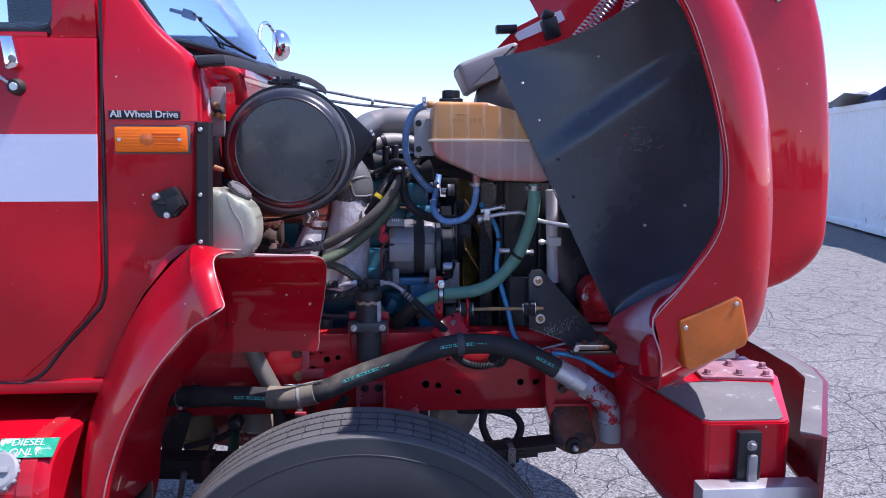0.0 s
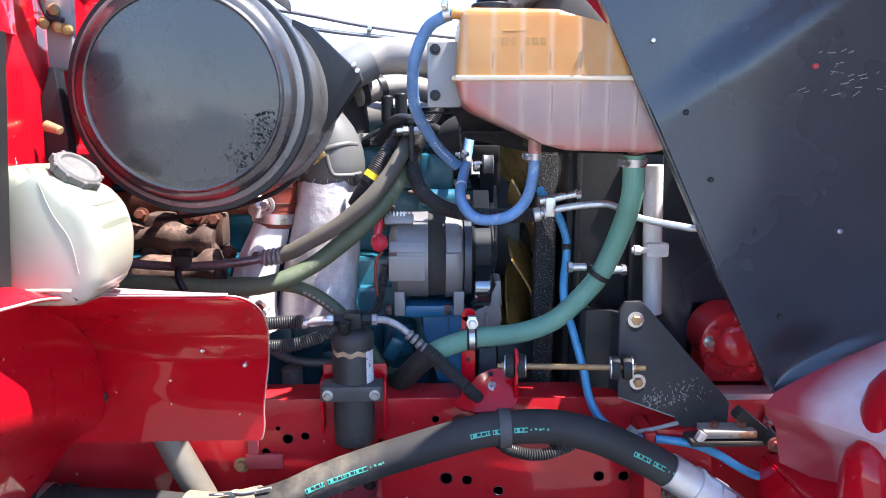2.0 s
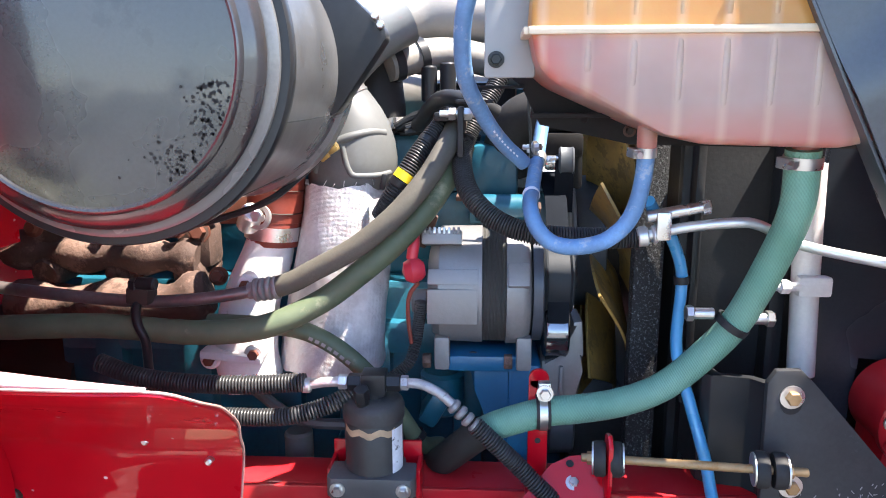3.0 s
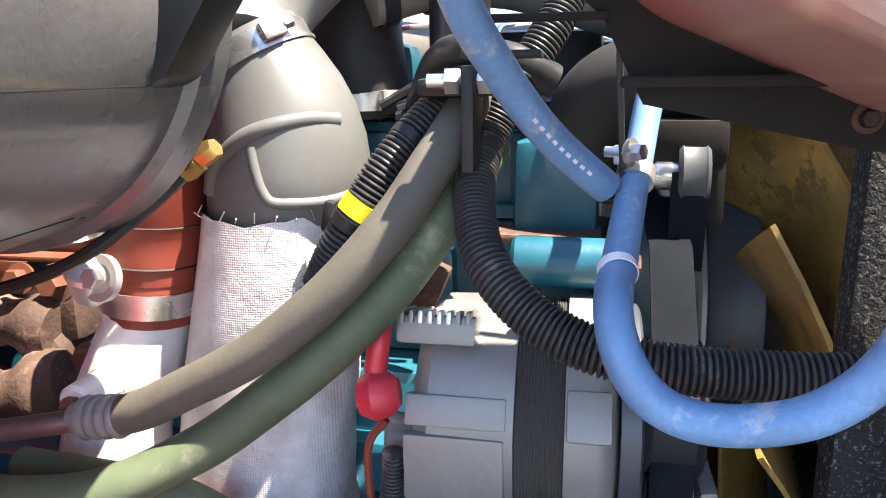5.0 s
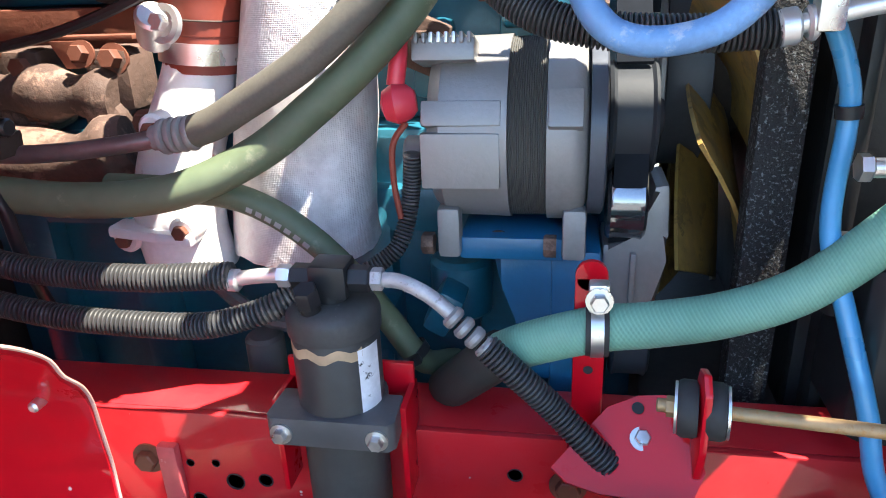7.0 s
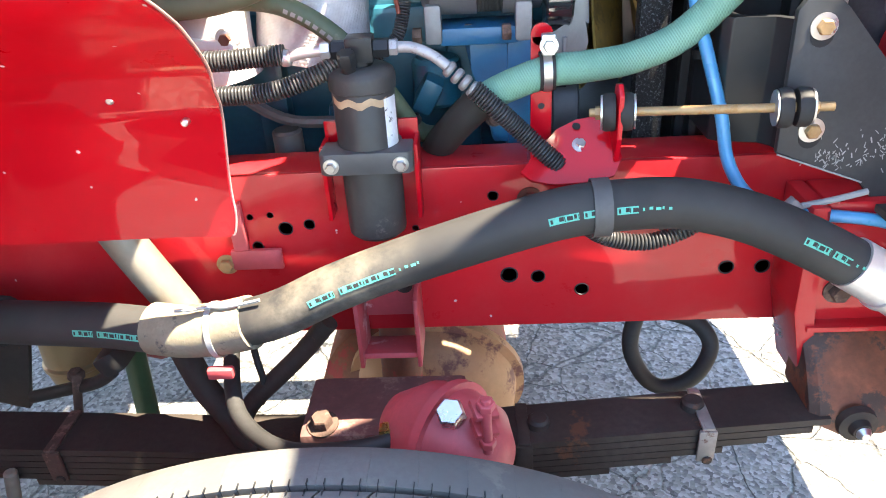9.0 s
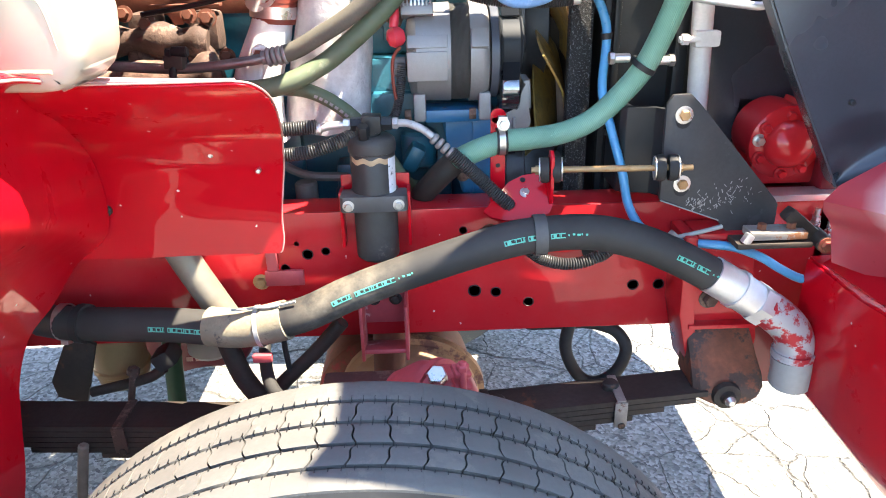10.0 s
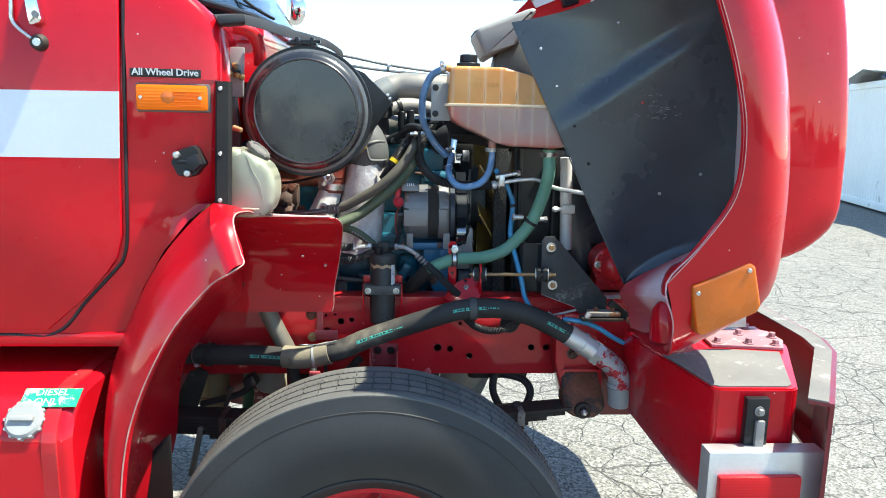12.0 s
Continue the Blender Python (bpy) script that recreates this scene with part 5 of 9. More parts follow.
loop = thing("conduit_loop", (0.2, 2.06, 1.0), "thin black corrugated conduit sagging under the hose", "conduit")
bm = B()
tube(bm, [(0.13, 2.04, 1.085), (0.165, 2.05, 1.045), (0.20, 2.06, 1.018), (0.25, 2.065, 1.008), (0.30, 2.07, 1.022), (0.345, 2.08, 1.05)], 0.0095, 12, 8, (0.005, 0.0018))
part("conduit", bm, CORRUGATED, loop)
elbow = thing("pipe_elbow", (0.6, 1.97, 0.85), "grey metal pipe elbow with flaking red overspray", "pipe elbow")
PIPE = surface("flaking_pipe_paint", (0.42, 0.42, 0.43), 0.5, 0.3, 0.15, 8, 120, 0.2, 0.001, 0, (0.40, 0.02, 0.03), 0.50, 30)
bm = B()
tube(bm, [(0.455, 1.97, 1.026), (0.50, 1.967, 0.998), (0.535, 1.965, 0.974)], 0.0315, 22, 6)
part("ferrule", bm, BRIGHT, elbow)
bm = B()
hexa(bm, (0.530, 1.965, 0.978), (0.8, 0, -0.55), 0.036, 0.03)
part("nut", bm, BRIGHT, elbow)
bm = B()
spin(bm, [(-0.004, 0.031), (-0.004, 0.0345), (0.004, 0.0345), (0.004, 0.031)], (0.500, 1.967, 0.998), (0.8, 0, -0.52), 24, True)
part("collar", bm, BRIGHT, elbow)
bm = B()
tube(bm, [(0.548, 1.965, 0.966), (0.578, 1.963, 0.945), (0.602, 1.961, 0.920), (0.613, 1.960, 0.895), (0.614, 1.960, 0.870)], 0.032, 22, 8)
tube(bm, [(0.614, 1.960, 0.880), (0.614, 1.960, 0.868)], 0.0355, 22, 3)
part("bend", bm, PIPE, elbow)
bm = B()
tube(bm, [(0.614, 1.960, 0.868), (0.616, 1.960, 0.850), (0.618, 1.961, 0.830), (0.619, 1.963, 0.811)], 0.034, 22, 6)
part("outlet", bm, GREY_DUCT, elbow)

ring = thing("hanging_hose_loop", (0.31, 2.13, 0.70), "black rubber hose loop hanging below the rail", "hose")
bm = B()
tube(bm, [(0.264, 2.13, 0.860), (0.256, 2.13, 0.802), (0.268, 2.13, 0.758), (0.293, 2.128, 0.722), (0.325, 2.127, 0.714), (0.362, 2.13, 0.735), (0.381, 2.14, 0.779), (0.364, 2.155, 0.811), (0.329, 2.165, 0.824), (0.283, 2.17, 0.832), (0.22, 2.20, 0.845)], 0.0125, 12, 8)
part("hose", bm, RUBBER, ring)
low = thing("exhaust_pipe", (-0.45, 2.2, 0.8), "dull grey steel pipe slanting down behind the panel", "pipe")
bm = B()
tube(bm, [(-0.47, 2.065, 1.14), (-0.43, 2.06, 1.045), (-0.388, 2.058, 0.957), (-0.372, 2.057, 0.925)], 0.026, 18, 6)
part("pipe", bm, surface("dull_tan_steel", (0.20, 0.18, 0.145), 0.5, 0.3, 0.25, 8, 90, 0.2), low)
arm = thing("steering_link", (-0.4, 2.0, 0.7), "black steel steering link under the frame", "steering link")
bm = B()
tube(bm, [(-0.370, 2.01, 0.94), (-0.360, 2.0, 0.907), (-0.342, 1.995, 0.844), (-0.314, 1.985, 0.802), (-0.290, 1.975, 0.755)], 0.018, 12, 5)
tube(bm, [(-0.160, 2.0, 0.944), (-0.211, 2.0, 0.886), (-0.277, 1.99, 0.825), (-0.300, 1.98, 0.790)], 0.013, 12, 5)
part("arm", bm, DARK_IRON, arm)
bm = B()
tube(bm, [(-0.262, 1.995, 0.93), (-0.261, 1.99, 0.90), (-0.258, 1.99, 0.848), (-0.268, 1.99, 0.82)], 0.005, 8, 5)
part("wire", bm, RUBBER, arm)
shock = thing("shock_tube", (-0.52, 2.2, 0.7), "dark green painted tube standing behind the spring", "tube")
bm = B()
cyl(bm, (-0.543, 2.16, 0.60), (-0.515, 2.16, 0.95), 0.018, None, 16, 0.003)
part("tube", bm, surface("dark_green_paint", (0.03, 0.09, 0.04), 0.5), shock)
pot = thing("fuel_filter_bowl", (-0.650, 2.20, 0.69), "tan metal canister hanging from the frame", "canister")
bm = B()
spin(bm, [(0, 0), (0.001, 0.024), (0.006, 0.040), (0.016, 0.049), (0.034, 0.0525), (0.040, 0.0525), (0.043, 0.056), (0.050, 0.056), (0.054, 0.052), (0.13, 0.049), (0.13, 0)], (-0.650, 2.20, 0.704), (0, 0, 1), 28)
cyl(bm, (-0.642, 2.20, 0.71), (-0.642, 2.20, 0.690), 0.010, None, 12, 0.002)
part("bowl", bm, surface("tan_metal", (0.30, 0.21, 0.10), 0.5, 0.2, 0.2, 8), pot)
white_pot = thing("white_canister", (-0.468, 2.225, 0.757), "dull white plastic canister behind the frame", "canister")
bm = B()
cyl(bm, (-0.468, 2.225, 0.757), (-0.468, 2.225, 0.95), 0.050, None, 26, 0.012)
part("body", bm, MILK, white_pot)
air_tank = thing("air_tank", (-0.53, 2.40, 0.672), "dark red painted air tank with faded lettering under the frame", "air tank")
bm = B()
prism(bm, [(-0.65, 0.70), (-0.62, 0.678), (-0.56, 0.672), (-0.48, 0.676), (-0.42, 0.692), (-0.40, 0.73), (-0.40, 0.86), (-0.65, 0.86)], 2.285, 2.50, bevel=0.018, seg=3)
part("shell", bm, RED_DARK, air_tank)
bm = B()
for x, w, z in ((-0.535, 0.018, 0.728), (-0.508, 0.022, 0.729), (-0.545, 0.014, 0.703), (-0.522, 0.020, 0.703), (-0.494, 0.020, 0.704)):
    box(bm, (x, 2.2845, z), (w, 0.002, 0.010))
part("lettering", bm, PALE, air_tank, "faded tan bars of lettering")
box_things = thing("step_bracket", (-0.66, 1.95, 0.8), "black steel bracket with a rod beside the spring", "bracket")
bm = B()
prism(bm, [(-0.733, 0.788), (-0.728, 0.752), (-0.677, 0.735), (-0.634, 0.864), (-0.660, 0.880), (-0.692, 0.866)], 2.085, 2.095, bevel=0.002)
part("plate", bm, DARK_IRON, box_things)
bm = B()
tube(bm, [(-0.655, 2.075, 0.768), (-0.590, 2.07, 0.786), (-0.535, 2.06, 0.806), (-0.505, 2.06, 0.826)], 0.010, 10, 5)
part("rod", bm, DARK_IRON, box_things)
bm = B()
box(bm, (-0.498, 2.065, 0.848), (0.040, 0.05, 0.036), Euler((0, -0.5, 0)).to_matrix(), 0.010)
part("rubber_block", bm, RUBBER, box_things, "black rubber block")
bm = B()
cyl(bm, (-0.583, 2.06, 0.742), (-0.560, 2.06, 0.830), 0.0065, None, 12, 0.001)
hexa(bm, (-0.564, 2.06, 0.815), (0.25, 0, 1), 0.012, 0.012)
part("bolt", bm, RUST, box_things)
bm = B()
cyl(bm, (-0.654, 1.94, 0.60), (-0.618, 1.94, 0.752), 0.009, None, 12, 0.003)
part("u_bolt", bm, surface("dusty_rod", (0.20, 0.18, 0.14), 0.7, 0, 0.3, 20), box_things)

battery = thing("battery_box", (-1.0, 3.2, 0.62), "dark red steel battery box under the far side of the cab", "battery box")
bm = B()
box(bm, (-1.12, 3.19, 0.75), (0.90, 0.462, 0.66), None, 0.02)
part("case", bm, RED_DARK, battery)


# ---- engine ----
engine = thing("engine", (-0.25, CY, 0.75), "teal painted diesel engine block with a rusty exhaust side", "engine")
bm = B()
box(bm, (-0.26, CY, 1.07), (0.84, 0.36, 0.52), None, 0.012)
block = part("block", bm, TEAL, engine)
for i in range(5):
    part("rib", box(B(), (-0.58 + 0.15 * i, 2.345, 1.05), (0.05, 0.04, 0.40), None, 0.012), TEAL, block)
for z in (0.93, 1.24):
    part("web", box(B(), (-0.26, 2.342, z), (0.80, 0.03, 0.055), None, 0.01), TEAL, block)
bm = B()
box(bm, (-0.27, CY, 0.76), (0.74, 0.30, 0.14), None, 0.03)
part("oil_pan", bm, BLACK, engine)
bm = B()
box(bm, (-0.25, CY, 1.40), (0.82, 0.26, 0.14), None, 0.01)
for i in range(6):
    box(bm, (-0.58 + 0.13 * i, 2.405, 1.40), (0.05, 0.03, 0.09), None, 0.012)
part("cylinder_head", bm, TEAL, engine)
bm = B()
box(bm, (-0.25, CY, 1.515), (0.78, 0.23, 0.10), None, 0.018)
box(bm, (-0.25, CY, 1.478), (0.80, 0.26, 0.014), None, 0.004)
for i in range(5):
    box(bm, (-0.55 + 0.145 * i, 2.425, 1.51), (0.03, 0.02, 0.085), None, 0.006)
part("valve_cover", bm, TEAL, engine)
bm = B()
box(bm, (0.06, 2.42, 1.50), (0.075, 0.12, 0.10), None, 0.012)
box(bm, (0.07, 2.40, 1.44), (0.10, 0.10, 0.03), None, 0.006)
part("thermostat_housing", bm, TEAL, engine)
bm = B()
cyl(bm, (0.03, 2.285, 1.462), (0.118, 2.285, 1.462), 0.020, None, 20, 0.003)
arm_part = part("adjuster_arm", bm, TEAL, engine)
bm = B()
hexa(bm, (0.118, 2.285, 1.462), (1, 0, 0), 0.009, 0.01)
part("bolt", bm, RUST, arm_part)
bm = B()
box(bm, (0.05, 2.36, 1.468), (0.10, 0.05, 0.008), None, 0.002)
box(bm, (-0.06, 2.33, 1.425), (0.05, 0.02, 0.055), Euler((0, 0.4, 0)).to_matrix(), 0.004)
hexa(bm, (-0.058, 2.330, 1.428), (0.1, -1, 0.1), 0.011, 0.014)
part("lifting_eye", bm, RUST, engine, "rusty lifting bracket")
# exhaust manifold
bm = B()
tube(bm, [(-0.72, 2.32, 1.385), (-0.60, 2.31, 1.382), (-0.48, 2.30, 1.382), (-0.40, 2.30, 1.375)], 0.030, 16, 6, radii=lambda u: 0.028 + 0.006 * math.sin(u * 22))
tube(bm, [(-0.70, 2.30, 1.30), (-0.56, 2.28, 1.31), (-0.44, 2.27, 1.315), (-0.38, 2.28, 1.33)], 0.034, 16, 6, radii=lambda u: 0.034 + 0.007 * math.sin(u * 15 + 1))
manifold = part("exhaust_manifold", bm, RUST, engine, "rusty cast exhaust manifold")
for x in (-0.64, -0.52, -0.41):
    part("flange", box(B(), (x, 2.33, 1.395), (0.055, 0.06, 0.07), None, 0.012), RUST, manifold)
    part("runner", cyl(B(), (x, 2.36, 1.36), (x - 0.01, 2.29, 1.35), 0.026, None, 16, 0.004), RUST, manifold)
for x, z in ((-0.66, 1.425), (-0.545, 1.43), (-0.43, 1.425), (-0.50, 1.36), (-0.37, 1.35)):
    bm = B()
    bolt(bm, (x, 2.295, z), (0.05, -1, 0.2), 0.010, 0.012)
    part("bolt", bm, ORANGE_RUST, manifold)
bm = B()
box(bm, (-0.50, 2.37, 1.445), (0.36, 0.01, 0.05), None, 0.003)
part("heat_shield", bm, ORANGE_RUST, engine)
bm = B()
box(bm, (-0.44, 2.318, 1.4405), (0.13, 0.022, 0.005), None, 0.001)
prism(bm, [(-0.478, 1.438), (-0.432, 1.438), (-0.445, 1.408), (-0.462, 1.408)], 2.306, 2.310, bevel=0.001)
part("clamp_strip", bm, ORANGE_RUST, engine, "orange rusted strip")
for x, z in ((-0.512, 1.410), (-0.400, 1.418)):
    bm = B()
    bolt(bm, (x, 2.306, z), (0.1, -1, 0.15), 0.0115, 0.016)
    part("bolt", bm, ORANGE_RUST, manifold)
# lower clutter on the block's side
bm = B()
cyl(bm, (-0.02, 2.30, 1.13), (-0.02, 2.30, 1.20), 0.035, None, 20, 0.006)
box(bm, (-0.14, 2.31, 1.10), (0.09, 0.06, 0.08), None, 0.01)
box(bm, (-0.03, 2.27, 1.16), (0.03, 0.09, 0.05), Euler((0, 0.5, 0)).to_matrix(), 0.008)
cyl(bm, (-0.19, 2.30, 1.05), (-0.10, 2.30, 1.05), 0.04, None, 20, 0.006)
part("oil_filter_housing", bm, TEAL, engine)
bm = B()
tube(bm, [(-0.35, 2.3, 1.18), (-0.25, 2.26, 1.13), (-0.16, 2.26, 1.12)], 0.009, 8, 5)
cyl(bm, (-0.24, 2.24, 1.07), (-0.24, 2.24, 1.12), 0.022, None, 16, 0.004)
part("sender", bm, GREY_PLASTIC, engine)

# silver pipe with red boot
turbo = thing("charge_pipe", (-0.28, 2.24, 1.2), "cast aluminium charge pipe with a red-brown silicone boot", "charge pipe")
bm = B()
tube(bm, [(-0.268, 2.252, 1.425), (-0.278, 2.25, 1.39), (-0.298, 2.245, 1.34), (-0.308, 2.24, 1.30), (-0.312, 2.235, 1.25), (-0.305, 2.235, 1.20)], 0.038, 20, 6, radii=lambda u: 0.034 + 0.013 * min(1, u * 1.4))
box(bm, (-0.318, 2.195, 1.258), (0.09, 0.03, 0.012), Euler((0, 0.1, 0)).to_matrix(), 0.004)
pipe = part("casting", bm, ALLOY, turbo)
for x, y, z in ((-0.283, 2.165, 1.37), (-0.285, 2.185, 1.262), (-0.353, 2.19, 1.25)):
    bm = B()
    cyl(bm, (x, y + 0.045, z), (x, y + 0.002, z), 0.015, None, 16, 0.003)
    lug = part("lug", bm, ALLOY, pipe)
    bm = B()
    hexa(bm, (x, y + 0.002, z), (0, -1, 0.1), 0.008, 0.008)
    part("bolt", bm, ORANGE_RUST, turbo)
bm = B()
spin(bm, [(0, 0.034), (0.0, 0.039), (0.02, 0.040), (0.035, 0.039), (0.036, 0.040), (0.06, 0.041), (0.075, 0.040), (0.077, 0.041), (0.16, 0.041), (0.16, 0.03)], (-0.268, 2.255, 1.412), (0.10, 0.02, 1), 30)
boot = part("boot", bm, SILICONE, turbo, "red-brown silicone boot")
for h in (0.050, 0.083):
    bm = B()
    spin(bm, [(h - 0.0012, 0.040), (h, 0.0424), (h + 0.0012, 0.040)], (-0.268, 2.255, 1.412), (0.10, 0.02, 1), 30)
    part("ring", bm, DARK_IRON, boot)
bm = B()
ring_clamp(bm, (-0.2665, 2.255, 1.431), (0.10, 0.02, 1), 0.0408, 0.020, 0.0016)
clamp = part("band_clamp", bm, STEEL, turbo)
bm = B()
cyl(bm, (-0.292, 2.215, 1.445), (-0.275, 2.190, 1.470), 0.016, None, 14, 0.003)
spin(bm, [(0, 0.012), (0.0, 0.018), (0.006, 0.018), (0.006, 0.012)], (-0.268, 2.199, 1.460), (-0.2, -1, 0.25), 24, True)
cyl(bm, (-0.268, 2.205, 1.458), (-0.270, 2.185, 1.464), 0.006, None, 10)
hexa(bm, (-0.269, 2.19, 1.462), (-0.1, -1, 0.25), 0.0085, 0.008)
part("t_bolt", bm, BRIGHT, clamp, "T-bolt with spring washer")

# heat-wrapped duct and plastic elbow
duct = thing("wrapped_duct", (-0.17, 2.28, 1.2), "duct sleeved in frayed silver heat-reflecting cloth", "wrapped duct")
bm = B()
rng = random.Random(4)
rings = []
for k in range(15):
    u = k / 14
    c = V(-0.160 - 0.027 * u, 2.276, 1.501 - 0.280 * u)
    r = 0.0625 + 0.0195 * u
    rings.append([c + V(math.cos(a) * (r + 0.004 * math.sin(3 * a + 5 * u) + 0.003 * noise.noise(V(math.cos(a) * 2, math.sin(a) * 2, u * 5))), math.sin(a) * r * 0.95,
                        (0.0022 * math.sin(5 * a) + 0.0012 * math.sin(13 * a) if k in (0, 14) else 0)) for a in [2 * math.pi * i / 40 for i in range(40)]])
loft(bm, rings, False)
part("sleeve", bm, WRAP, duct)
bm = B()
for i in range(14):
    a = math.pi + math.pi * i / 13
    p = V(-0.160 + 0.0625 * math.cos(a), 2.276 + 0.059 * math.sin(a), 1.501)
    tube(bm, [p, p + V(rng.uniform(-0.006, 0.006), rng.uniform(-0.006, 0), rng.uniform(0.002, 0.009))], 0.0005, 5, 2)
part("frayed_threads", bm, BRIGHT, duct)
intake = thing("intake_elbow", (-0.15, 2.27, 1.5), "dull grey plastic intake elbow with moulded ribs", "intake elbow")
bm = B()
ELBOW = ((-0.160, 1.478, 0.056, 0.0), (-0.156, 1.495, 0.060, 0.0), (-0.151, 1.512, 0.0655, 0.03), (-0.150, 1.530, 0.0660, 0.08), (-0.151, 1.550, 0.0645, 0.16), (-0.154, 1.570, 0.0610, 0.26), (-0.159, 1.588, 0.0560, 0.36), (-0.166, 1.604, 0.0510, 0.45), (-0.173, 1.618, 0.0470, 0.50), (-0.179, 1.632, 0.0450, 0.52))
loft(bm, [[V(x, 2.283, z) + V(math.cos(lean), 0, math.sin(lean)) * (r * math.cos(2 * math.pi * i / 40)) + V(0, r * 0.98 * math.sin(2 * math.pi * i / 40), 0) for i in range(40)] for x, z, r, lean in ELBOW])
duct_part = part("elbow", bm, GREY_PLASTIC, intake)


def on_elbow(x, z, lift=0.0):
    """The point of the elbow's near side over (x, z)."""
    zs = [e[1] for e in ELBOW]
    c, r = float(np.interp(z, zs, [e[0] for e in ELBOW])), float(np.interp(z, zs, [e[2] for e in ELBOW]))
    return V(x, 2.283 - 0.98 * math.sqrt(max(0.0, r * r - (x - c) ** 2)) - lift, z)


for line, r in ((((-0.196, 1.520), (-0.188, 1.540), (-0.173, 1.553), (-0.157, 1.564), (-0.137, 1.571), (-0.115, 1.575), (-0.100, 1.573)), 0.0062), (((-0.153, 1.556), (-0.150, 1.540), (-0.146, 1.526), (-0.139, 1.5165), (-0.122, 1.515), (-0.104, 1.515), (-0.092, 1.517)), 0.0045)):
    bm = B()
    tube(bm, [on_elbow(x, z, -0.0015) for x, z in line], r, 12, 6)
    part("rib", bm, GREY_PLASTIC, duct_part)
bm = B()
ring_clamp(bm, (-0.1745, 2.283, 1.621), (-0.48, 0, 0.88), 0.0468, 0.014, 0.0018, (0.7, -0.75, 0.35))
ring_clamp(bm, (-0.171, 2.283, 1.613), (-0.48, 0, 0.88), 0.0488, 0.003, 0.002)
part("clamp", bm, STEEL, intake)
bm = B()
tube(bm, [(-0.178, 2.285, 1.628), (-0.178, 2.30, 1.650), (-0.160, 2.32, 1.680), (-0.125, 2.34, 1.715), (-0.08, 2.36, 1.742)], 0.041, 24, 6)
part("outlet_tube", bm, surface("pale_grey_tube", (0.19, 0.20, 0.195), 0.5, 0, 0.15, 7, 120, 0.15), intake, "pale grey smooth tube")
bm = B()
box(bm, (-0.097, 2.225, 1.507), (0.008, 0.010, 0.022), Euler((0, 0.2, 0)).to_matrix(), 0.002)
part("clip", bm, BLACK, intake)

# ---- air cleaner ----
AX, AZ, AF = -0.281, 1.659, 1.812
cleaner = thing("air_cleaner", (AX, 1.95, AZ), "large black round air cleaner canister with a scuffed cover", "air cleaner")
bm = B()
spin(bm, [(0, 0.05), (0.0, 0.1265), (-0.003, 0.1275), (-0.004, 0.1295), (-0.003, 0.1315), (0.001, 0.1335), (0.004, 0.140), (0.009, 0.1465), (0.014, 0.148), (0.014, 0.140)], (AX, AF, AZ), (0, 1, 0), 96)
spin(bm, [(0, 0.05), (0, 0)], (AX, AF, AZ), (0, 1, 0), 96)
cover = part("cover", bm, CANISTER, cleaner, "scuffed black cover")
rng = random.Random(27)
bm = B()
for k in range(260):
    c = V(-0.178 + rng.gauss(0, 0.010), AF - 0.0007, 1.635 - abs(rng.gauss(0, 0.040))) if k < 130 else V(-0.196 + rng.gauss(0, 0.020), AF - 0.0007, 1.566 + rng.gauss(0, 0.012))
    if (c.x - AX) ** 2 + (c.z - AZ) ** 2 > 0.1255 ** 2:
        continue
    w = rng.uniform(0.0005, 0.0018)
    ring_pts = [c + V(w * rng.uniform(0.5, 1.3) * math.cos(a), 0, w * rng.uniform(0.5, 1.6) * math.sin(a)) for a in (0.3, 1.4, 2.5, 3.6, 4.7, 5.7)]
    bm.faces.new([bm.verts.new(p) for p in ring_pts])
part("scuffs", bm, TRAY_BLACK, cover, "dark scuffed specks")
bm = B()
spin(bm, [(0.010, 0.143), (0.019, 0.143), (0.0195, 0.152), (0.022, 0.156), (0.040, 0.1575), (0.045, 0.161), (0.05, 0.161), (0.055, 0.1575), (0.29, 0.153), (0.305, 0.154), (0.308, 0.161), (0.332, 0.163), (0.336, 0.156), (0.352, 0.148), (0.368, 0.11), (0.368, 0)], (AX, AF, AZ), (0, 1, 0), 96)
part("body", bm, SPLATTERED, cleaner, "dusty black body with dried splashes")
for a in (-22, -58):
    bm = B()
    tube(bm, [V(AX + r * math.cos(radians(a)), AF + y, AZ + r * math.sin(radians(a))) for y, r in ((0.07, 0.1570), (0.16, 0.1555), (0.28, 0.1530))], 0.0007, 6, 3)
    part("seam", bm, BLACK, cleaner)
bm = B()
spin(bm, [(0.026, 0.155), (0.026, 0.1635), (0.029, 0.165), (0.041, 0.165), (0.044, 0.1635), (0.044, 0.155)], (AX, AF, AZ), (0, 1, 0), 96, True)
band = part("clamp_band", bm, BLACK, cleaner)
bm = B()
for dx in (-0.016, 0.016):
    box(bm, (AX - 0.004 + dx, AF + 0.036, AZ + 0.173), (0.010, 0.022, 0.026), Euler((0, dx * 20, 0)).to_matrix(), 0.003)
cyl(bm, (AX - 0.04, AF + 0.036, AZ + 0.176), (AX + 0.035, AF + 0.036, AZ + 0.176), 0.004, None, 10)
box(bm, (AX - 0.012, AF + 0.05, AZ + 0.170), (0.075, 0.05, 0.008), None, 0.003)
part("clamp_bolt", bm, BLACK, band)
bm = B()
prism(bm, [(-0.185, 1.790), (-0.15, 1.775), (-0.072, 1.700), (-0.070, 1.690), (-0.13, 1.605), (-0.18, 1.58)], 2.085, 2.125, bevel=0.004)
plate = part("bracket", bm, BLACK, cleaner, "black triangular bracket")
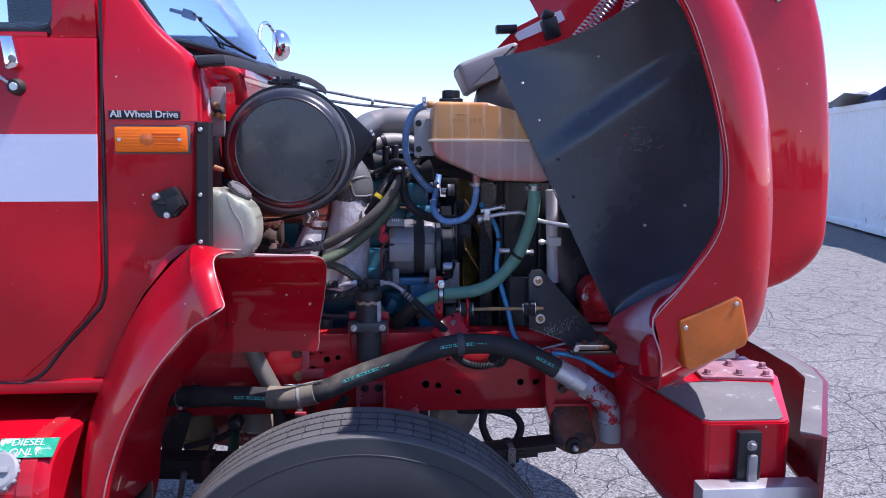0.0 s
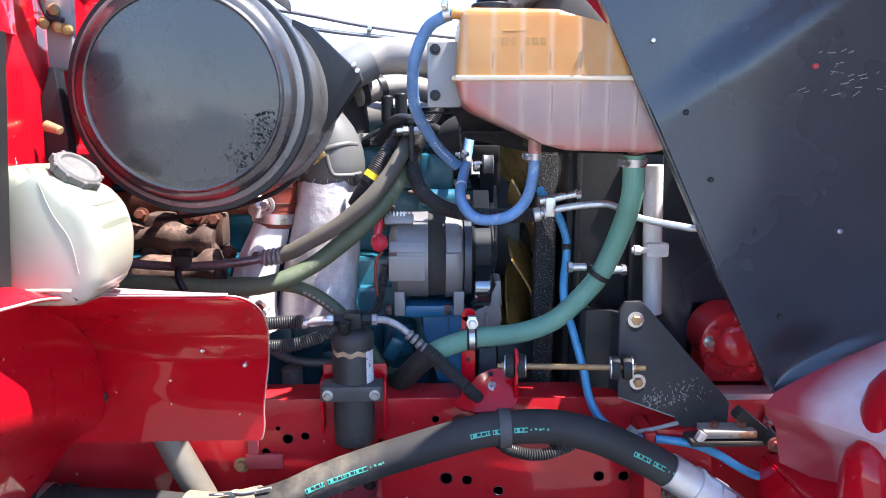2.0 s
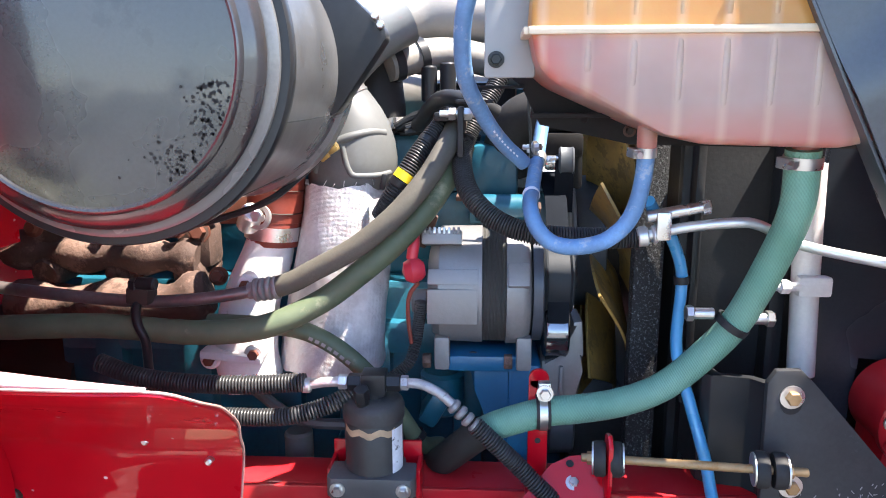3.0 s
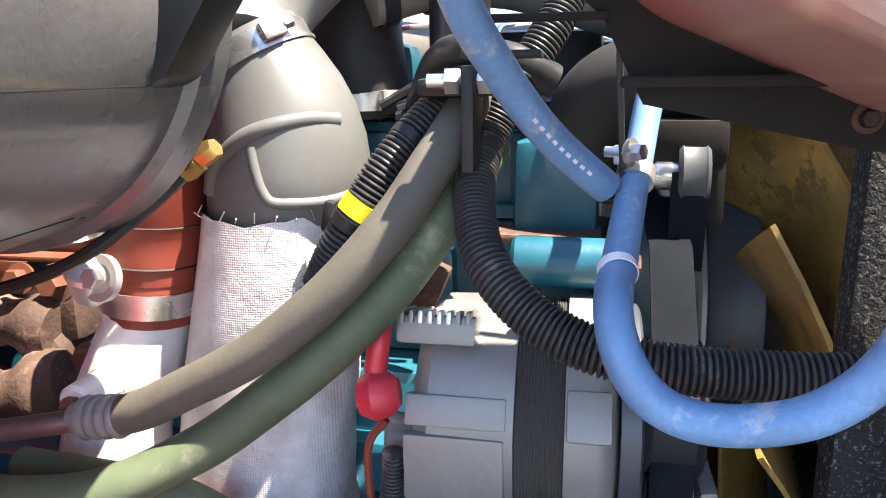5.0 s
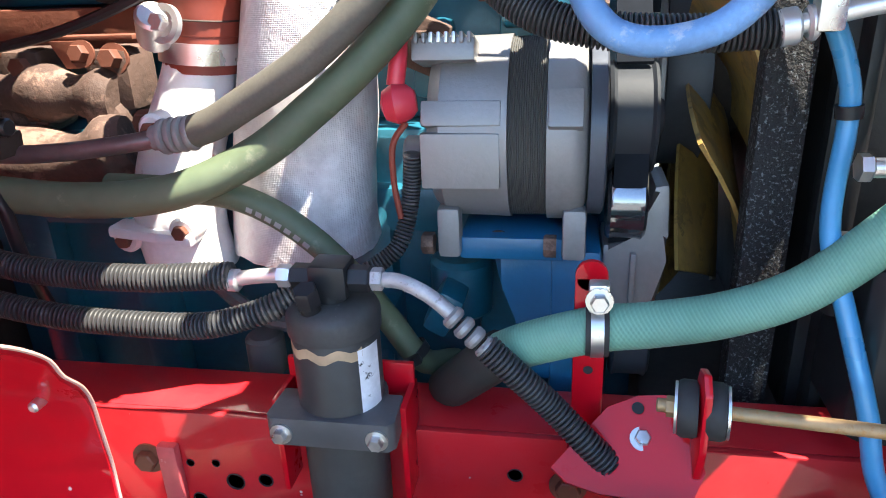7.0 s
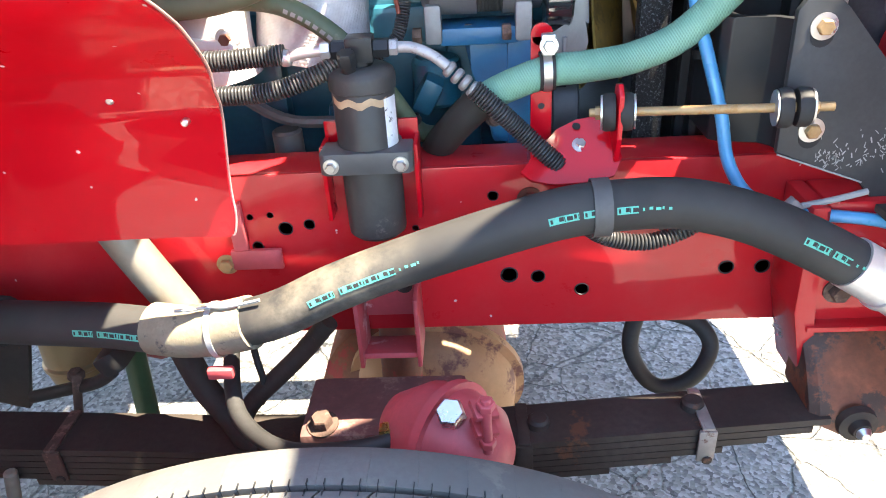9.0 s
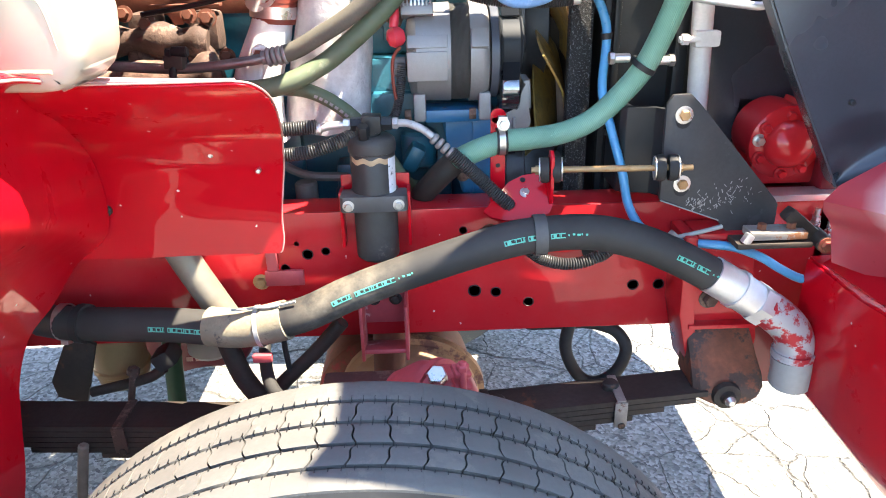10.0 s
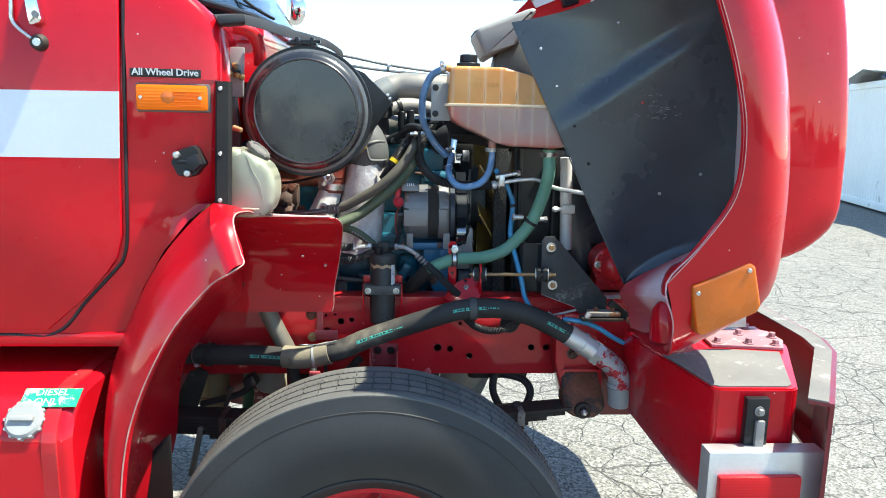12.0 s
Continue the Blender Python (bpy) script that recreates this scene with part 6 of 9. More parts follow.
for x, z in ((-0.082, 1.712), (-0.076, 1.702)):
    bm = B()
    cyl(bm, (x, 2.084, z), (x, 2.075, z + 0.002), 0.0045, None, 10, 0.001)
    part("bolt", bm, STEEL, plate)
bm = B()
hexa(bm, (-0.163, 2.166, 1.553), (-0.75, -0.1, -0.6), 0.0085, 0.013)
hexa(bm, (-0.161, 2.167, 1.555), (0.75, -0.1, 0.45), 0.0075, 0.014)
cyl(bm, (-0.163, 2.167, 1.562), (-0.172, 2.164, 1.578), 0.005, None, 10, 0.001)
part("fitting", bm, BRASS, cleaner, "brass hose fitting")
line = thing("restriction_line", (-0.25, 2.14, 1.5), "thin black nylon line running from a brass fitting", "hose")
bm = B()
tube(bm, [(-0.168, 2.165, 1.548), (-0.192, 2.155, 1.526), (-0.23, 2.13, 1.495), (-0.29, 2.13, 1.472), (-0.36, 2.14, 1.455), (-0.46, 2.15, 1.44)], 0.0045, 8, 8)
part("line", bm, BLACK, line)

# red bits behind the cowl edge
latch = thing("hood_latch_wiring", (-0.42, 1.75, 1.75), "yellow connectors and clips on a grey harness by the cowl", "wiring")
bm = B()
prism(bm, [(-0.480, 1.82), (-0.444, 1.82), (-0.450, 1.695), (-0.486, 1.685)], 1.872, 1.885, bevel=0.003)
part("clip_rail", bm, GREY_DUCT, latch, "grey painted rail")
bm = B()
prism(bm, [(-0.472, 1.695), (-0.462, 1.695), (-0.455, 1.60), (-0.455, 1.53), (-0.495, 1.53), (-0.493, 1.60), (-0.484, 1.655)], 1.845, 1.868, bevel=0.003)
part("holder", bm, BLACK, latch)
for x, z in ((-0.484, 1.757), (-0.466, 1.752), (-0.470, 1.774), (-0.455, 1.748)):
    bm = B()
    spin(bm, [(0, 0), (0, 0.007), (0.012, 0.0085), (0.02, 0.006), (0.022, 0)], (x, 1.872, z), (0.5, -1, -0.3), 12)
    part("connector", bm, FAN, latch, "yellowed connector")
bm = B()
tube(bm, [(-0.484, 1.865, 1.80), (-0.478, 1.86, 1.775), (-0.470, 1.858, 1.76), (-0.452, 1.862, 1.757)], 0.0035, 8, 5)
part("wire", bm, BLACK, latch)
bm = B()
cyl(bm, (-0.462, 1.805, 1.617), (-0.438, 1.797, 1.610), 0.0075, 0.006, 12, 0.002)
part("connector", bm, GOLD, latch, "tan connector")
bm = B()
tube(bm, [(-0.475, 1.91, 1.872), (-0.445, 1.91, 1.868), (-0.424, 1.92, 1.850), (-0.416, 1.93, 1.815), (-0.418, 1.94, 1.78)], 0.017, 16, 6)
part("red_elbow", bm, RED_DUSTY, latch, "red painted pipe stub")

# ---- washer reservoir ----
washer = thing("washer_reservoir", (-0.40, 1.76, 1.40), "milky white plastic washer bottle with a dusty black cap", "reservoir")
bm = B()
ol = [(-0.475, 1.408), (-0.375, 1.406), (-0.355, 1.414), (-0.338, 1.440), (-0.333, 1.484), (-0.341, 1.520), (-0.360, 1.543), (-0.402, 1.562), (-0.420, 1.572), (-0.475, 1.570)]
prism(bm, ol, 1.655, 1.762, bevel=0.022, seg=5)
bottle = part("bottle", bm, MILK, washer)
bm = B()
tube(bm, [(-0.44, 1.654, 1.429), (-0.40, 1.6535, 1.430), (-0.372, 1.654, 1.429)], 0.0022, 8, 4)
tube(bm, [(-0.398, 1.655, 1.556), (-0.385, 1.654, 1.52), (-0.368, 1.654, 1.49), (-0.362, 1.655, 1.45)], 0.0008, 8, 5)
part("moulded_line", bm, MILK, bottle)
bm = B()
CAP_UP = V(0.64, -0.14, 0.76).normalized()
spin(bm, [(-0.012, 0), (-0.012, 0.020), (0.0, 0.020), (0.001, 0.0275), (0.004, 0.029), (0.013, 0.029), (0.016, 0.026), (0.016, 0.022), (0.013, 0.020), (0.013, 0)], (-0.386, 1.712, 1.558), CAP_UP, 28)
DUSTY_CAP = surface("dusty_cap", (0.115, 0.108, 0.10), 0.75, 0, 0.5, 20, 200, 0.4)
cap = part("cap", bm, DUSTY_CAP, washer, "dusty black screw cap")
for i in range(9):
    a = i * 2 * math.pi / 9
    side_x = CAP_UP.orthogonal().normalized()
    rim_at = V(-0.386, 1.712, 1.558) + (side_x * math.cos(a) + CAP_UP.cross(side_x) * math.sin(a)) * 0.0285
    part("grip", cyl(B(), rim_at + CAP_UP * 0.003, rim_at + CAP_UP * 0.014, 0.0035, None, 8, 0.001), DUSTY_CAP, cap)

# ---- coolant tank ----
tank = thing("coolant_tank", (0.25, 2.02, 1.573), "amber-stained plastic coolant tank part filled with pink coolant", "coolant tank")
ol = [(0.088, 1.690), (0.094, 1.785), (0.105, 1.793), (0.246, 1.791), (0.285, 1.778), (0.345, 1.748), (0.45, 1.735), (0.455, 1.60), (0.44, 1.578), (0.40, 1.570), (0.262, 1.574), (0.225, 1.585), (0.115, 1.634), (0.096, 1.652)]
bm = B()
prism(bm, ol, 1.975, 2.19, bevel=0.013, seg=4)
ribs = []
for k in range(6):
    x = 0.145 + 0.045 * k
    z0 = 1.625 - 0.35 * (x - 0.13) if x < 0.26 else 1.582
    ribs.append([(x, 1.990, z0 + 0.012), (x, 1.9835, z0 + 0.026), (x, 1.9825, 1.66), (x, 1.9835, 1.682)])
    ribs.append([(x, 1.9835, 1.692), (x, 1.9828, 1.72), (x, 1.985, 1.735)])
body = part("body", bm, TANK, tank)
for rib_line in ribs:
    part("rib", tube(B(), rib_line, 0.0085, 12, 5), TANK, body)
bm = B()
box(bm, (0.271, 1.976, 1.6865), (0.370, 0.010, 0.008), None, 0.002)
box(bm, (0.086, 2.055, 1.6865), (0.010, 0.155, 0.008), None, 0.002)
part("seam", bm, surface("pale_seam", (0.72, 0.58, 0.40), 0.4), body, "pale moulded seam")
bm = B()
for k, w in enumerate((0.010, 0.009, 0.006)):
    box(bm, (0.150 + 0.013 * k, 1.9745, 1.742), (w, 0.002, 0.012))
for k, w in enumerate((0.007, 0.010, 0.009)):
    box(bm, (0.198 + 0.012 * k, 1.9745, 1.742), (w, 0.002, 0.012))
box(bm, (0.177, 1.9745, 1.758), (0.036, 0.002, 0.002))
part("moulded_marks", bm, TANK, body)
bm = B()
cyl(bm, (0.146, 2.02, 1.79), (0.146, 2.02, 1.803), 0.034, None, 26, 0.002)
cyl(bm, (0.146, 2.02, 1.803), (0.146, 2.02, 1.826), 0.026, 0.025, 12, 0.003)
part("cap", bm, BLACK, tank, "black filler cap")
bm = B()
box(bm, (0.07, 2.04, 1.695), (0.055, 0.006, 0.105), None, 0.003)
side = part("mounting_plate", bm, GREY_DUCT, tank, "grey mounting plate")
for z in (1.735, 1.662):
    bm = B()
    bolt(bm, (0.055, 2.036, z), (0, -1, 0), 0.006, 0.006)
    part("bolt", bm, BLACK, side)
bm = B()
holed_plate(bm, [(0.076, 1.646), (0.090, 1.634), (0.099, 1.615), (0.113, 1.588), (0.227, 1.5635), (0.60, 1.556), (0.60, 1.62), (0.27, 1.62), (0.12, 1.656)], [((0.168, 1.595), 0.0050)], 2.150, 2.155)
box(bm, (0.30, 2.137, 1.6), (0.40, 0.022, 0.006), None, 0.002)
box(bm, (0.055, 2.150, 1.6345), (0.075, 0.012, 0.004), None, 0.001)
tray = part("tray", bm, TRAY_BLACK, tank, "black steel tray")
bm = B()
spin(bm, [(0, 0), (0, 0.0080), (0.0015, 0.0080), (0.002, 0.005)], (0.2245, 2.150, 1.5805), (0, -1, 0), 20)
washer_part = part("washer", bm, RUST, tray, "rusty washer")
bm = B()
hexa(bm, (0.2245, 2.149, 1.5805), (0, -1, 0), 0.0048, 0.005)
part("bolt", bm, DARK_IRON, washer_part)
for x, z, r in ((0.393, 1.552, 0.014), (0.222, 1.572, 0.011)):
    bm = B()
    cyl(bm, (x, 2.04, z + 0.03), (x, 2.04, z - 0.01), r, None, 16, 0.002)
    part("nipple", bm, TANK, tank)
bm = B()
cyl(bm, (0.098, 2.0, 1.785), (0.080, 2.0, 1.787), 0.009, None, 14, 0.002)
part("nipple", bm, TANK, tank)

# ---- hoses of the engine bay ----
def hose_thing(name, pts, r, mat, label, n=14, ripple=None, category="hose", per=8):
    ob = thing(name, pts[len(pts) // 2], label, category)
    part("hose" if category == "hose" else "conduit", tube(B(), pts, r, n, per, ripple), mat, ob)
    return ob


def clamp_on(parent, at, axis, r, screw, width=0.011, mat=STEEL):
    part("clamp", ring_clamp(B(), at, axis, r, width, 0.0014, screw), mat, parent, "worm-drive steel clamp")


BLUE1 = [(0.080, 2.0, 1.787), (0.043, 2.03, 1.767), (0.020, 2.055, 1.712), (0.020, 2.09, 1.648), (0.040, 2.13, 1.603), (0.065, 2.165, 1.567), (0.097, 2.19, 1.536)]
blue_a = hose_thing("coolant_hose", BLUE1, 0.0102, BLUE_HOSE, "blue silicone coolant hose arching from the tank top")
clamp_on(blue_a, (0.074, 2.004, 1.786), (1, -0.2, 0.2), 0.0108, (0.2, -0.6, 1))
for k in range(9):
    bm = B()
    mark(bm, BLUE1, 0.0102, 0.74 + 0.022 * k, 0.752 + 0.022 * k, 6, 6)
    part("printed_mark", bm, WHITE, blue_a, "white print")
BLUE2 = [(0.140, 2.29, 1.63), (0.1265, 2.262, 1.590), (0.1170, 2.225, 1.545), (0.1050, 2.140, 1.511), (0.0985, 2.078, 1.494), (0.106, 2.058, 1.472), (0.124, 2.053, 1.456), (0.152, 2.052, 1.452), (0.186, 2.052, 1.461), (0.211, 2.05, 1.488), (0.221, 2.045, 1.53), (0.222, 2.04, 1.568)]
blue_b = hose_thing("coolant_hose", BLUE2, 0.0097, BLUE_HOSE, "blue silicone coolant hose hanging in a U under the tank")
clamp_on(blue_b, (0.222, 2.041, 1.562), (0, -0.1, 1), 0.0103, (-1, -0.3, 0))
bm = B()
ring_clamp(bm, (0.1155, 2.215, 1.540), (-0.15, -0.75, -0.6), 0.0103, 0.012, 0.002)
box(bm, (0.109, 2.212, 1.554), (0.016, 0.010, 0.012), None, 0.002)
bolt(bm, (0.111, 2.207, 1.556), (0.8, -0.6, 0.1), 0.006, 0.008)
cyl(bm, (0.096, 2.212, 1.556), (0.118, 2.204, 1.556), 0.0035, None, 10)
part("p_clamp", bm, STEEL, blue_b, "steel P-clamp")
bm = B()
ring_clamp(bm, (0.1015, 2.112, 1.5045), (0.08, -0.9, -0.35), 0.0100, 0.006, 0.0006)
part("band", bm, WHITE, blue_b, "pale band")
CORR = [(0.080, 2.30, 1.69), (0.060, 2.27, 1.64), (0.036, 2.25, 1.60), (0.017, 2.235, 1.562), (0.014, 2.195, 1.529), (0.028, 2.15, 1.496), (0.065, 2.125, 1.467), (0.116, 2.112, 1.454), (0.179, 2.115, 1.450), (0.236, 2.115, 1.452)]
hose_thing("corrugated_conduit", CORR, 0.0122, CORRUGATED, "black corrugated conduit curving over the alternator", 18, (0.0037, 0.0017), "conduit")
corr_b = hose_thing("corrugated_conduit", [(0.0, 2.26, 1.60), (-0.020, 2.235, 1.580), (-0.046, 2.21, 1.547), (-0.066, 2.20, 1.516), (-0.084, 2.20, 1.487), (-0.10, 2.21, 1.46)], 0.0125, CORRUGATED, "black corrugated conduit with a yellow tape band", 18, (0.0038, 0.0017), "conduit")
bm = B()
tube(bm, [(-0.0615, 2.201, 1.522), (-0.0685, 2.199, 1.512)], 0.0148, 16, 3)
part("tape", bm, YELLOW, corr_b, "yellow tape band")
bm = B()
tube(bm, [(-0.0685, 2.199, 1.512), (-0.073, 2.199, 1.505)], 0.0152, 16, 3)
part("tie", bm, BLACK, corr_b)
part("tie", tube(B(), [(-0.032, 2.222, 1.565), (-0.036, 2.219, 1.560)], 0.0148, 16, 3), BLACK, corr_b)
GREY = [(0.006, 2.24, 1.59), (0.0, 2.215, 1.573), (-0.012, 2.185, 1.549), (-0.033, 2.165, 1.516), (-0.072, 2.152, 1.472), (-0.115, 2.15, 1.436), (-0.150, 2.152, 1.414), (-0.183, 2.155, 1.396), (-0.212, 2.157, 1.380), (-0.236, 2.158, 1.371)]
grey = hose_thing("refrigerant_hose", GREY, 0.0148, GREY_HOSE, "dusty grey rubber hose crossing in front of the engine", 18)
bm = B()
for k in range(4):
    c = V(-0.238 - 0.0088 * k, 2.158, 1.370 - 0.0012 * k)
    spin(bm, [(-0.0044, 0.0125), (-0.0025, 0.0158), (0.0, 0.0165), (0.0025, 0.0158), (0.0044, 0.0125)], c, (-1, 0, -0.15), 20)
cyl(bm, (-0.233, 2.158, 1.371), (-0.276, 2.158, 1.365), 0.0115, None, 16)
part("crimp", bm, ALU, grey, "crimped aluminium ferrule")
bm = B()
tube(bm, [(-0.268, 2.158, 1.366), (-0.290, 2.150, 1.363), (-0.342, 2.138, 1.358), (-0.40, 2.135, 1.355), (-0.46, 2.132, 1.358), (-0.56, 2.13, 1.368), (-0.66, 2.13, 1.38)], 0.0085, 12, 7)
part("metal_line", bm, surface("smeared_steel_line", (0.16, 0.13, 0.125), 0.4, 0.5, 0.4, 12, 120, 0.2, 0.0006, 0, (0.30, 0.05, 0.05), 0.60, 14), grey, "steel line with red overspray")
bm = B()
box(bm, (-0.410, 2.125, 1.368), (0.030, 0.030, 0.022), Euler((0, 0.1, 0)).to_matrix(), 0.003)
part("joint_block", bm, DARK_IRON, grey)
bm = B()
cyl(bm, (-0.412, 2.118, 1.385), (-0.385, 2.116, 1.384), 0.0085, None, 14, 0.002)
hexa(bm, (-0.415, 2.118, 1.378), (0.1, -0.1, 1), 0.009, 0.012)
part("service_cap", bm, BLACK, grey, "black service port cap")
bm = B()
tube(bm, [(-0.410, 2.118, 1.362), (-0.412, 2.108, 1.350), (-0.406, 2.10, 1.332), (-0.398, 2.10, 1.31), (-0.402, 2.11, 1.26), (-0.41, 2.14, 1.18)], 0.0062, 10, 7)
part("branch_hose", bm, BLACK, grey)
OLIVE_PTS = [(0.014, 2.26, 1.555), (0.004, 2.235, 1.535), (-0.0095, 2.205, 1.512), (-0.0378, 2.186, 1.471), (-0.0778, 2.172, 1.4285), (-0.1241, 2.163, 1.3895), (-0.180, 2.152, 1.350), (-0.25, 2.13, 1.323), (-0.34, 2.12, 1.317), (-0.46, 2.11, 1.328), (-0.60, 2.09, 1.33), (-0.75, 2.08, 1.33)]
olive = hose_thing("heater_hose", OLIVE_PTS, 0.0165, OLIVE, "faded olive-green rubber heater hose crossing the engine", 18)
OLIVE2 = [(-0.34, 2.17, 1.315), (-0.27, 2.165, 1.314), (-0.215, 2.165, 1.309), (-0.175, 2.167, 1.292), (-0.138, 2.17, 1.263), (-0.103, 2.172, 1.224), (-0.075, 2.18, 1.178), (-0.045, 2.19, 1.128), (-0.02, 2.24, 1.10)]
olive_b = hose_thing("heater_hose", OLIVE2, 0.0128, OLIVE, "dark olive-green rubber hose dropping behind the drier", 16)
for k in range(7):
    bm = B()
    mark(bm, OLIVE2, 0.0128, 0.31 + 0.028 * k, 0.328 + 0.028 * k, -10, 12)
    part("printed_mark", bm, GREY_DUCT, olive_b, "pale print")
clamp_on(olive_b, (-0.052, 2.187, 1.140), (0.5, 0.1, -0.85), 0.0134, (0, -1, 0), 0.010, BLACK)
BRAIDED = [(0.389, 2.035, 1.566), (0.392, 2.045, 1.50), (0.386, 2.075, 1.437), (0.362, 2.105, 1.352), (0.330, 2.12, 1.300), (0.281, 2.125, 1.252), (0.225, 2.118, 1.231), (0.165, 2.10, 1.228), (0.121, 2.09, 1.227), (0.065, 2.10, 1.204), (0.030, 2.115, 1.178)]
braided = hose_thing("braided_coolant_hose", BRAIDED, 0.0188, BRAID, "sea-green braided coolant hose with steel clamps", 20)
clamp_on(braided, (0.390, 2.037, 1.552), (0, -0.1, 1), 0.0195, (-1, -0.4, 0), 0.013)
bm = B()
tube(bm, [(0.045, 2.108, 1.191), (0.02, 2.12, 1.165), (-0.01, 2.16, 1.12), (-0.03, 2.23, 1.07)], 0.0212, 18, 6)
part("boot", bm, RUBBER, braided, "black rubber sleeve")
bm = B()
ring_clamp(bm, (0.355, 2.108, 1.343), (0.5, -0.2, 0.85), 0.0195, 0.009, 0.003)
tie_part = part("cushion_clamp", bm, BLACK, braided)
for s, x in ((1, 0.385), (-1, 0.318)):
    bm = B()
    cyl(bm, (x - 0.012, 2.11, 1.353 - 0.003 * s), (x + 0.014, 2.11, 1.353 - 0.003 * s), 0.0075, None, 12, 0.001)
    hexa(bm, (x + (0.012 if s > 0 else -0.02), 2.11, 1.353 - 0.003 * s), (1, 0, 0), 0.0105, 0.009)
    part("bolt", bm, STEEL, tie_part)
bm = B()
ring_clamp(bm, (0.121, 2.09, 1.228), (1, 0, 0.02), 0.0195, 0.018, 0.003)
p_clamp = part("strap_clamp", bm, RUBBER, braided)
bm = B()
ring_clamp(bm, (0.121, 2.09, 1.228), (1, 0, 0.02), 0.0225, 0.010, 0.0012)
box(bm, (0.121, 2.078, 1.262), (0.016, 0.014, 0.024), None, 0.003)
bolt(bm, (0.121, 2.070, 1.262), (0, -1, 0.1), 0.007, 0.008)
part("steel_strap", bm, STEEL, p_clamp)
redstrap = thing("hose_bracket", (0.118, 2.10, 1.1), "bright red flat steel bracket holding the green hose", "bracket")
bm = B()
box(bm, (0.116, 2.103, 1.185), (0.026, 0.005, 0.165), None, 0.002)
spin(bm, [(-0.0025, 0), (-0.0025, 0.013), (0.0025, 0.013), (0.0025, 0)], (0.116, 2.103, 1.268), (0, 1, 0), 20)
part("strip", bm, RED, redstrap)
bm = B()
spin(bm, [(-0.0005, 0.004), (-0.0005, 0)], (0.116, 2.0995, 1.183), (0, 1, 0), 12)
part("hole", bm, CORE, redstrap)

LINE = [(0.245, 2.115, 1.497), (0.262, 2.14, 1.475), (0.285, 2.16, 1.447), (0.303, 2.165, 1.405), (0.306, 2.165, 1.369), (0.298, 2.14, 1.297), (0.312, 2.11, 1.232), (0.328, 2.085, 1.168), (0.340, 2.075, 1.113), (0.362, 2.06, 1.075), (0.40, 2.045, 1.053)]
blue_line = hose_thing("blue_air_line", LINE, 0.0078, BLUE_LINE, "bright blue nylon air line with black ties", 12)
for c in ((0.3055, 2.165, 1.385), (0.319, 2.16, 1.222)):
    bm = B()
    ring_clamp(bm, c, (0.1, 0, -1), 0.0082, 0.010, 0.002)
    part("tie", bm, BLACK, blue_line)
blue_line2 = hose_thing("blue_air_line", [(0.40, 2.045, 1.052), (0.45, 2.03, 1.055), (0.51, 2.02, 1.050), (0.56, 2.02, 1.03), (0.60, 2.02, 1.005), (0.64, 2.02, 0.985), (0.68, 2.03, 0.98)], 0.0078, BLUE_LINE, "bright blue nylon air line along the rail", 12)
bm = B()
tube(bm, [(0.41, 2.04, 1.062), (0.45, 2.03, 1.075), (0.49, 2.03, 1.085)], 0.004, 8, 5)
box(bm, (0.41, 2.035, 1.068), (0.016, 0.014, 0.014), Euler((0, 0.7, 0)).to_matrix(), 0.002)
part("clip", bm, GREY_DUCT, blue_line2)

# ---- receiver drier ----
DX, DY = -0.097, 2.088
drier = thing("receiver_drier", (DX, DY, 1.03), "black receiver drier canister with torn label, bolted to the rail", "receiver drier")
bm = B()
spin(bm, [(0, 0), (0, 0.030), (0.006, 0.037), (0.010, 0.0375), (0.189, 0.0378), (0.191, 0.0365), (0.193, 0.0365), (0.1945, 0.0400), (0.209, 0.0402), (0.215, 0.038), (0.219, 0.032), (0.221, 0.022), (0.221, 0)], (DX, DY, 1.026), (0, 0, 1), 36)
can = part("canister", bm, surface("dusty_black_can", (0.050, 0.049, 0.047), 0.5, 0, 0.35, 9, 200, 0.2, 0.0006, 0, (0.13, 0.12, 0.105), 0.60, 16), drier)
bm = B()
a0 = [radians(v) for v in range(-150, -30, 8)]
sheet(bm, [[V(DX + 0.0381 * math.cos(a), DY + 0.0381 * math.sin(a), z + 0.0025 * math.sin(9 * a)) for a in a0] for z in (1.205, 1.214)])
part("torn_label", bm, surface("torn_paper", (0.42, 0.30, 0.18), 0.8, 0, 0.4, 60), can, "torn brown label strip")
bm = B()
a1 = [radians(v) for v in range(-45, -5, 6)]
sheet(bm, [[V(DX + 0.0381 * math.cos(a), DY + 0.0381 * math.sin(a), z) for a in a1] for z in (1.14, 1.17, 1.212)])
part("label", bm, surface("peeling_label", (0.66, 0.67, 0.70), 0.6, 0, 0.2, 40, 200, 0.3, 0.001, 0, (0.05, 0.05, 0.05), 0.58, 60), can, "peeling white label")
bm = B()
box(bm, (DX + 0.002, DY, 1.2655), (0.032, 0.030, 0.029), None, 0.003)
cyl(bm, (DX, DY, 1.236), (DX, DY, 1.255), 0.015, None, 18, 0.002)
for s in (-1, 1):
    cyl(bm, (DX + 0.002 + 0.015 * s, DY, 1.265), (DX + 0.002 + 0.034 * s, DY, 1.265), 0.0115, None, 6, 0.0015)
head = part("head", bm, BLACK, drier)
bm = B()
cyl(bm, (DX - 0.010, DY - 0.022, 1.242), (DX - 0.010, DY - 0.030, 1.262), 0.0088, None, 12, 0.002)
hexa(bm, (DX - 0.010, DY - 0.027, 1.254), (0, -0.35, 1), 0.0108, 0.016)
part("valve", bm, BLACK, drier)
bm = B()
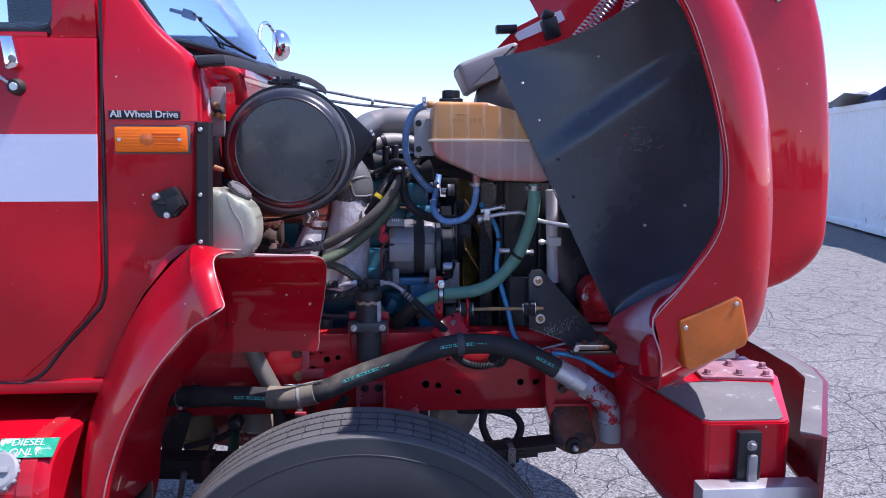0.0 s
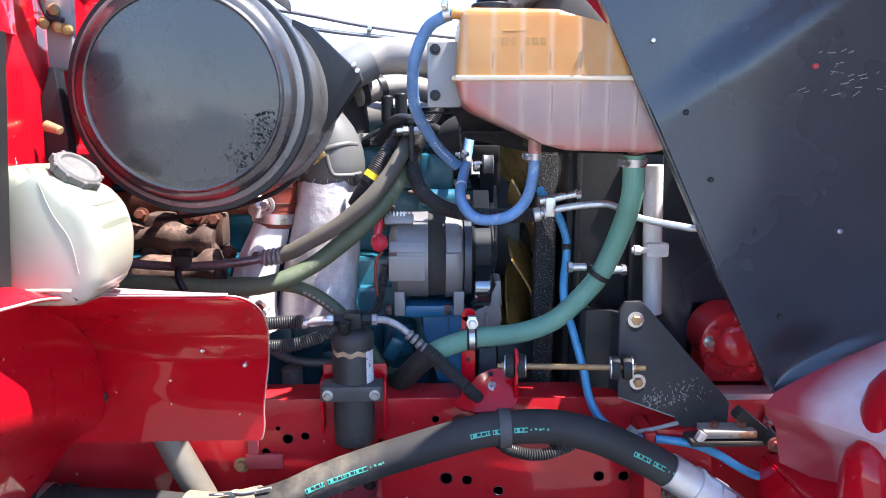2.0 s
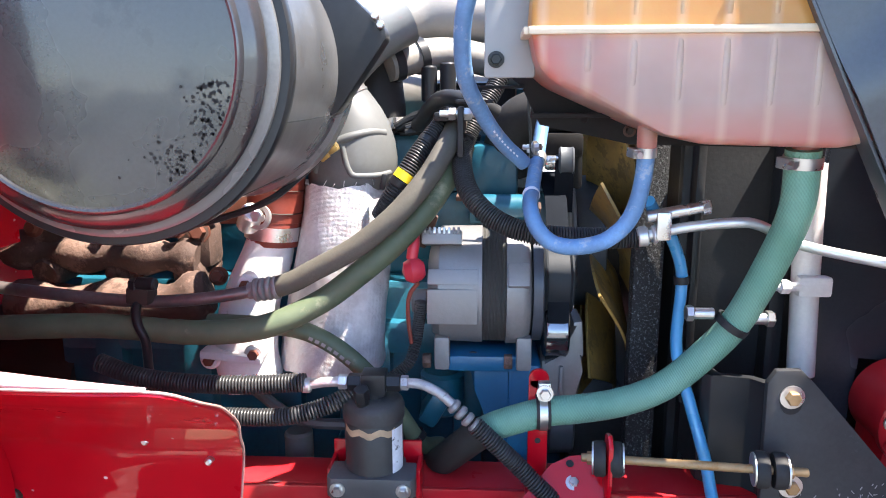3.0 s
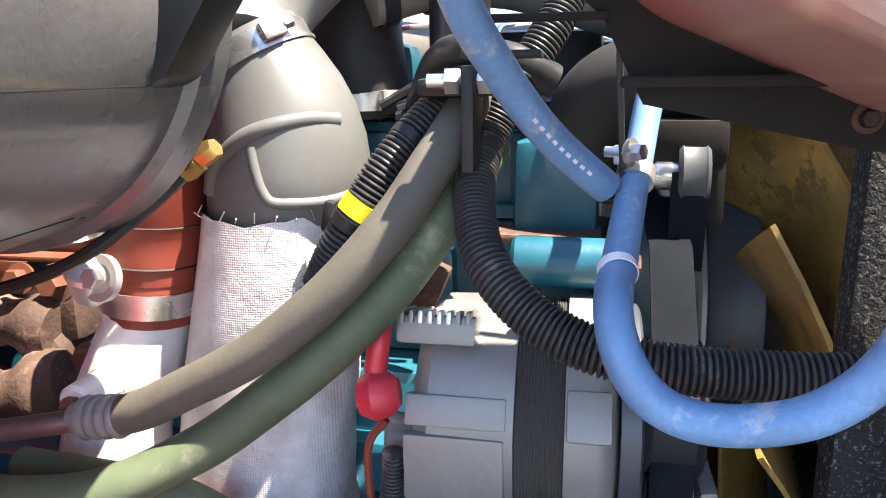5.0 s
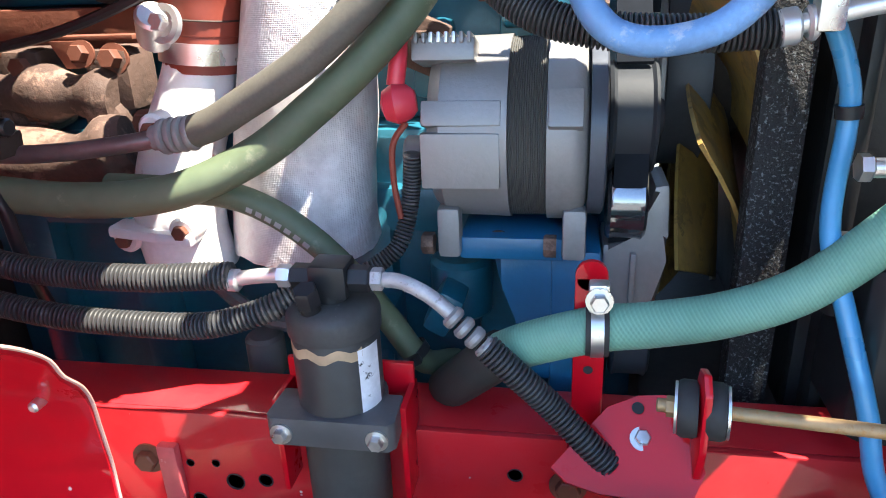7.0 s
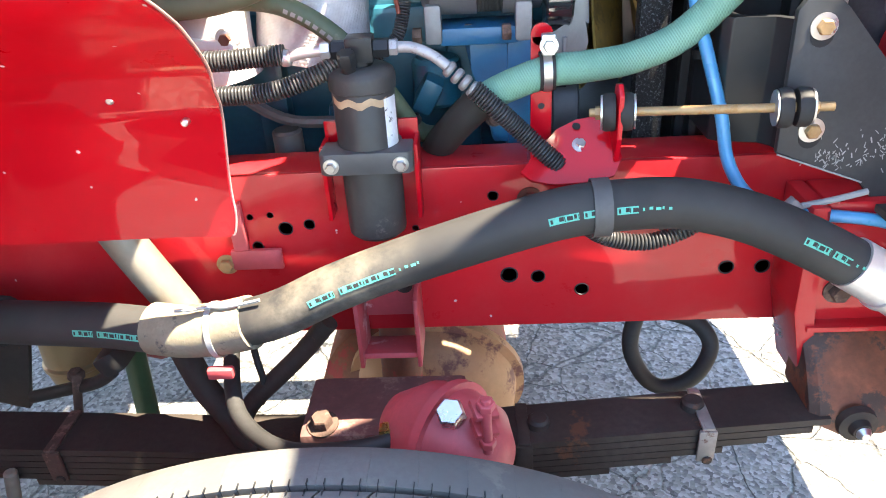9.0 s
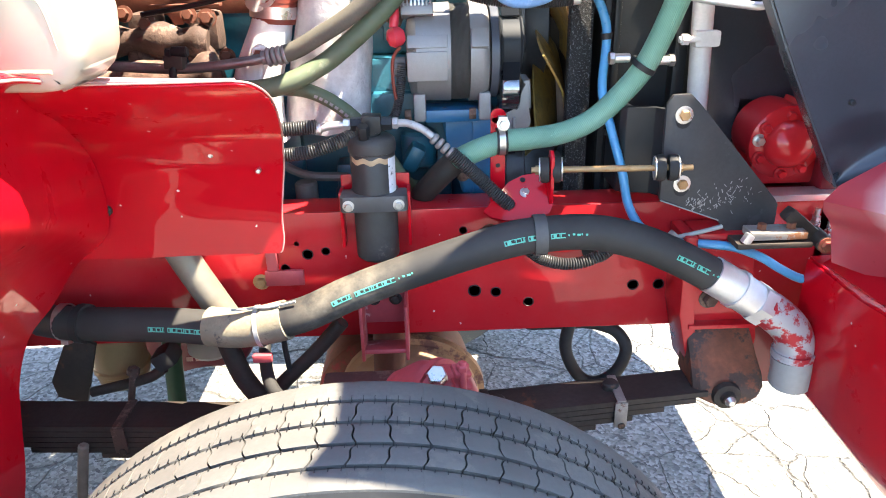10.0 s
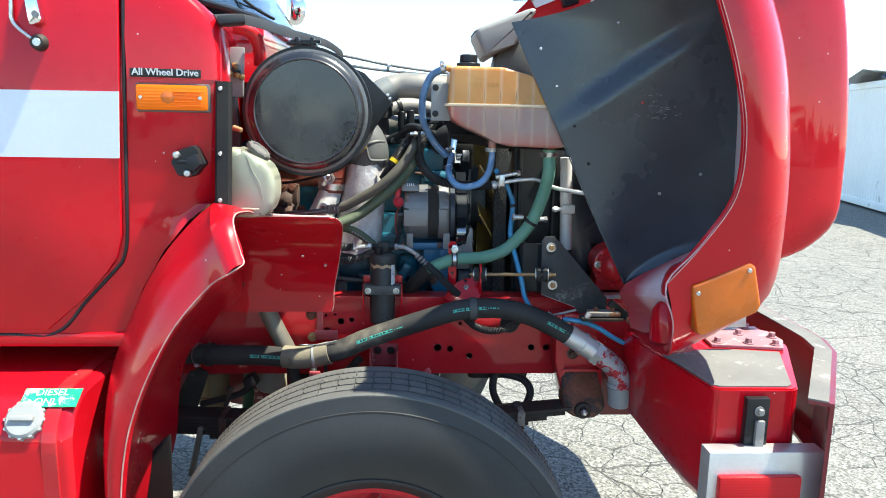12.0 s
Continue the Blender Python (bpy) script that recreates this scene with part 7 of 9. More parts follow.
spin(bm, [(-0.014, 0.0378), (-0.014, 0.041), (0.014, 0.041), (0.014, 0.0378)], (DX, DY, 1.138), (0, 0, 1), 36, True)
prism(bm, [(DX - 0.055, DY + 0.004), (DX - 0.057, DY - 0.036), (DX - 0.051, DY - 0.043), (DX + 0.051, DY - 0.043), (DX + 0.057, DY - 0.036), (DX + 0.055, DY + 0.004)], 1.124, 1.152, "z", 0.003)
strap_part = part("clamp", bm, surface("dusty_grey_clamp", (0.075, 0.076, 0.078), 0.5, 0, 0.3, 12, 160, 0.2, 0.0006, 0, (0.17, 0.16, 0.145), 0.62, 18), drier, "grey-black clamp block")
for x in (-0.139, -0.055):
    bm = B()
    bolt(bm, (x, DY - 0.043, 1.137), (0, -1, 0), 0.0065, 0.007)
    part("bolt", bm, STEEL, strap_part)
bm = B()
box(bm, (DX, 2.105 + 0.012, 1.125), (0.12, 0.006, 0.09), None, 0.002)
for s in (-1, 1):
    box(bm, (DX + 0.058 * s, 2.098, 1.10), (0.006, 0.05, 0.10), None, 0.002)
part("bracket", bm, RED, drier, "red steel bracket")
dl = thing("refrigerant_line", (0.03, 2.07, 1.2), "bent steel line running into black corrugated sleeve", "pipe")
bm = B()
cyl(bm, (DX + 0.036, DY, 1.265), (DX + 0.046, DY, 1.265), 0.0098, None, 6, 0.001)
tube(bm, [(DX + 0.042, DY, 1.265), (-0.034, 2.085, 1.264), (-0.010, 2.08, 1.254), (0.012, 2.075, 1.237)], 0.0065, 12, 6)
part("steel_line", bm, surface("corroded_aluminium", (0.40, 0.39, 0.39), 0.5, 0.4, 0.25, 60, 260, 0.4, 0.0008, 0, (0.22, 0.20, 0.19), 0.56, 90), dl)
bm = B()
for k in range(4):
    spin(bm, [(-0.0045, 0.008), (-0.002, 0.0100), (0.002, 0.0100), (0.0045, 0.008)], V(0.008, 2.076, 1.239).lerp(V(0.034, 2.071, 1.216), k / 3), (0.75, -0.15, -0.66), 16)
part("crimp", bm, ALU, dl)
bm = B()
tube(bm, [(0.034, 2.071, 1.217), (0.06, 2.068, 1.193), (0.087, 2.068, 1.166), (0.115, 2.06, 1.14), (0.136, 2.056, 1.121)], 0.0105, 14, 8, (0.0040, 0.0015))
part("sleeve", bm, CORRUGATED, dl)
cl = hose_thing("corrugated_conduit", [(-0.46, 2.09, 1.285), (-0.405, 2.085, 1.268), (-0.339, 2.085, 1.260), (-0.262, 2.085, 1.259), (-0.215, 2.088, 1.261), (-0.185, 2.09, 1.262)], 0.0108, CORRUGATED, "black corrugated conduit leading to the drier", 16, (0.0042, 0.0018), "conduit")
bm = B()
cyl(bm, (-0.190, 2.09, 1.258), (-0.178, 2.09, 1.258), 0.010, None, 14, 0.002)
tube(bm, [(-0.182, 2.09, 1.259), (-0.162, 2.089, 1.263), (-0.140, 2.088, 1.265)], 0.0065, 12, 4)
hexa(bm, (-0.141, 2.088, 1.265), (1, 0, 0), 0.0100, 0.011)
part("fitting", bm, BRIGHT, cl, "dull aluminium fitting")
hose_thing("corrugated_conduit", [(-0.46, 2.08, 1.245), (-0.402, 2.07, 1.235), (-0.34, 2.07, 1.225), (-0.28, 2.07, 1.222), (-0.225, 2.07, 1.222), (-0.186, 2.07, 1.228), (-0.140, 2.082, 1.242), (-0.10, 2.115, 1.262)], 0.0100, CORRUGATED, "black corrugated conduit looping behind the drier", 16, (0.0042, 0.0018), "conduit")

# ---- alternator ----
AY, AZZ = 2.262, 1.352
alt = thing("alternator", (0.04, AY, 1.26), "dull cast aluminium alternator with a dark laminated core", "alternator")
bm = B()
spin(bm, [(-0.036, 0), (-0.036, 0.045), (-0.030, 0.074), (-0.018, 0.085), (0.042, 0.087), (0.042, 0.07)], (0, AY, AZZ), (1, 0, 0), 56)
rear = part("rear_housing", bm, ALU, alt)
bm = B()
spin(bm, [(0.042 + 0.001 * k, 0.0835 + 0.0014 * (k % 2)) for k in range(35)], (0, AY, AZZ), (1, 0, 0), 56)
part("core", bm, surface("dark_laminate", (0.11, 0.107, 0.10), 0.5, 0.4, 0.2, 10, 150, 0.2), alt, "dark laminated core")
bm = B()
spin(bm, [(0.076, 0.07), (0.076, 0.088), (0.098, 0.088), (0.108, 0.082), (0.113, 0.07), (0.113, 0)], (0, AY, AZZ), (1, 0, 0), 56)
front = part("front_housing", bm, ALU, alt)
bm = B()
box(bm, (0.092, AY - 0.076, AZZ + 0.030), (0.030, 0.022, 0.034), Euler((-0.5, 0, 0)).to_matrix(), 0.003)
part("boss", bm, ALU, alt)
bm = B()
box(bm, (0.002, AY - 0.077, AZZ + 0.028), (0.070, 0.012, 0.022), Euler((-0.34, 0, 0)).to_matrix(), 0.002)
part("boss", bm, ALU, alt)
bm = B()
box(bm, (0.001, AY - 0.0835, AZZ - 0.012), (0.070, 0.008, 0.05), None, 0.002)
part("boss", bm, ALU, alt)
bm = B()
box(bm, (-0.014, AY - 0.042, AZZ + 0.076), (0.056, 0.05, 0.020), Euler((-0.25, 0, 0)).to_matrix(), 0.003)
sink = part("heat_sink", bm, ALU, alt, "finned heat sink")
for k in range(8):
    part("fin", box(B(), (-0.037 + 0.0066 * k, AY - 0.048, AZZ + 0.087), (0.0034, 0.042, 0.009), Euler((-0.25, 0, 0)).to_matrix(), 0.001), BRIGHT if k in (2, 3, 4, 5) else ALU, sink)
bm = B()
cyl(bm, (-0.036, AY - 0.03, AZZ - 0.02), (-0.060, AY - 0.03, AZZ - 0.02), 0.018, None, 20, 0.003)
part("bearing_cap", bm, ALU, alt)
bm = B()
spin(bm, [(0.113, 0), (0.113, 0.083), (0.126, 0.083), (0.128, 0.080), (0.128, 0)], (0, AY, AZZ), (1, 0, 0), 48)
part("fan_plate", bm, surface("slate_plate", (0.06, 0.068, 0.085), 0.45, 0.2, 0.2, 12), alt)
bm = B()
spin(bm, [(0.130, 0), (0.130, 0.050), (0.133, 0.052), (0.136, 0.049), (0.166, 0.049), (0.169, 0.052), (0.172, 0.050), (0.172, 0.02), (0.180, 0.016), (0.180, 0)], (0, AY - 0.005, AZZ + 0.010), (1, 0, 0), 40)
part("pulley", bm, surface("belt_grey", (0.020, 0.023, 0.028), 0.6, 0, 0.2, 20), alt)
for x in (-0.015, 0.102):
    bm = B()
    box(bm, (x, AY - 0.055, AZZ - 0.088), (0.022, 0.022, 0.05), None, 0.005)
    foot = part("foot", bm, ALU, alt)
    bm = B()
    hexa(bm, (x - 0.016, AY - 0.055, AZZ - 0.102), (-1, 0, 0), 0.011, 0.012)
    part("bolt", bm, RUST, foot)
bm = B()
spin(bm, [(0, 0), (0.004, 0.013), (0.014, 0.018), (0.026, 0.015), (0.032, 0.009), (0.032, 0)], (-0.068, 2.178, 1.388), (1, 0.15, 0.15), 22)
tube(bm, [(-0.055, 2.185, 1.405), (-0.052, 2.19, 1.428), (-0.055, 2.21, 1.445)], 0.008, 10, 5)
part("terminal_boot", bm, RED_RUBBER, alt, "red rubber terminal boot")
bm = B()
tube(bm, [(-0.045, 2.175, 1.375), (-0.058, 2.175, 1.355), (-0.060, 2.178, 1.32), (-0.056, 2.18, 1.285)], 0.003, 8, 6)
part("red_cable", bm, SILICONE, alt, "dark red cable")
bm = B()
tube(bm, [(-0.043, 2.185, 1.345), (-0.047, 2.19, 1.31), (-0.052, 2.185, 1.28), (-0.062, 2.175, 1.255), (-0.09, 2.165, 1.235)], 0.0075, 12, 8, (0.0036, 0.0013))
part("cable_sleeve", bm, CORRUGATED, alt)

mount = thing("alternator_mount", (0.06, 2.26, 1.1), "blue painted cast alternator mount on the engine", "engine mount")
bm = B()
box(bm, (0.045, 2.24, 1.246), (0.105, 0.07, 0.024), None, 0.006)
prism(bm, [(0.018, 1.240), (0.112, 1.240), (0.112, 1.09), (0.060, 1.09), (0.046, 1.16), (0.040, 1.20)], 2.225, 2.33, bevel=0.008)
box(bm, (0.105, 2.28, 1.15), (0.05, 0.12, 0.18), None, 0.01)
part("casting", bm, BLUE_CAST, mount)
for x, z in ((0.03, 1.246), (0.062, 1.13)):
    bm = B()
    bolt(bm, (x, 2.222, z), (0, -1, 0), 0.009, 0.010)
    part("bolt", bm, RUST, mount)

# ---- pulleys, tensioner, fan ----
PULLEY = surface("dusty_black_pulley", (0.060, 0.068, 0.080), 0.5, 0.1, 0.25, 12, 150, 0.15)
IDLER = surface("polished_idler", (0.24, 0.25, 0.27), 0.22, 0.9, 0.15, 12, 150, 0.05)
drive = thing("belt_drive", (0.18, 2.4, 1.3), "black pulleys and belt at the front of the engine", "belt drive")
for cx, w, cy, cz, r, nm in ((0.150, 0.036, 2.250, 1.286, 0.041, "idler"), (0.218, 0.052, 2.48, 1.375, 0.118, "fan_pulley"), (0.167, 0.024, 2.34, 1.525, 0.032, "accessory_pulley"), (0.165, 0.040, 2.30, 1.12, 0.055, "lower_pulley"), (0.18, 0.05, 2.54, 1.06, 0.11, "crank_pulley")):
    bm = B()
    spin(bm, [(-w / 2, 0), (-w / 2, r * 0.92), (-w / 2 + 0.003, r), (-w * 0.3, r * 0.97), (w * 0.3, r * 0.97), (w / 2 - 0.003, r), (w / 2, r * 0.92), (w / 2, 0)], (cx, cy, cz), (1, 0, 0), 48)
    part(nm, bm, IDLER if nm == "idler" else PULLEY, drive, "polished idler pulley" if nm == "idler" else "")
bm = B()
spin(bm, [(-0.004, 0.10), (-0.004, 0.121), (-0.001, 0.124), (0.003, 0.124), (0.005, 0.119)], (0.189, 2.48, 1.375), (1, 0, 0), 48)
part("flange", bm, ALU, drive, "worn bright flange")
bm = B()
belt = [(2.243, 1.412), (2.30, 1.47), (2.40, 1.492), (2.46, 1.494)]
rows = [[V(x, y, z) for y, z in belt] for x in (0.135, 0.167)]
sheet(bm, rows, 0.004)
rows = [[V(x, y, z) for y, z in ((2.215, 1.345), (2.213, 1.31), (2.232, 1.272), (2.262, 1.19), (2.26, 1.12))] for x in (0.136, 0.166)]
sheet(bm, rows, 0.004)
rows = [[V(x, y, z) for y, z in ((2.312, 1.530), (2.312, 1.50), (2.318, 1.45))] for x in (0.150, 0.178)]
sheet(bm, rows, 0.004)
BELT = surface("grey_belt", (0.013, 0.015, 0.019), 0.8, 0, 0.2, 20)
BELT.node_tree.nodes["Principled BSDF"].inputs["Specular IOR Level"].default_value = 0.0
part("belt", bm, BELT, drive)
bm = B()
prism(bm, [(0.130, 1.240), (0.165, 1.243), (0.176, 1.300), (0.190, 1.302), (0.193, 1.250), (0.186, 1.225), (0.184, 1.165), (0.132, 1.165)], 2.24, 2.31, bevel=0.006)
box(bm, (0.160, 2.238, 1.205), (0.006, 0.008, 0.055), None, 0.002)
part("tensioner_arm", bm, ALU, drive, "cast aluminium tensioner")
bm = B()
box(bm, (0.163, 2.355, 1.552), (0.060, 0.07, 0.036), None, 0.008)
box(bm, (0.186, 2.350, 1.522), (0.014, 0.05, 0.075), None, 0.006)
mount_plate = part("bracket", bm, TRAY_BLACK, drive)
for z in (1.535, 1.509):
    part("bolt", hexa(B(), (0.162, 2.322, z), (-0.4, -1, 0), 0.0055, 0.008), STEEL, mount_plate)
bm = B()
spin(bm, [(0, 0.0), (0, 0.010), (0.004, 0.012), (0.020, 0.012), (0.022, 0.0)], (0.136, 2.325, 1.526), (1, 0, 0), 20)
part("hub", bm, STEEL, drive)
fan = thing("cooling_fan", (0.30, 2.50, 1.378), "yellowed plastic engine cooling fan", "fan")
bm = B()
cyl(bm, (0.244, 2.50, 1.378), (0.295, 2.50, 1.378), 0.085, None, 32, 0.008)
part("hub", bm, DARK_IRON, fan)
for i in range(11):
    a = i * math.pi * 2 / 11 + 0.25
    bm = B()
    rows = []
    for k in range(6):
        r = 0.08 + 0.036 * k
        row = []
        for j in range(7):
            w = (j / 6 - 0.5) * (0.115 + 0.026 * k)
            tw = 0.50 - 0.035 * k
            row.append(V(0.246 + w * math.sin(tw) + 0.018 * math.sin(math.pi * j / 6), 2.50 + r * math.cos(a) - w * math.cos(tw) * math.sin(a), 1.378 + r * math.sin(a) + w * math.cos(tw) * math.cos(a)))
        rows.append(row)
    sheet(bm, rows, 0.004)
    part("blade", bm, FAN, fan)

# ---- radiator stack ----
rad = thing("radiator", (0.42, CY, 1.0), "black radiator stack with a speckled edge seal", "radiator")
bm = B()
box(bm, (0.375, CY, 1.30), (0.11, 0.56, 0.56), None, 0.004)
part("core", bm, CORE, rad)
bm = B()
box(bm, (0.395, 2.245, 1.29), (0.155, 0.02, 0.56), None, 0.004)
panel = part("side_panel", bm, CORE, rad, "black side panel")
for x in (0.335, 0.445):
    part("stiffener", box(B(), (x, 2.222, 1.29), (0.012, 0.03, 0.56), None, 0.003), CORE, panel)
bm = B()
box(bm, (0.275, 2.235, 1.29), (0.042, 0.03, 0.56), None, 0.006)
box(bm, (0.275, CY, 1.575), (0.042, 0.60, 0.03), None, 0.006)
part("shroud_seal", bm, FOAM, rad, "speckled black foam seal")
bm = B()
box(bm, (0.39, CY, 0.93), (0.15, 0.66, 0.20), None, 0.02)
part("lower_tank", bm, CORE, rad, "black lower tank")
bm = B()
box(bm, (0.29, 2.82, 1.30), (0.07, 0.03, 0.58), None, 0.004)
box(bm, (0.29, CY, 1.02), (0.07, 0.6, 0.03), None, 0.004)
part("shroud", bm, BLACK, rad)
cooler = thing("charge_cooler", (0.55, CY, 1.0), "black charge air cooler with an aluminium end tube", "cooler")
bm = B()
box(bm, (0.59, CY, 1.30), (0.14, 0.53, 0.60), None, 0.004)
part("core", bm, CORE, cooler)
bm = B()
tube(bm, [(0.477, 2.205, 1.535), (0.482, 2.205, 1.40), (0.490, 2.205, 1.24)], 0.0185, 18, 5)
tank_tube = part("end_tube", bm, ALLOY, cooler, "dull aluminium tube")
bm = B()
box(bm, (0.485, 2.185, 1.373), (0.045, 0.02, 0.028), None, 0.006)
hexa(bm, (0.440, 2.18, 1.373), (1, 0, 0), 0.010, 0.012)
cyl(bm, (0.435, 2.18, 1.373), (0.47, 2.18, 1.373), 0.006, None, 10)
part("clip", bm, ALLOY, tank_tube)
bm = B()
prism(bm, [(0.505, 1.56), (0.570, 1.56), (0.570, 1.48), (0.66, 1.45), (0.70, 1.26), (0.616, 1.254), (0.573, 1.262), (0.57, 1.16), (0.505, 1.16)], 2.22, 2.235, bevel=0.002)
plate_part = part("baffle", bm, LINER, cooler, "black baffle plate")
bm = B()
cyl(bm, (0.616, 2.23, 1.40), (0.616, 2.215, 1.40), 0.009, None, 12, 0.002)
part("bolt", bm, RUST, plate_part)
cond = thing("condenser_line", (0.35, 2.1, 1.46), "bent aluminium line clamped beside the radiator", "pipe")
bm = B()
tube(bm, [(0.24, 2.112, 1.453), (0.288, 2.105, 1.466), (0.345, 2.10, 1.473), (0.375, 2.10, 1.470), (0.420, 2.09, 1.449), (0.48, 2.05, 1.440), (0.507, 2.04, 1.438), (0.520, 2.04, 1.448)], 0.0065, 12, 7)
part("line", bm, BRIGHT, cond)
bm = B()
tube(bm, [(0.243, 2.11, 1.478), (0.275, 2.11, 1.484), (0.312, 2.11, 1.491)], 0.0075, 12, 4)
hexa(bm, (0.308, 2.11, 1.490), (1, 0, 0.2), 0.010, 0.01)
box(bm, (0.262, 2.108, 1.468), (0.018, 0.02, 0.035), None, 0.003)
part("stud", bm, STEEL, cond)
bm = B()
cyl(bm, (0.232, 2.113, 1.452), (0.246, 2.113, 1.454), 0.013, None, 14, 0.002)
cyl(bm, (0.250, 2.112, 1.455), (0.257, 2.112, 1.456), 0.012, None, 14, 0.002)
part("nut", bm, BRIGHT, cond)

# ---- support plate, stay rod and brackets on the rail ----
support = thing("radiator_support", (0.45, 2.05, 1.07), "black steel radiator support plate with scraped corner", "bracket")
bm = B()
prism(bm, [(0.380, 1.290), (0.390, 1.306), (0.418, 1.307), (0.435, 1.290), (0.582, 1.124), (0.588, 1.116), (0.588, 1.076), (0.520, 1.048), (0.490, 1.090), (0.384, 1.130)], 2.046, 2.056, bevel=0.002)
wear = surface("scraped_black_steel", (0.048, 0.048, 0.050), 0.45, 0, 0.3, 6, 150, 0.2, 0.0008, 0, (0.062, 0.062, 0.064), 0.60, 16)
part("plate", bm, wear, support)
rng = random.Random(15)
bm = B()
for k in range(120):
    if k < 60:
        c = V(0.448 + rng.gauss(0, 0.011), 2.0455, 1.123 + rng.gauss(0, 0.007))
    else:
        c = V(0.500 + rng.gauss(0, 0.020), 2.0455, 1.136 + rng.gauss(0, 0.014))
    lean, half = rng.uniform(0.2, 2.6), rng.uniform(0.0006, 0.0036)
    way, wide = V(math.cos(lean), 0, math.sin(lean)) * half, V(-math.sin(lean), 0, math.cos(lean)) * rng.uniform(0.0003, 0.0008)
    bm.faces.new([bm.verts.new(p) for p in (c - way - wide, c + way - wide, c + way + wide, c - way + wide)])
part("scrapes", bm, GREY_DUCT, support, "pale scraped paint")
bm = B()
tube(bm, [(0.384, 2.044, 1.130), (0.43, 2.044, 1.1125), (0.488, 2.044, 1.0905)], 0.0012, 6, 3)
part("worn_edge", bm, GREY_DUCT, support, "bare scraped edge")
bm = B()
prism(bm, [(0.325, 2.20), (0.325, 2.115), (0.335, 2.105), (0.38, 2.10), (0.393, 2.085), (0.40, 2.05), (0.406, 2.05), (0.40, 2.095), (0.385, 2.11), (0.345, 2.115), (0.335, 2.20)], 1.125, 1.275, "z", 0.002)
part("folded_bracket", bm, BLACK, support)
for x, z in ((0.409, 1.274), (0.418, 1.158)):
    bm = B()
    cyl(bm, (x, 2.048, z - 0.010), (x, 2.045, z - 0.010), 0.0125, None, 16)
    part("slot", bm, CORE, support)
    bm = B()
    spin(bm, [(0, 0), (0, 0.0145), (0.0015, 0.0145), (0.002, 0.009), (0.002, 0)], (x, 2.0452, z), (0, -1, 0), 20)
    ring_part = part("washer", bm, STEEL, support)
    part("bolt", hexa(B(), (x, 2.044, z), (0, -1, 0), 0.0088, 0.008), GOLD, ring_part, "yellow zinc bolt")
stay = thing("stay_rod", (0.28, 2.03, 1.19), "yellow zinc stay rod with black rubber bushings", "stay rod")
bm = B()
cyl(bm, (0.165, 2.045, 1.190), (0.418, 2.005, 1.199), 0.0052, None, 12, 0.001)
hexa(bm, (0.172, 2.044, 1.190), (1, -0.15, 0.03), 0.008, 0.008)
hexa(bm, (0.395, 2.009, 1.198), (1, -0.15, 0.03), 0.008, 0.008)
part("rod", bm, GOLD, stay)
for x, y, z in ((0.187, 2.041, 1.191), (0.206, 2.038, 1.192), (0.368, 2.013, 1.197), (0.387, 2.010, 1.198)):
    bm = B()
    d = V(1, -0.158, 0.035).normalized()
    c = V(x, y, z)
    spin(bm, [(-0.007, 0.006), (-0.007, 0.020), (-0.004, 0.0215), (0.004, 0.0215), (0.007, 0.020), (0.007, 0.006)], c, d, 24)
    bush = part("bushing", bm, RUBBER, stay)
    s = -1 if x in (0.187, 0.368) else 1
    bm = B()
    spin(bm, [(-0.001, 0), (-0.001, 0.0195), (0.001, 0.0195), (0.001, 0)], c + d * 0.0085 * s, d, 24)
    part("washer", bm, STEEL, bush)
stay_brk = thing("stay_bracket", (0.15, 2.07, 1.1), "red folded steel bracket bolted on the rail", "bracket")
bm = B()
plate_line = [(0.088, 2.055, 1.116), (0.100, 2.063, 1.128), (0.133, 2.086, 1.157), (0.157, 2.090, 1.167), (0.180, 2.086, 1.172), (0.198, 2.060, 1.160), (0.203, 2.032, 1.140), (0.194, 2.022, 1.122), (0.176, 2.028, 1.112), (0.127, 2.042, 1.104), (0.100, 2.048, 1.108)]
tilt = V(0.05, -0.62, 0.78).normalized()
loft(bm, [[Vector(p) - tilt * 0.005 for p in plate_line], [Vector(p) for p in plate_line]])
box(bm, (0.148, 2.100, 1.110), (0.095, 0.05, 0.006), None, 0.002)
bracket_plate = part("plate", bm, RED, stay_brk)
bm = B()
prism(bm, [(2.02, 1.165), (2.02, 1.215), (2.032, 1.226), (2.048, 1.222), (2.070, 1.165), (2.072, 1.130), (2.045, 1.130), (2.03, 1.135)], 0.1935, 0.1995, "x", 0.002)
part("tab", bm, RED, stay_brk)
bm = B()
bolt(bm, (0.159, 2.062, 1.145), tilt, 0.0065, 0.005)
part("bolt", bm, STEEL, stay_brk)
for c, r in (((0.1385, 2.0545, 1.1235), 0.013), ((0.156, 2.080, 1.161), 0.005)):
    bm = B()
    spin(bm, [(0.0022, r), (0.0022, 0)], c, tilt, 16)
    part("hole", bm, CORE, stay_brk)

hinge = thing("pivot_bracket", (0.58, 2.0, 1.07), "rusty steel pivot bracket with an oily bolt", "bracket")
bm = B()
box(bm, (0.566, 2.0, 1.084), (0.092, 0.040, 0.013), None, 0.002)
part("pad", bm, surface("rust_stained_pad", (0.27, 0.24, 0.21), 0.7, 0, 0.3, 16, 180, 0.4, 0.001, 0, (0.26, 0.10, 0.04), 0.52, 26), hinge, "rust-stained pale pad")
bm = B()
box(bm, (0.56, 2.0, 1.068), (0.125, 0.045, 0.010), None, 0.003)
box(bm, (0.616, 2.012, 1.090), (0.078, 0.026, 0.024), Euler((0, 0.69, 0)).to_matrix(), 0.006)
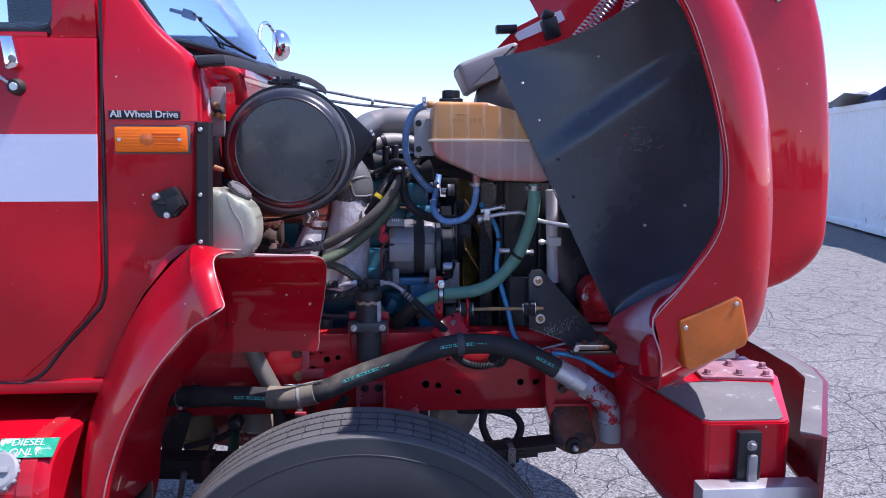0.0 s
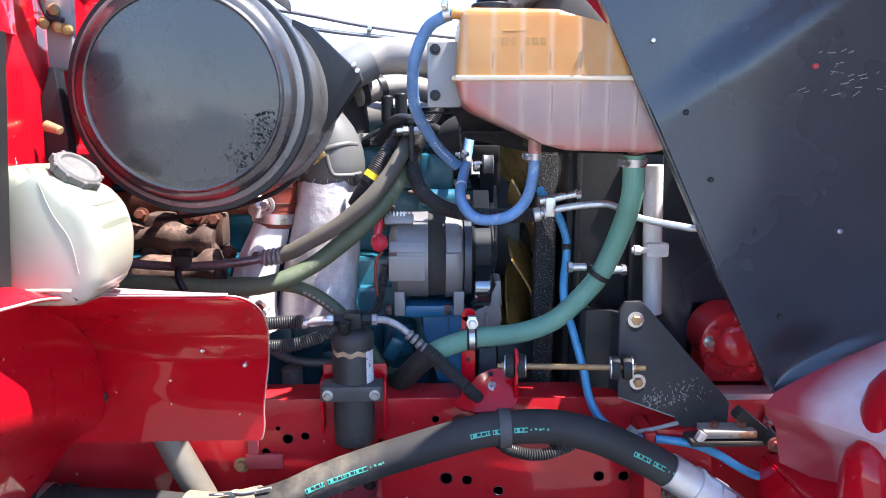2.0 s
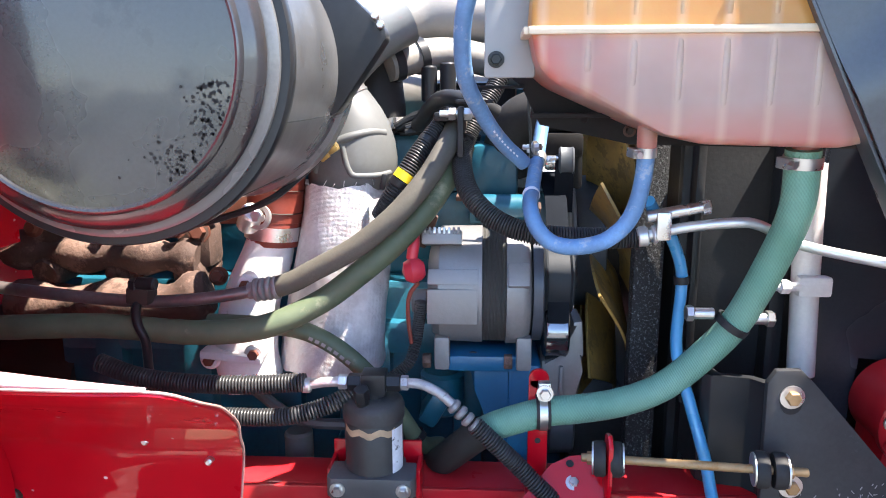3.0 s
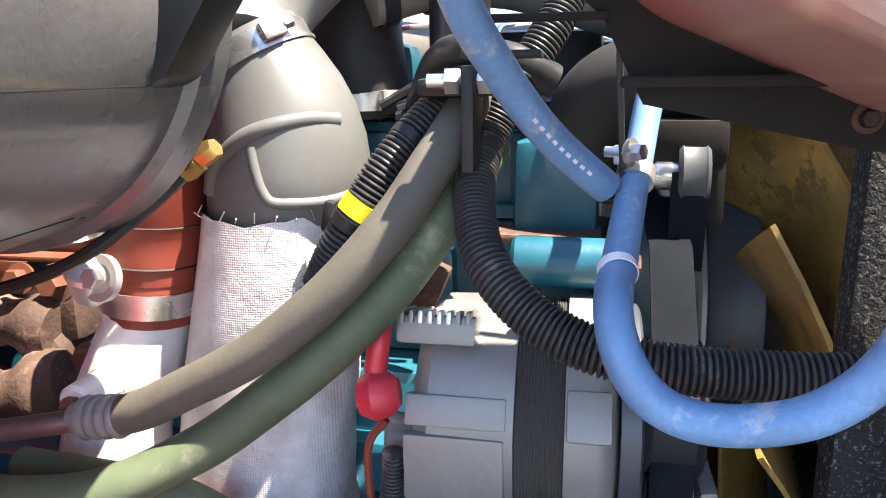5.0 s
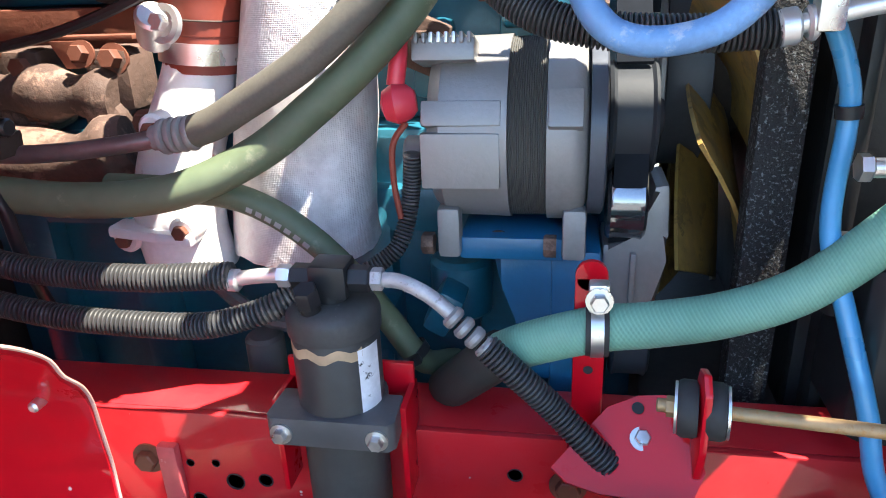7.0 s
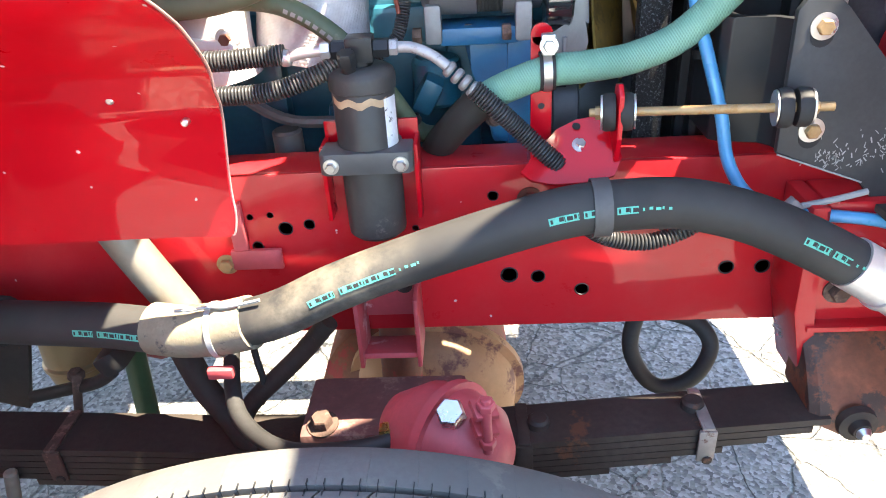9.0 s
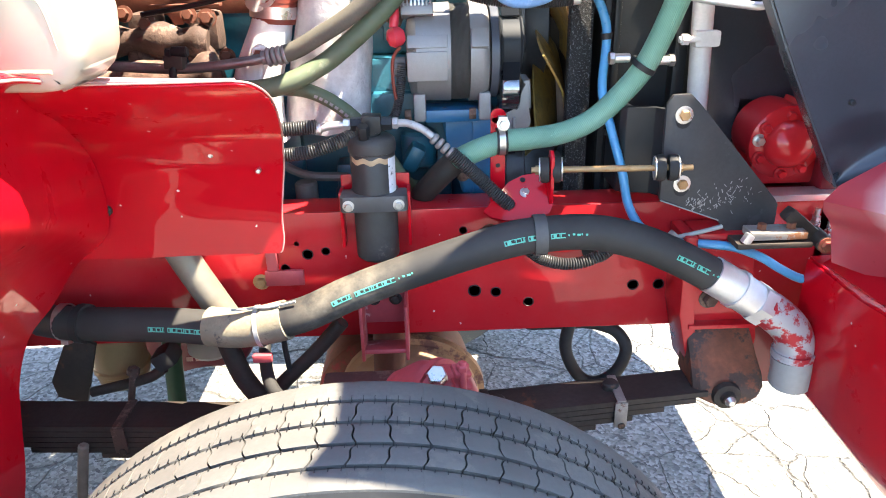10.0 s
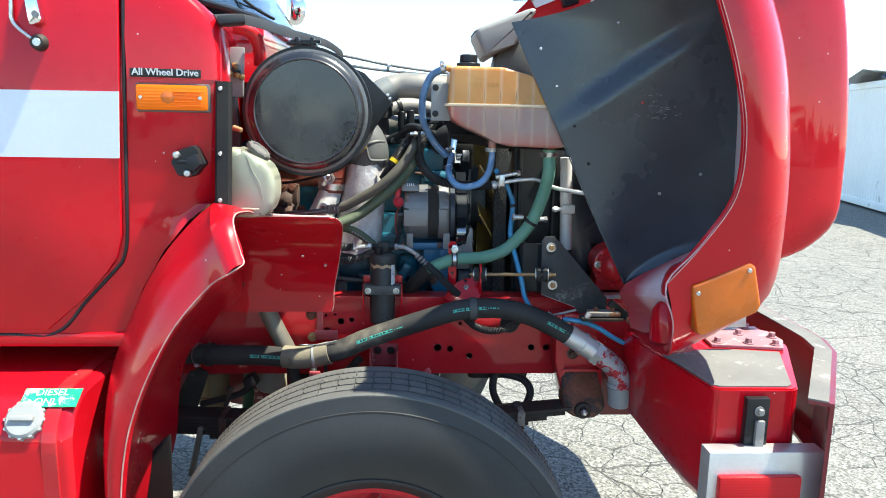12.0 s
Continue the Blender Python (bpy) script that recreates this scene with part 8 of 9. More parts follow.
cyl(bm, (0.642, 2.02, 1.072), (0.642, 1.975, 1.068), 0.014, None, 16, 0.003)
part("arm", bm, DARK_IRON, hinge)
for x in (0.543, 0.592):
    part("bolt", hexa(B(), (x, 2.0, 1.090), (0, 0, 1), 0.008, 0.010), HANGER_RUST, hinge, "orange rusted bolt")
part("clip", box(B(), (0.515, 1.985, 1.080), (0.014, 0.012, 0.018), Euler((0, 0.5, 0)).to_matrix(), 0.002), BRIGHT, hinge, "pale clip")
bm = B()
bolt(bm, (0.642, 1.975, 1.068), (0, -1, 0), 0.009, 0.008)
part("bolt", bm, ORANGE_RUST, hinge)
alum = thing("aluminium_strip", (0.62, 2.06, 1.12), "flat bright aluminium strip across the frame end", "strip")
bm = B()
box(bm, (0.640, 2.104, 1.112), (0.17, 0.046, 0.012), None, 0.002)
part("strip", bm, BRIGHT, alum)
horn = thing("steering_gear", (0.63, 2.20, 1.1), "glossy red painted steering gear housing", "steering gear")
bm = B()
spin(bm, [(0, 0), (0.001, 0.012), (0.006, 0.025), (0.014, 0.035), (0.024, 0.041), (0.034, 0.043), (0.035, 0.049), (0.037, 0.060), (0.041, 0.066), (0.054, 0.066), (0.058, 0.061), (0.13, 0.061), (0.13, 0)], (0.626, 2.085, 1.198), (0, 1, 0.05), 40)
prism(bm, [(0.572, 1.120), (0.690, 1.120), (0.694, 1.20), (0.680, 1.255), (0.650, 1.272), (0.640, 1.20), (0.575, 1.185)], 2.135, 2.21, bevel=0.008)
casting = part("housing", bm, RED_DUSTY, horn)
for i, a in enumerate((170, 205, 145, 265, 305, 95)):
    at = V(0.626 + 0.0525 * math.cos(radians(a)), 2.122, 1.198 + 0.0525 * math.sin(radians(a)))
    part("bolt", bolt(B(), at, (0, -1, -0.05), 0.0078, 0.010), STEEL if i == 0 else RED_DUSTY, casting)
part("plug", cyl(B(), (0.652, 2.100, 1.202), (0.655, 2.094, 1.203), 0.006, None, 12, 0.001), DARK_IRON, casting)

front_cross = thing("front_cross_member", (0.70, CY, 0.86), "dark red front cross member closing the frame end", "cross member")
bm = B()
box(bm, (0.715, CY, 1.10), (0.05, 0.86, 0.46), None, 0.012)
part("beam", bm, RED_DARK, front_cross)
for x, z in ((0.689, 1.052), (0.716, 1.026)):
    bm = B()
    cyl(bm, (x, 2.096, z), (x, 2.096, z + 0.034), 0.0045, None, 10, 0.001)
    hexa(bm, (x, 2.096, z), (0, 0, 1), 0.010, 0.010)
    hexa(bm, (x, 2.096, z + 0.012), (0, 0, 1), 0.008, 0.008)
    part("stud", bm, STEEL, rail, "steel stud with nuts")

# ---- intake pipes and clutter on top of the engine ----
top = thing("intake_pipe", (0.0, 2.5, 1.7), "dull bent aluminium intake pipe over the engine", "pipe")
bm = B()
tube(bm, [(-0.138, 2.43, 1.665), (-0.134, 2.45, 1.70), (-0.112, 2.48, 1.735), (-0.06, 2.50, 1.754), (0.0, 2.50, 1.757), (0.08, 2.50, 1.752), (0.20, 2.50, 1.745), (0.40, 2.50, 1.74)], 0.0475, 24, 8)
DULL_PIPE = surface("dull_cast_pipe", (0.25, 0.235, 0.21), 0.55, 0.25, 0.2, 7, 120, 0.25, 0.001, 0, (0.22, 0.19, 0.15), 0.62, 9)
part("pipe", bm, DULL_PIPE, top)
bm = B()
tube(bm, [(-0.129, 2.42, 1.565), (-0.131, 2.42, 1.60), (-0.135, 2.42, 1.635), (-0.138, 2.428, 1.668)], 0.042, 24, 5, radii=lambda u: 0.0415 + 0.0045 * min(1, u * 3))
part("rubber_joint", bm, RUBBER, top, "dusty black rubber joint")
bm = B()
ring_clamp(bm, (-0.130, 2.42, 1.583), (0, 0, 1), 0.0425, 0.019, 0.002, (0.75, -0.65, 0))
part("clamp", bm, STEEL, top)
cross_pipe = thing("crossover_tube", (-0.05, 2.44, 1.68), "short silver tube with rubber joints", "pipe")
bm = B()
tube(bm, [(-0.11, 2.38, 1.672), (-0.05, 2.42, 1.690), (0.02, 2.45, 1.688), (0.12, 2.48, 1.66)], 0.026, 18, 6)
part("tube", bm, DULL_PIPE, cross_pipe)
bm = B()
ring_clamp(bm, (-0.062, 2.412, 1.688), (1, 0.6, 0.3), 0.0270, 0.014, 0.002)
ring_clamp(bm, (-0.098, 2.388, 1.676), (1, 0.6, 0.3), 0.0270, 0.014, 0.002)
part("joint", bm, BLACK, cross_pipe)
bundle = thing("wiring_bundle", (0.0, 2.32, 1.6), "tangle of black wires, clips and injector lines", "wiring")
rng = random.Random(11)
for k in range(12):
    bm = B()
    p = [V(-0.10 + 0.02 * rng.random(), 2.36 + 0.06 * rng.random(), 1.565 + 0.02 * rng.random())]
    for j in range(4):
        p.append(p[-1] + V(0.028 + 0.012 * rng.random(), -0.012 + 0.02 * rng.random(), rng.uniform(-0.012, 0.02)))
    tube(bm, p, rng.choice((0.003, 0.004, 0.0055)), 7, 6)
    part("wire", bm, rng.choice((BLACK, BLACK, RUBBER, GREY_PLASTIC)), bundle)
for k in range(7):
    bm = B()
    c = V(-0.10 + 0.025 * k, 2.39 + 0.02 * rng.random(), 1.575 + 0.012 * rng.random())
    box(bm, c, (0.014, 0.014, 0.024), Euler((rng.random(), rng.random(), 0)).to_matrix(), 0.002)
    part("connector", bm, rng.choice((BLACK, GREY_PLASTIC, ALU)), bundle)
for x, z in ((-0.045, 1.66), (-0.015, 1.665)):
    bm = B()
    cyl(bm, (x, 2.40, z - 0.045), (x, 2.40, z + 0.012), 0.013, None, 12, 0.003)
    part("solenoid", bm, BLACK, bundle)
bm = B()
tube(bm, [(-0.06, 2.36, 1.58), (-0.02, 2.28, 1.62), (0.03, 2.25, 1.615), (0.06, 2.26, 1.60)], 0.012, 10, 6)
part("loom", bm, BLACK, bundle)
holder = thing("hose_holder", (0.01, 2.22, 1.58), "black steel hose holder with a through bolt", "bracket")
bm = B()
box(bm, (0.012, 2.20, 1.578), (0.008, 0.045, 0.065), None, 0.002)
box(bm, (0.03, 2.21, 1.617), (0.05, 0.03, 0.005), None, 0.001)
box(bm, (0.0, 2.215, 1.597), (0.05, 0.03, 0.012), None, 0.004)
part("bracket", bm, BLACK, holder)
bm = B()
hexa(bm, (-0.004, 2.195, 1.601), (1, 0, 0), 0.009, 0.010)
hexa(bm, (0.017, 2.195, 1.601), (1, 0, 0), 0.009, 0.010)
cyl(bm, (-0.016, 2.195, 1.601), (0.03, 2.195, 1.601), 0.005, None, 10)
part("bolt", bm, STEEL, holder)
bm = B()
prism(bm, [(0.0985, 1.636), (0.1025, 1.636), (0.1095, 1.535), (0.1055, 1.535)], 2.205, 2.2085, bevel=0.0008)
part("hanger_strip", bm, BLACK, holder)
upper = hose_thing("upper_radiator_hose", [(0.078, 2.42, 1.46), (0.078, 2.41, 1.51), (0.082, 2.39, 1.555), (0.105, 2.375, 1.59), (0.16, 2.36, 1.602), (0.25, 2.36, 1.602), (0.33, 2.36, 1.58)], 0.037, RUBBER, "thick black rubber radiator hose behind the tank", 20)
clamp_on(upper, (0.078, 2.415, 1.49), (0.0, -0.1, 1), 0.038, (0.7, -0.7, 0.3), 0.013)
manifold_top = thing("intake_manifold", (-0.08, 2.66, 1.5), "dull cast intake manifold on the far side of the engine", "manifold")
bm = B()
tube(bm, [(-0.52, 2.66, 1.60), (-0.30, 2.66, 1.615), (-0.05, 2.66, 1.62), (0.18, 2.66, 1.60)], 0.062, 20, 6, radii=lambda u: 0.062 + 0.004 * math.sin(u * 26))
plenum = part("plenum", bm, DULL_PIPE, manifold_top)
for x in (-0.42, -0.28, -0.14, 0.0, 0.12):
    part("runner", box(B(), (x, 2.60, 1.60), (0.06, 0.10, 0.08), None, 0.014), TEAL, plenum)
bm = B()
box(bm, (0.02, 2.56, 1.60), (0.16, 0.09, 0.10), None, 0.012)
part("control_box", bm, BLACK, manifold_top, "black control box")
for k in range(5):
    part("injector_line", tube(B(), [(-0.40 + 0.13 * k, 2.50, 1.56), (-0.40 + 0.13 * k, 2.47, 1.61), (-0.37 + 0.12 * k, 2.52, 1.65), (-0.30 + 0.10 * k, 2.58, 1.66)], 0.0035, 8, 6), STEEL, manifold_top)
front_support = thing("engine_support", (0.27, 2.6, 0.8), "dark oily steel engine support beam behind the radiator", "beam")
bm = B()
box(bm, (0.275, CY, 0.935), (0.20, 0.76, 0.24), None, 0.02)
part("beam", bm, DARK_IRON, front_support)
timing = thing("timing_cover", (0.17, 2.55, 0.8), "teal timing cover at the front of the engine", "engine cover")
bm = B()
box(bm, (0.165, 2.56, 1.06), (0.045, 0.44, 0.52), None, 0.02)
part("cover", bm, TEAL, timing)
rods = thing("hood_cables", (0.0, 2.6, 1.83), "two thin steel rods running over the engine", "rod")
for z0, z1 in ((1.862, 1.812), (1.832, 1.800)):
    bm = B()
    tube(bm, [(-0.40, 2.62, z0 + 0.03), (-0.23, 2.60, z0), (-0.09, 2.60, (z0 + z1) / 2), (0.12, 2.60, z1), (0.40, 2.60, z1 - 0.02)], 0.005, 8, 6)
    part("rod", bm, ALU, rods)
bm = B()
ring_clamp(bm, (-0.095, 2.60, 1.832), (1, 0, -0.2), 0.010, 0.010, 0.003)
part("clip", bm, STEEL, rods)
firewall_things = thing("heater_box", (-0.42, 2.6, 1.5), "black heater box and dark fittings on the firewall", "heater box")
bm = B()
box(bm, (-0.41, 2.60, 1.62), (0.08, 0.5, 0.3), None, 0.02)
part("box", bm, BLACK, firewall_things)
dark = thing("transmission", (-0.95, CY, 0.9), "dark oily transmission under the cab", "transmission")
bm = B()
spin(bm, [(0, 0), (0, 0.24), (0.15, 0.24), (0.35, 0.17), (0.75, 0.15), (0.75, 0)], (-0.66, CY, 1.02), (-1, 0, 0), 32)
part("case", bm, DARK_IRON, dark)

# ---- tilted hood ----
hood = thing("hood", (0.9, CY, 1.15), "glossy red truck hood tilted forward with a black inner liner", "hood")
edge = [(0.37, 1.46, 2.12), (0.48, 1.44, 2.065), (0.567, 1.43, 1.960), (0.613, 1.425, 1.860), (0.653, 1.422, 1.738), (0.676, 1.422, 1.620), (0.668, 1.425, 1.495), (0.605, 1.435, 1.385), (0.545, 1.455, 1.300)]
outside = [(0.45, 1.50, 2.23), (0.592, 1.49, 2.125), (0.694, 1.48, 1.973), (0.758, 1.475, 1.823), (0.794, 1.475, 1.643), (0.808, 1.478, 1.45), (0.795, 1.49, 1.27), (0.70, 1.50, 1.19), (0.585, 1.505, 1.128)]
mid = Vector((0.25, 0, 1.70))
E1, O1 = smooth_path(edge, 4), smooth_path(outside, 4)
rows = [[] for _ in range(9)]
for i, (e, o) in enumerate(zip(E1, O1)):
    wide = min(1.0, 0.7 + 0.075 * i)
    away = (o - mid)
    away.y = 0
    away.normalize()
    tip = (o - e)
    seq = [e + V(0, 0.016, 0) - away * 0.004, e, e + tip * 0.25 + V(0, -0.018, 0), e + tip * 0.5 + V(0, -0.028, 0), e + tip * 0.8 + V(0, -0.018, 0), o, o + away * 0.035 + V(0, 0.06 * wide, 0), o + away * 0.078 + V(0, 0.22 * wide, 0), o + away * 0.105 + V(0, 0.46 * wide, 0)]
    for r, p in zip(rows, seq):
        r.append(p)
bm = B()
sheet(bm, rows, 0.004)
part("fender_flare", bm, RED, hood)
# inner return of the wheel opening, between lip and liner
back = [(0.56, 1.86, 2.16), (0.69, 1.87, 2.085), (0.788, 1.87, 1.965), (0.838, 1.875, 1.84), (0.866, 1.88, 1.71), (0.874, 1.88, 1.56), (0.875, 1.88, 1.425), (0.853, 1.88, 1.340), (0.598, 1.90, 1.196)]
K1 = smooth_path(back + [(0.618, 1.93, 1.12), (0.63, 1.93, 1.06)], 4)
E2 = smooth_path(edge + [(0.565, 1.451, 1.214), (0.585, 1.504, 1.128)], 4)
bm = B()
rows = []
for u in [i / 10 for i in range(11)]:
    row = []
    for i, (e, k) in enumerate(zip(E2, K1)):
        low = min(1.0, max(0.0, (i - 22) / 8))
        row.append((e + V(0, 0.006 * (1 - low), 0)).lerp(k, u) + V(0.085 * low, 0, -0.02 * low) * math.sin(math.pi * u))
    rows.append(row)
sheet(bm, rows, 0.003)
part("inner_return", bm, OVERSPRAY, hood, "red and white oversprayed inner fender")
bm = B()
tube(bm, [Vector(p) + V(0, -0.001, 0) for p in edge], 0.0011, 6, 5)
part("flare_edge", bm, PALE, hood, "chipped bare edge")
bm = B()
spin(bm, [(0, 0.064), (0.06, 0.061), (0.088, 0.053), (0.108, 0.039), (0.119, 0.020), (0.122, 0)], (0.710, 1.748, 1.170), (-0.05, 0, 1), 36)
spin(bm, [(0, 0.052), (0.05, 0.044), (0.080, 0.033), (0.095, 0.018), (0.100, 0)], (0.672, 1.742, 1.092), (-0.22, 0, 1), 30)
part("lamp_bucket", bm, RED, hood, "red lamp bucket")
# black liner, with a pressed step across it
def crease_at(d, deep=0.020):
    if d > 0.03:
        return 0.0
    if d > -0.03:
        k = (0.03 - d) / 0.06
        return deep * k * k * (3 - 2 * k)
    return deep * max(0.0, 1 + (d + 0.03) / 0.30)


bm = B()
liner_l = [(0.262, 1.985, 1.912), (0.330, 1.965, 1.76), (0.425, 1.950, 1.56), (0.512, 1.930, 1.37), (0.596, 1.905, 1.194)]
L1, L2 = smooth_path(liner_l, 16), [p + V(-0.002, -0.003, 0) for p in [K1[4 + int(k * 28 / 64)].lerp(K1[5 + int(k * 28 / 64)], k * 28 / 64 % 1) for k in range(65)]]
rows = []
for u in [i / 32 for i in range(33)]:
    rows.append([a.lerp(b, u) + V(0, 0.012 * math.sin(math.pi * u) - crease_at(a.lerp(b, u).z - 1.64 - 0.30 * u, 0.026) * min(1.0, 0.35 + u * 2.5) * min(1.0, (1 - u) * 5) * (0.7 + 0.5 * u), 0) for a, b in zip(L1, L2)])
    for k in range(20):
        rows[-1][k].z -= 0.032 * math.sin(math.pi * u) * (1 - k / 20) ** 2
sheet(bm, rows, 0.004)
liner = part("liner", bm, LINER, hood, "black plastic inner liner")
bm = B()
sheet(bm, [[p + V(0.0, 0.001, 0) for p in L1], [p + V(0.0005, 0.006, 0) for p in L1], [p + V(0.008, 0.045, 0) for p in L1]], 0.003)
part("liner_edge", bm, LINER, hood, "folded edge of the liner")
grid = [p for row in rows for p in row]


def on_liner(x, z, lift):
    p = min(grid, key=lambda q: (q.x - x) ** 2 + (q.z - z) ** 2)
    return V(x, p.y - lift, z)


for x, z, mat in ((0.339, 1.841, STEEL), (0.386, 1.741, STEEL), (0.681, 1.452, STEEL), (0.785, 1.509, STEEL), (0.539, 1.909, STEEL), (0.613, 1.70, PINK), (0.437, 1.634, CORE), (0.481, 1.531, CORE), (0.600, 1.315, CORE)):
    p = on_liner(x, z, 0.0)
    part("rivet" if mat != CORE else "rivet_hole", cyl(B(), p + V(0, 0.004, 0), p + V(0, -0.006, 0), 0.0042, None, 10, 0.0012), mat, liner)
rng = random.Random(8)
bm = B()
for k in range(26):
    c = V(0.640 + 0.045 * rng.uniform(-1, 1) + 0.03 * (k % 2), 0, 1.690 + 0.032 * rng.uniform(-1, 1))
    way = V(math.cos(rng.uniform(-0.2, 0.9)), 0, math.sin(rng.uniform(-0.2, 0.9))) * rng.uniform(0.002, 0.007)
    a, b = on_liner(c.x - way.x, c.z - way.z, 0.0066), on_liner(c.x + way.x, c.z + way.z, 0.0066)
    w = V(0, 0, 0.0006)
    bm.faces.new([bm.verts.new(p) for p in (a - w, b - w, b + w, a + w)])
part("scuffs", bm, GREY_DUCT, liner, "short pale scratches")
# outer skin: near side panel, bonnet top, far side
side_out = [(0.86, 1.235), (0.95, 1.235), (1.08, 1.255), (1.17, 1.298), (1.235, 1.375), (1.243, 1.50), (1.236, 1.69), (1.205, 1.92), (1.165, 2.07), (1.08, 2.30), (0.98, 2.48)]
S1 = smooth_path([V(x, 0, z) for x, z in side_out], 3)
bm = B()
PIV = V(0.85, 0, 1.75)
rim_rows = ((1.960, -0.035), (1.963, -0.018), (1.975, -0.004), (2.00, 0.006), (2.06, 0.012), (2.30, 0.018), (CY, 0.022))
rows = [[V(0.80 if p.z < 1.9 else 0.80 - (p.z - 1.9) * 0.6, 1.956, p.z).lerp(p + (p - PIV).normalized() * -0.045 + V(0, 1.956, 0), u) for p in S1] for u in (0, 0.25, 0.5, 0.75, 1.0)]
rows += [[p + (p - PIV).normalized() * grow + V(0, y, 0) for p in S1] for y, grow in rim_rows]
rows += [[V(p.x, 2 * CY - p.y, p.z) for p in row] for row in rows[-2::-1]]
sheet(bm, rows)
# the grille opening, which faces down while the hood is tilted
bmesh.ops.delete(bm, geom=[f for f in bm.faces if f.calc_center_median().z < 1.34 and 2.05 < f.calc_center_median().y < 3.02], context="FACES")
part("bonnet", bm, RED, hood)
bm = B()
sheet(bm, [[V(0.36, 3.13, 1.72), V(0.60, 3.14, 1.73), V(0.85, 3.15, 1.74)], [V(0.44, 3.13, 1.54), V(0.66, 3.14, 1.54), V(0.87, 3.16, 1.54)], [V(0.595, 3.16, 1.20), V(0.72, 3.17, 1.27), V(0.85, 3.17, 1.34)]], 0.004)
part("far_liner", bm, LINER, hood, "black plastic inner liner")
bm = B()
sheet(bm, [[V(0.423, 3.10, 2.095), V(0.508, 3.10, 2.182), V(0.738, 3.10, 2.297), V(0.95, 3.10, 2.42)], [V(0.50, 3.10, 1.95), V(0.66, 3.10, 1.98), V(0.80, 3.10, 2.0), V(0.95, 3.10, 2.02)], [V(0.60, 3.10, 1.6), V(0.70, 3.10, 1.6), V(0.80, 3.10, 1.6), V(0.95, 3.10, 1.6)]], 0.006)
part("far_inner_panel", bm, RED_DUSTY, hood)
bm = B()
sheet(bm, [[V(0.490, 3.08, 2.150), V(0.60, 3.08, 2.205), V(0.69, 3.08, 2.251)], [V(0.512, 3.08, 2.120), V(0.62, 3.08, 2.165), V(0.711, 3.08, 2.211)]], 0.003)
part("hood_stripe", bm, WHITE, hood, "white stripe on the far hood panel")
bm = B()
box(bm, (0.455, 3.06, 2.165), (0.09, 0.04, 0.034), Euler((0, -0.05, 0)).to_matrix(), 0.006)
part("rubber_stop", bm, BLACK, hood)
bm = B()
box(bm, (0.632, 3.0, 2.160), (0.066, 0.05, 0.085), Euler((0, -0.3, 0)).to_matrix(), 0.008)
box(bm, (0.618, 3.0, 2.212), (0.05, 0.05, 0.04), Euler((0, 0.4, 0)).to_matrix(), 0.012)
part("rubber_stop", bm, BLACK, hood)
for a, b in ((V(0.67, 2.70, 2.07), V(0.85, 2.72, 2.285)), (V(0.785, 2.55, 2.05), V(0.86, 2.57, 2.27))):
    bm = B()
    pts = []
    for k in range(120):
        u = k / 119
        t = (b - a).normalized()
        s = V(0, 1, 0)
        w = t.cross(s)
        pts.append(a.lerp(b, u) + (s * math.cos(k * 0.9) + w * math.sin(k * 0.9)) * 0.026)
    tube(bm, pts, 0.0035, 5, 1)
    part("lift_spring", bm, STEEL, hood, "coiled steel lift spring")
bm = B()
box(bm, (1.048, 1.953, 2.085), (0.04, 0.008, 0.035), Euler((0, -0.5, 0)).to_matrix(), 0.006)
box(bm, (1.018, 1.953, 2.10), (0.015, 0.008, 0.05), Euler((0, -0.5, 0)).to_matrix(), 0.003)
part("badge", bm, STEEL, hood, "small metal badge")
duct2 = thing("hood_air_duct", (0.32, 2.4, 1.85), "matt grey plastic air duct on the open hood", "air duct")
bm = B()
prism(bm, [(0.19, 1.933), (0.205, 1.945), (0.380, 2.012), (0.396, 2.004), (0.336, 1.900), (0.322, 1.893), (0.240, 1.850), (0.228, 1.853)], 2.36, 2.58, bevel=0.016, seg=3)
part("duct", bm, GREY_DUCT, duct2)
bm = B()
prism(bm, [(0.255, 1.80), (0.285, 1.915), (0.345, 1.915), (0.47, 1.78), (0.42, 1.72)], 2.42, 2.54, bevel=0.012)
part("lower_duct", bm, GREY_PLASTIC, duct2)

turn_lamp = thing("fender_turn_lamp", (0.68, 1.47, 1.27), "large amber turn signal lamp on the hood fender", "turn lamp")
lamp_ol = [(0.590, 1.300), (0.713, 1.355), (0.728, 1.345), (0.748, 1.258), (0.741, 1.242), (0.622, 1.188), (0.611, 1.194)]
bm = B()
prism(bm, lamp_ol, 1.441, 1.475, bevel=0.004)
part("base", bm, surface("dark_amber_base", (0.25, 0.06, 0.002), 0.4), turn_lamp)
cx = sum(p[0] for p in lamp_ol) / 7
cz = sum(p[1] for p in lamp_ol) / 7
bm = B()
prism(bm, [(cx + (x - cx) * 0.985, cz + (z - cz) * 0.985) for x, z in lamp_ol], 1.430, 1.456, bevel=0.006, seg=3)
lens2 = part("lens", bm, AMBER_SMOOTH, turn_lamp)
for x, z in ((0.605, 1.285), (0.713, 1.336)):
    bm = B()
    cyl(bm, (x, 1.432, z), (x, 1.425, z), 0.005, None, 12, 0.001)
    part("screw", bm, STEEL, lens2)

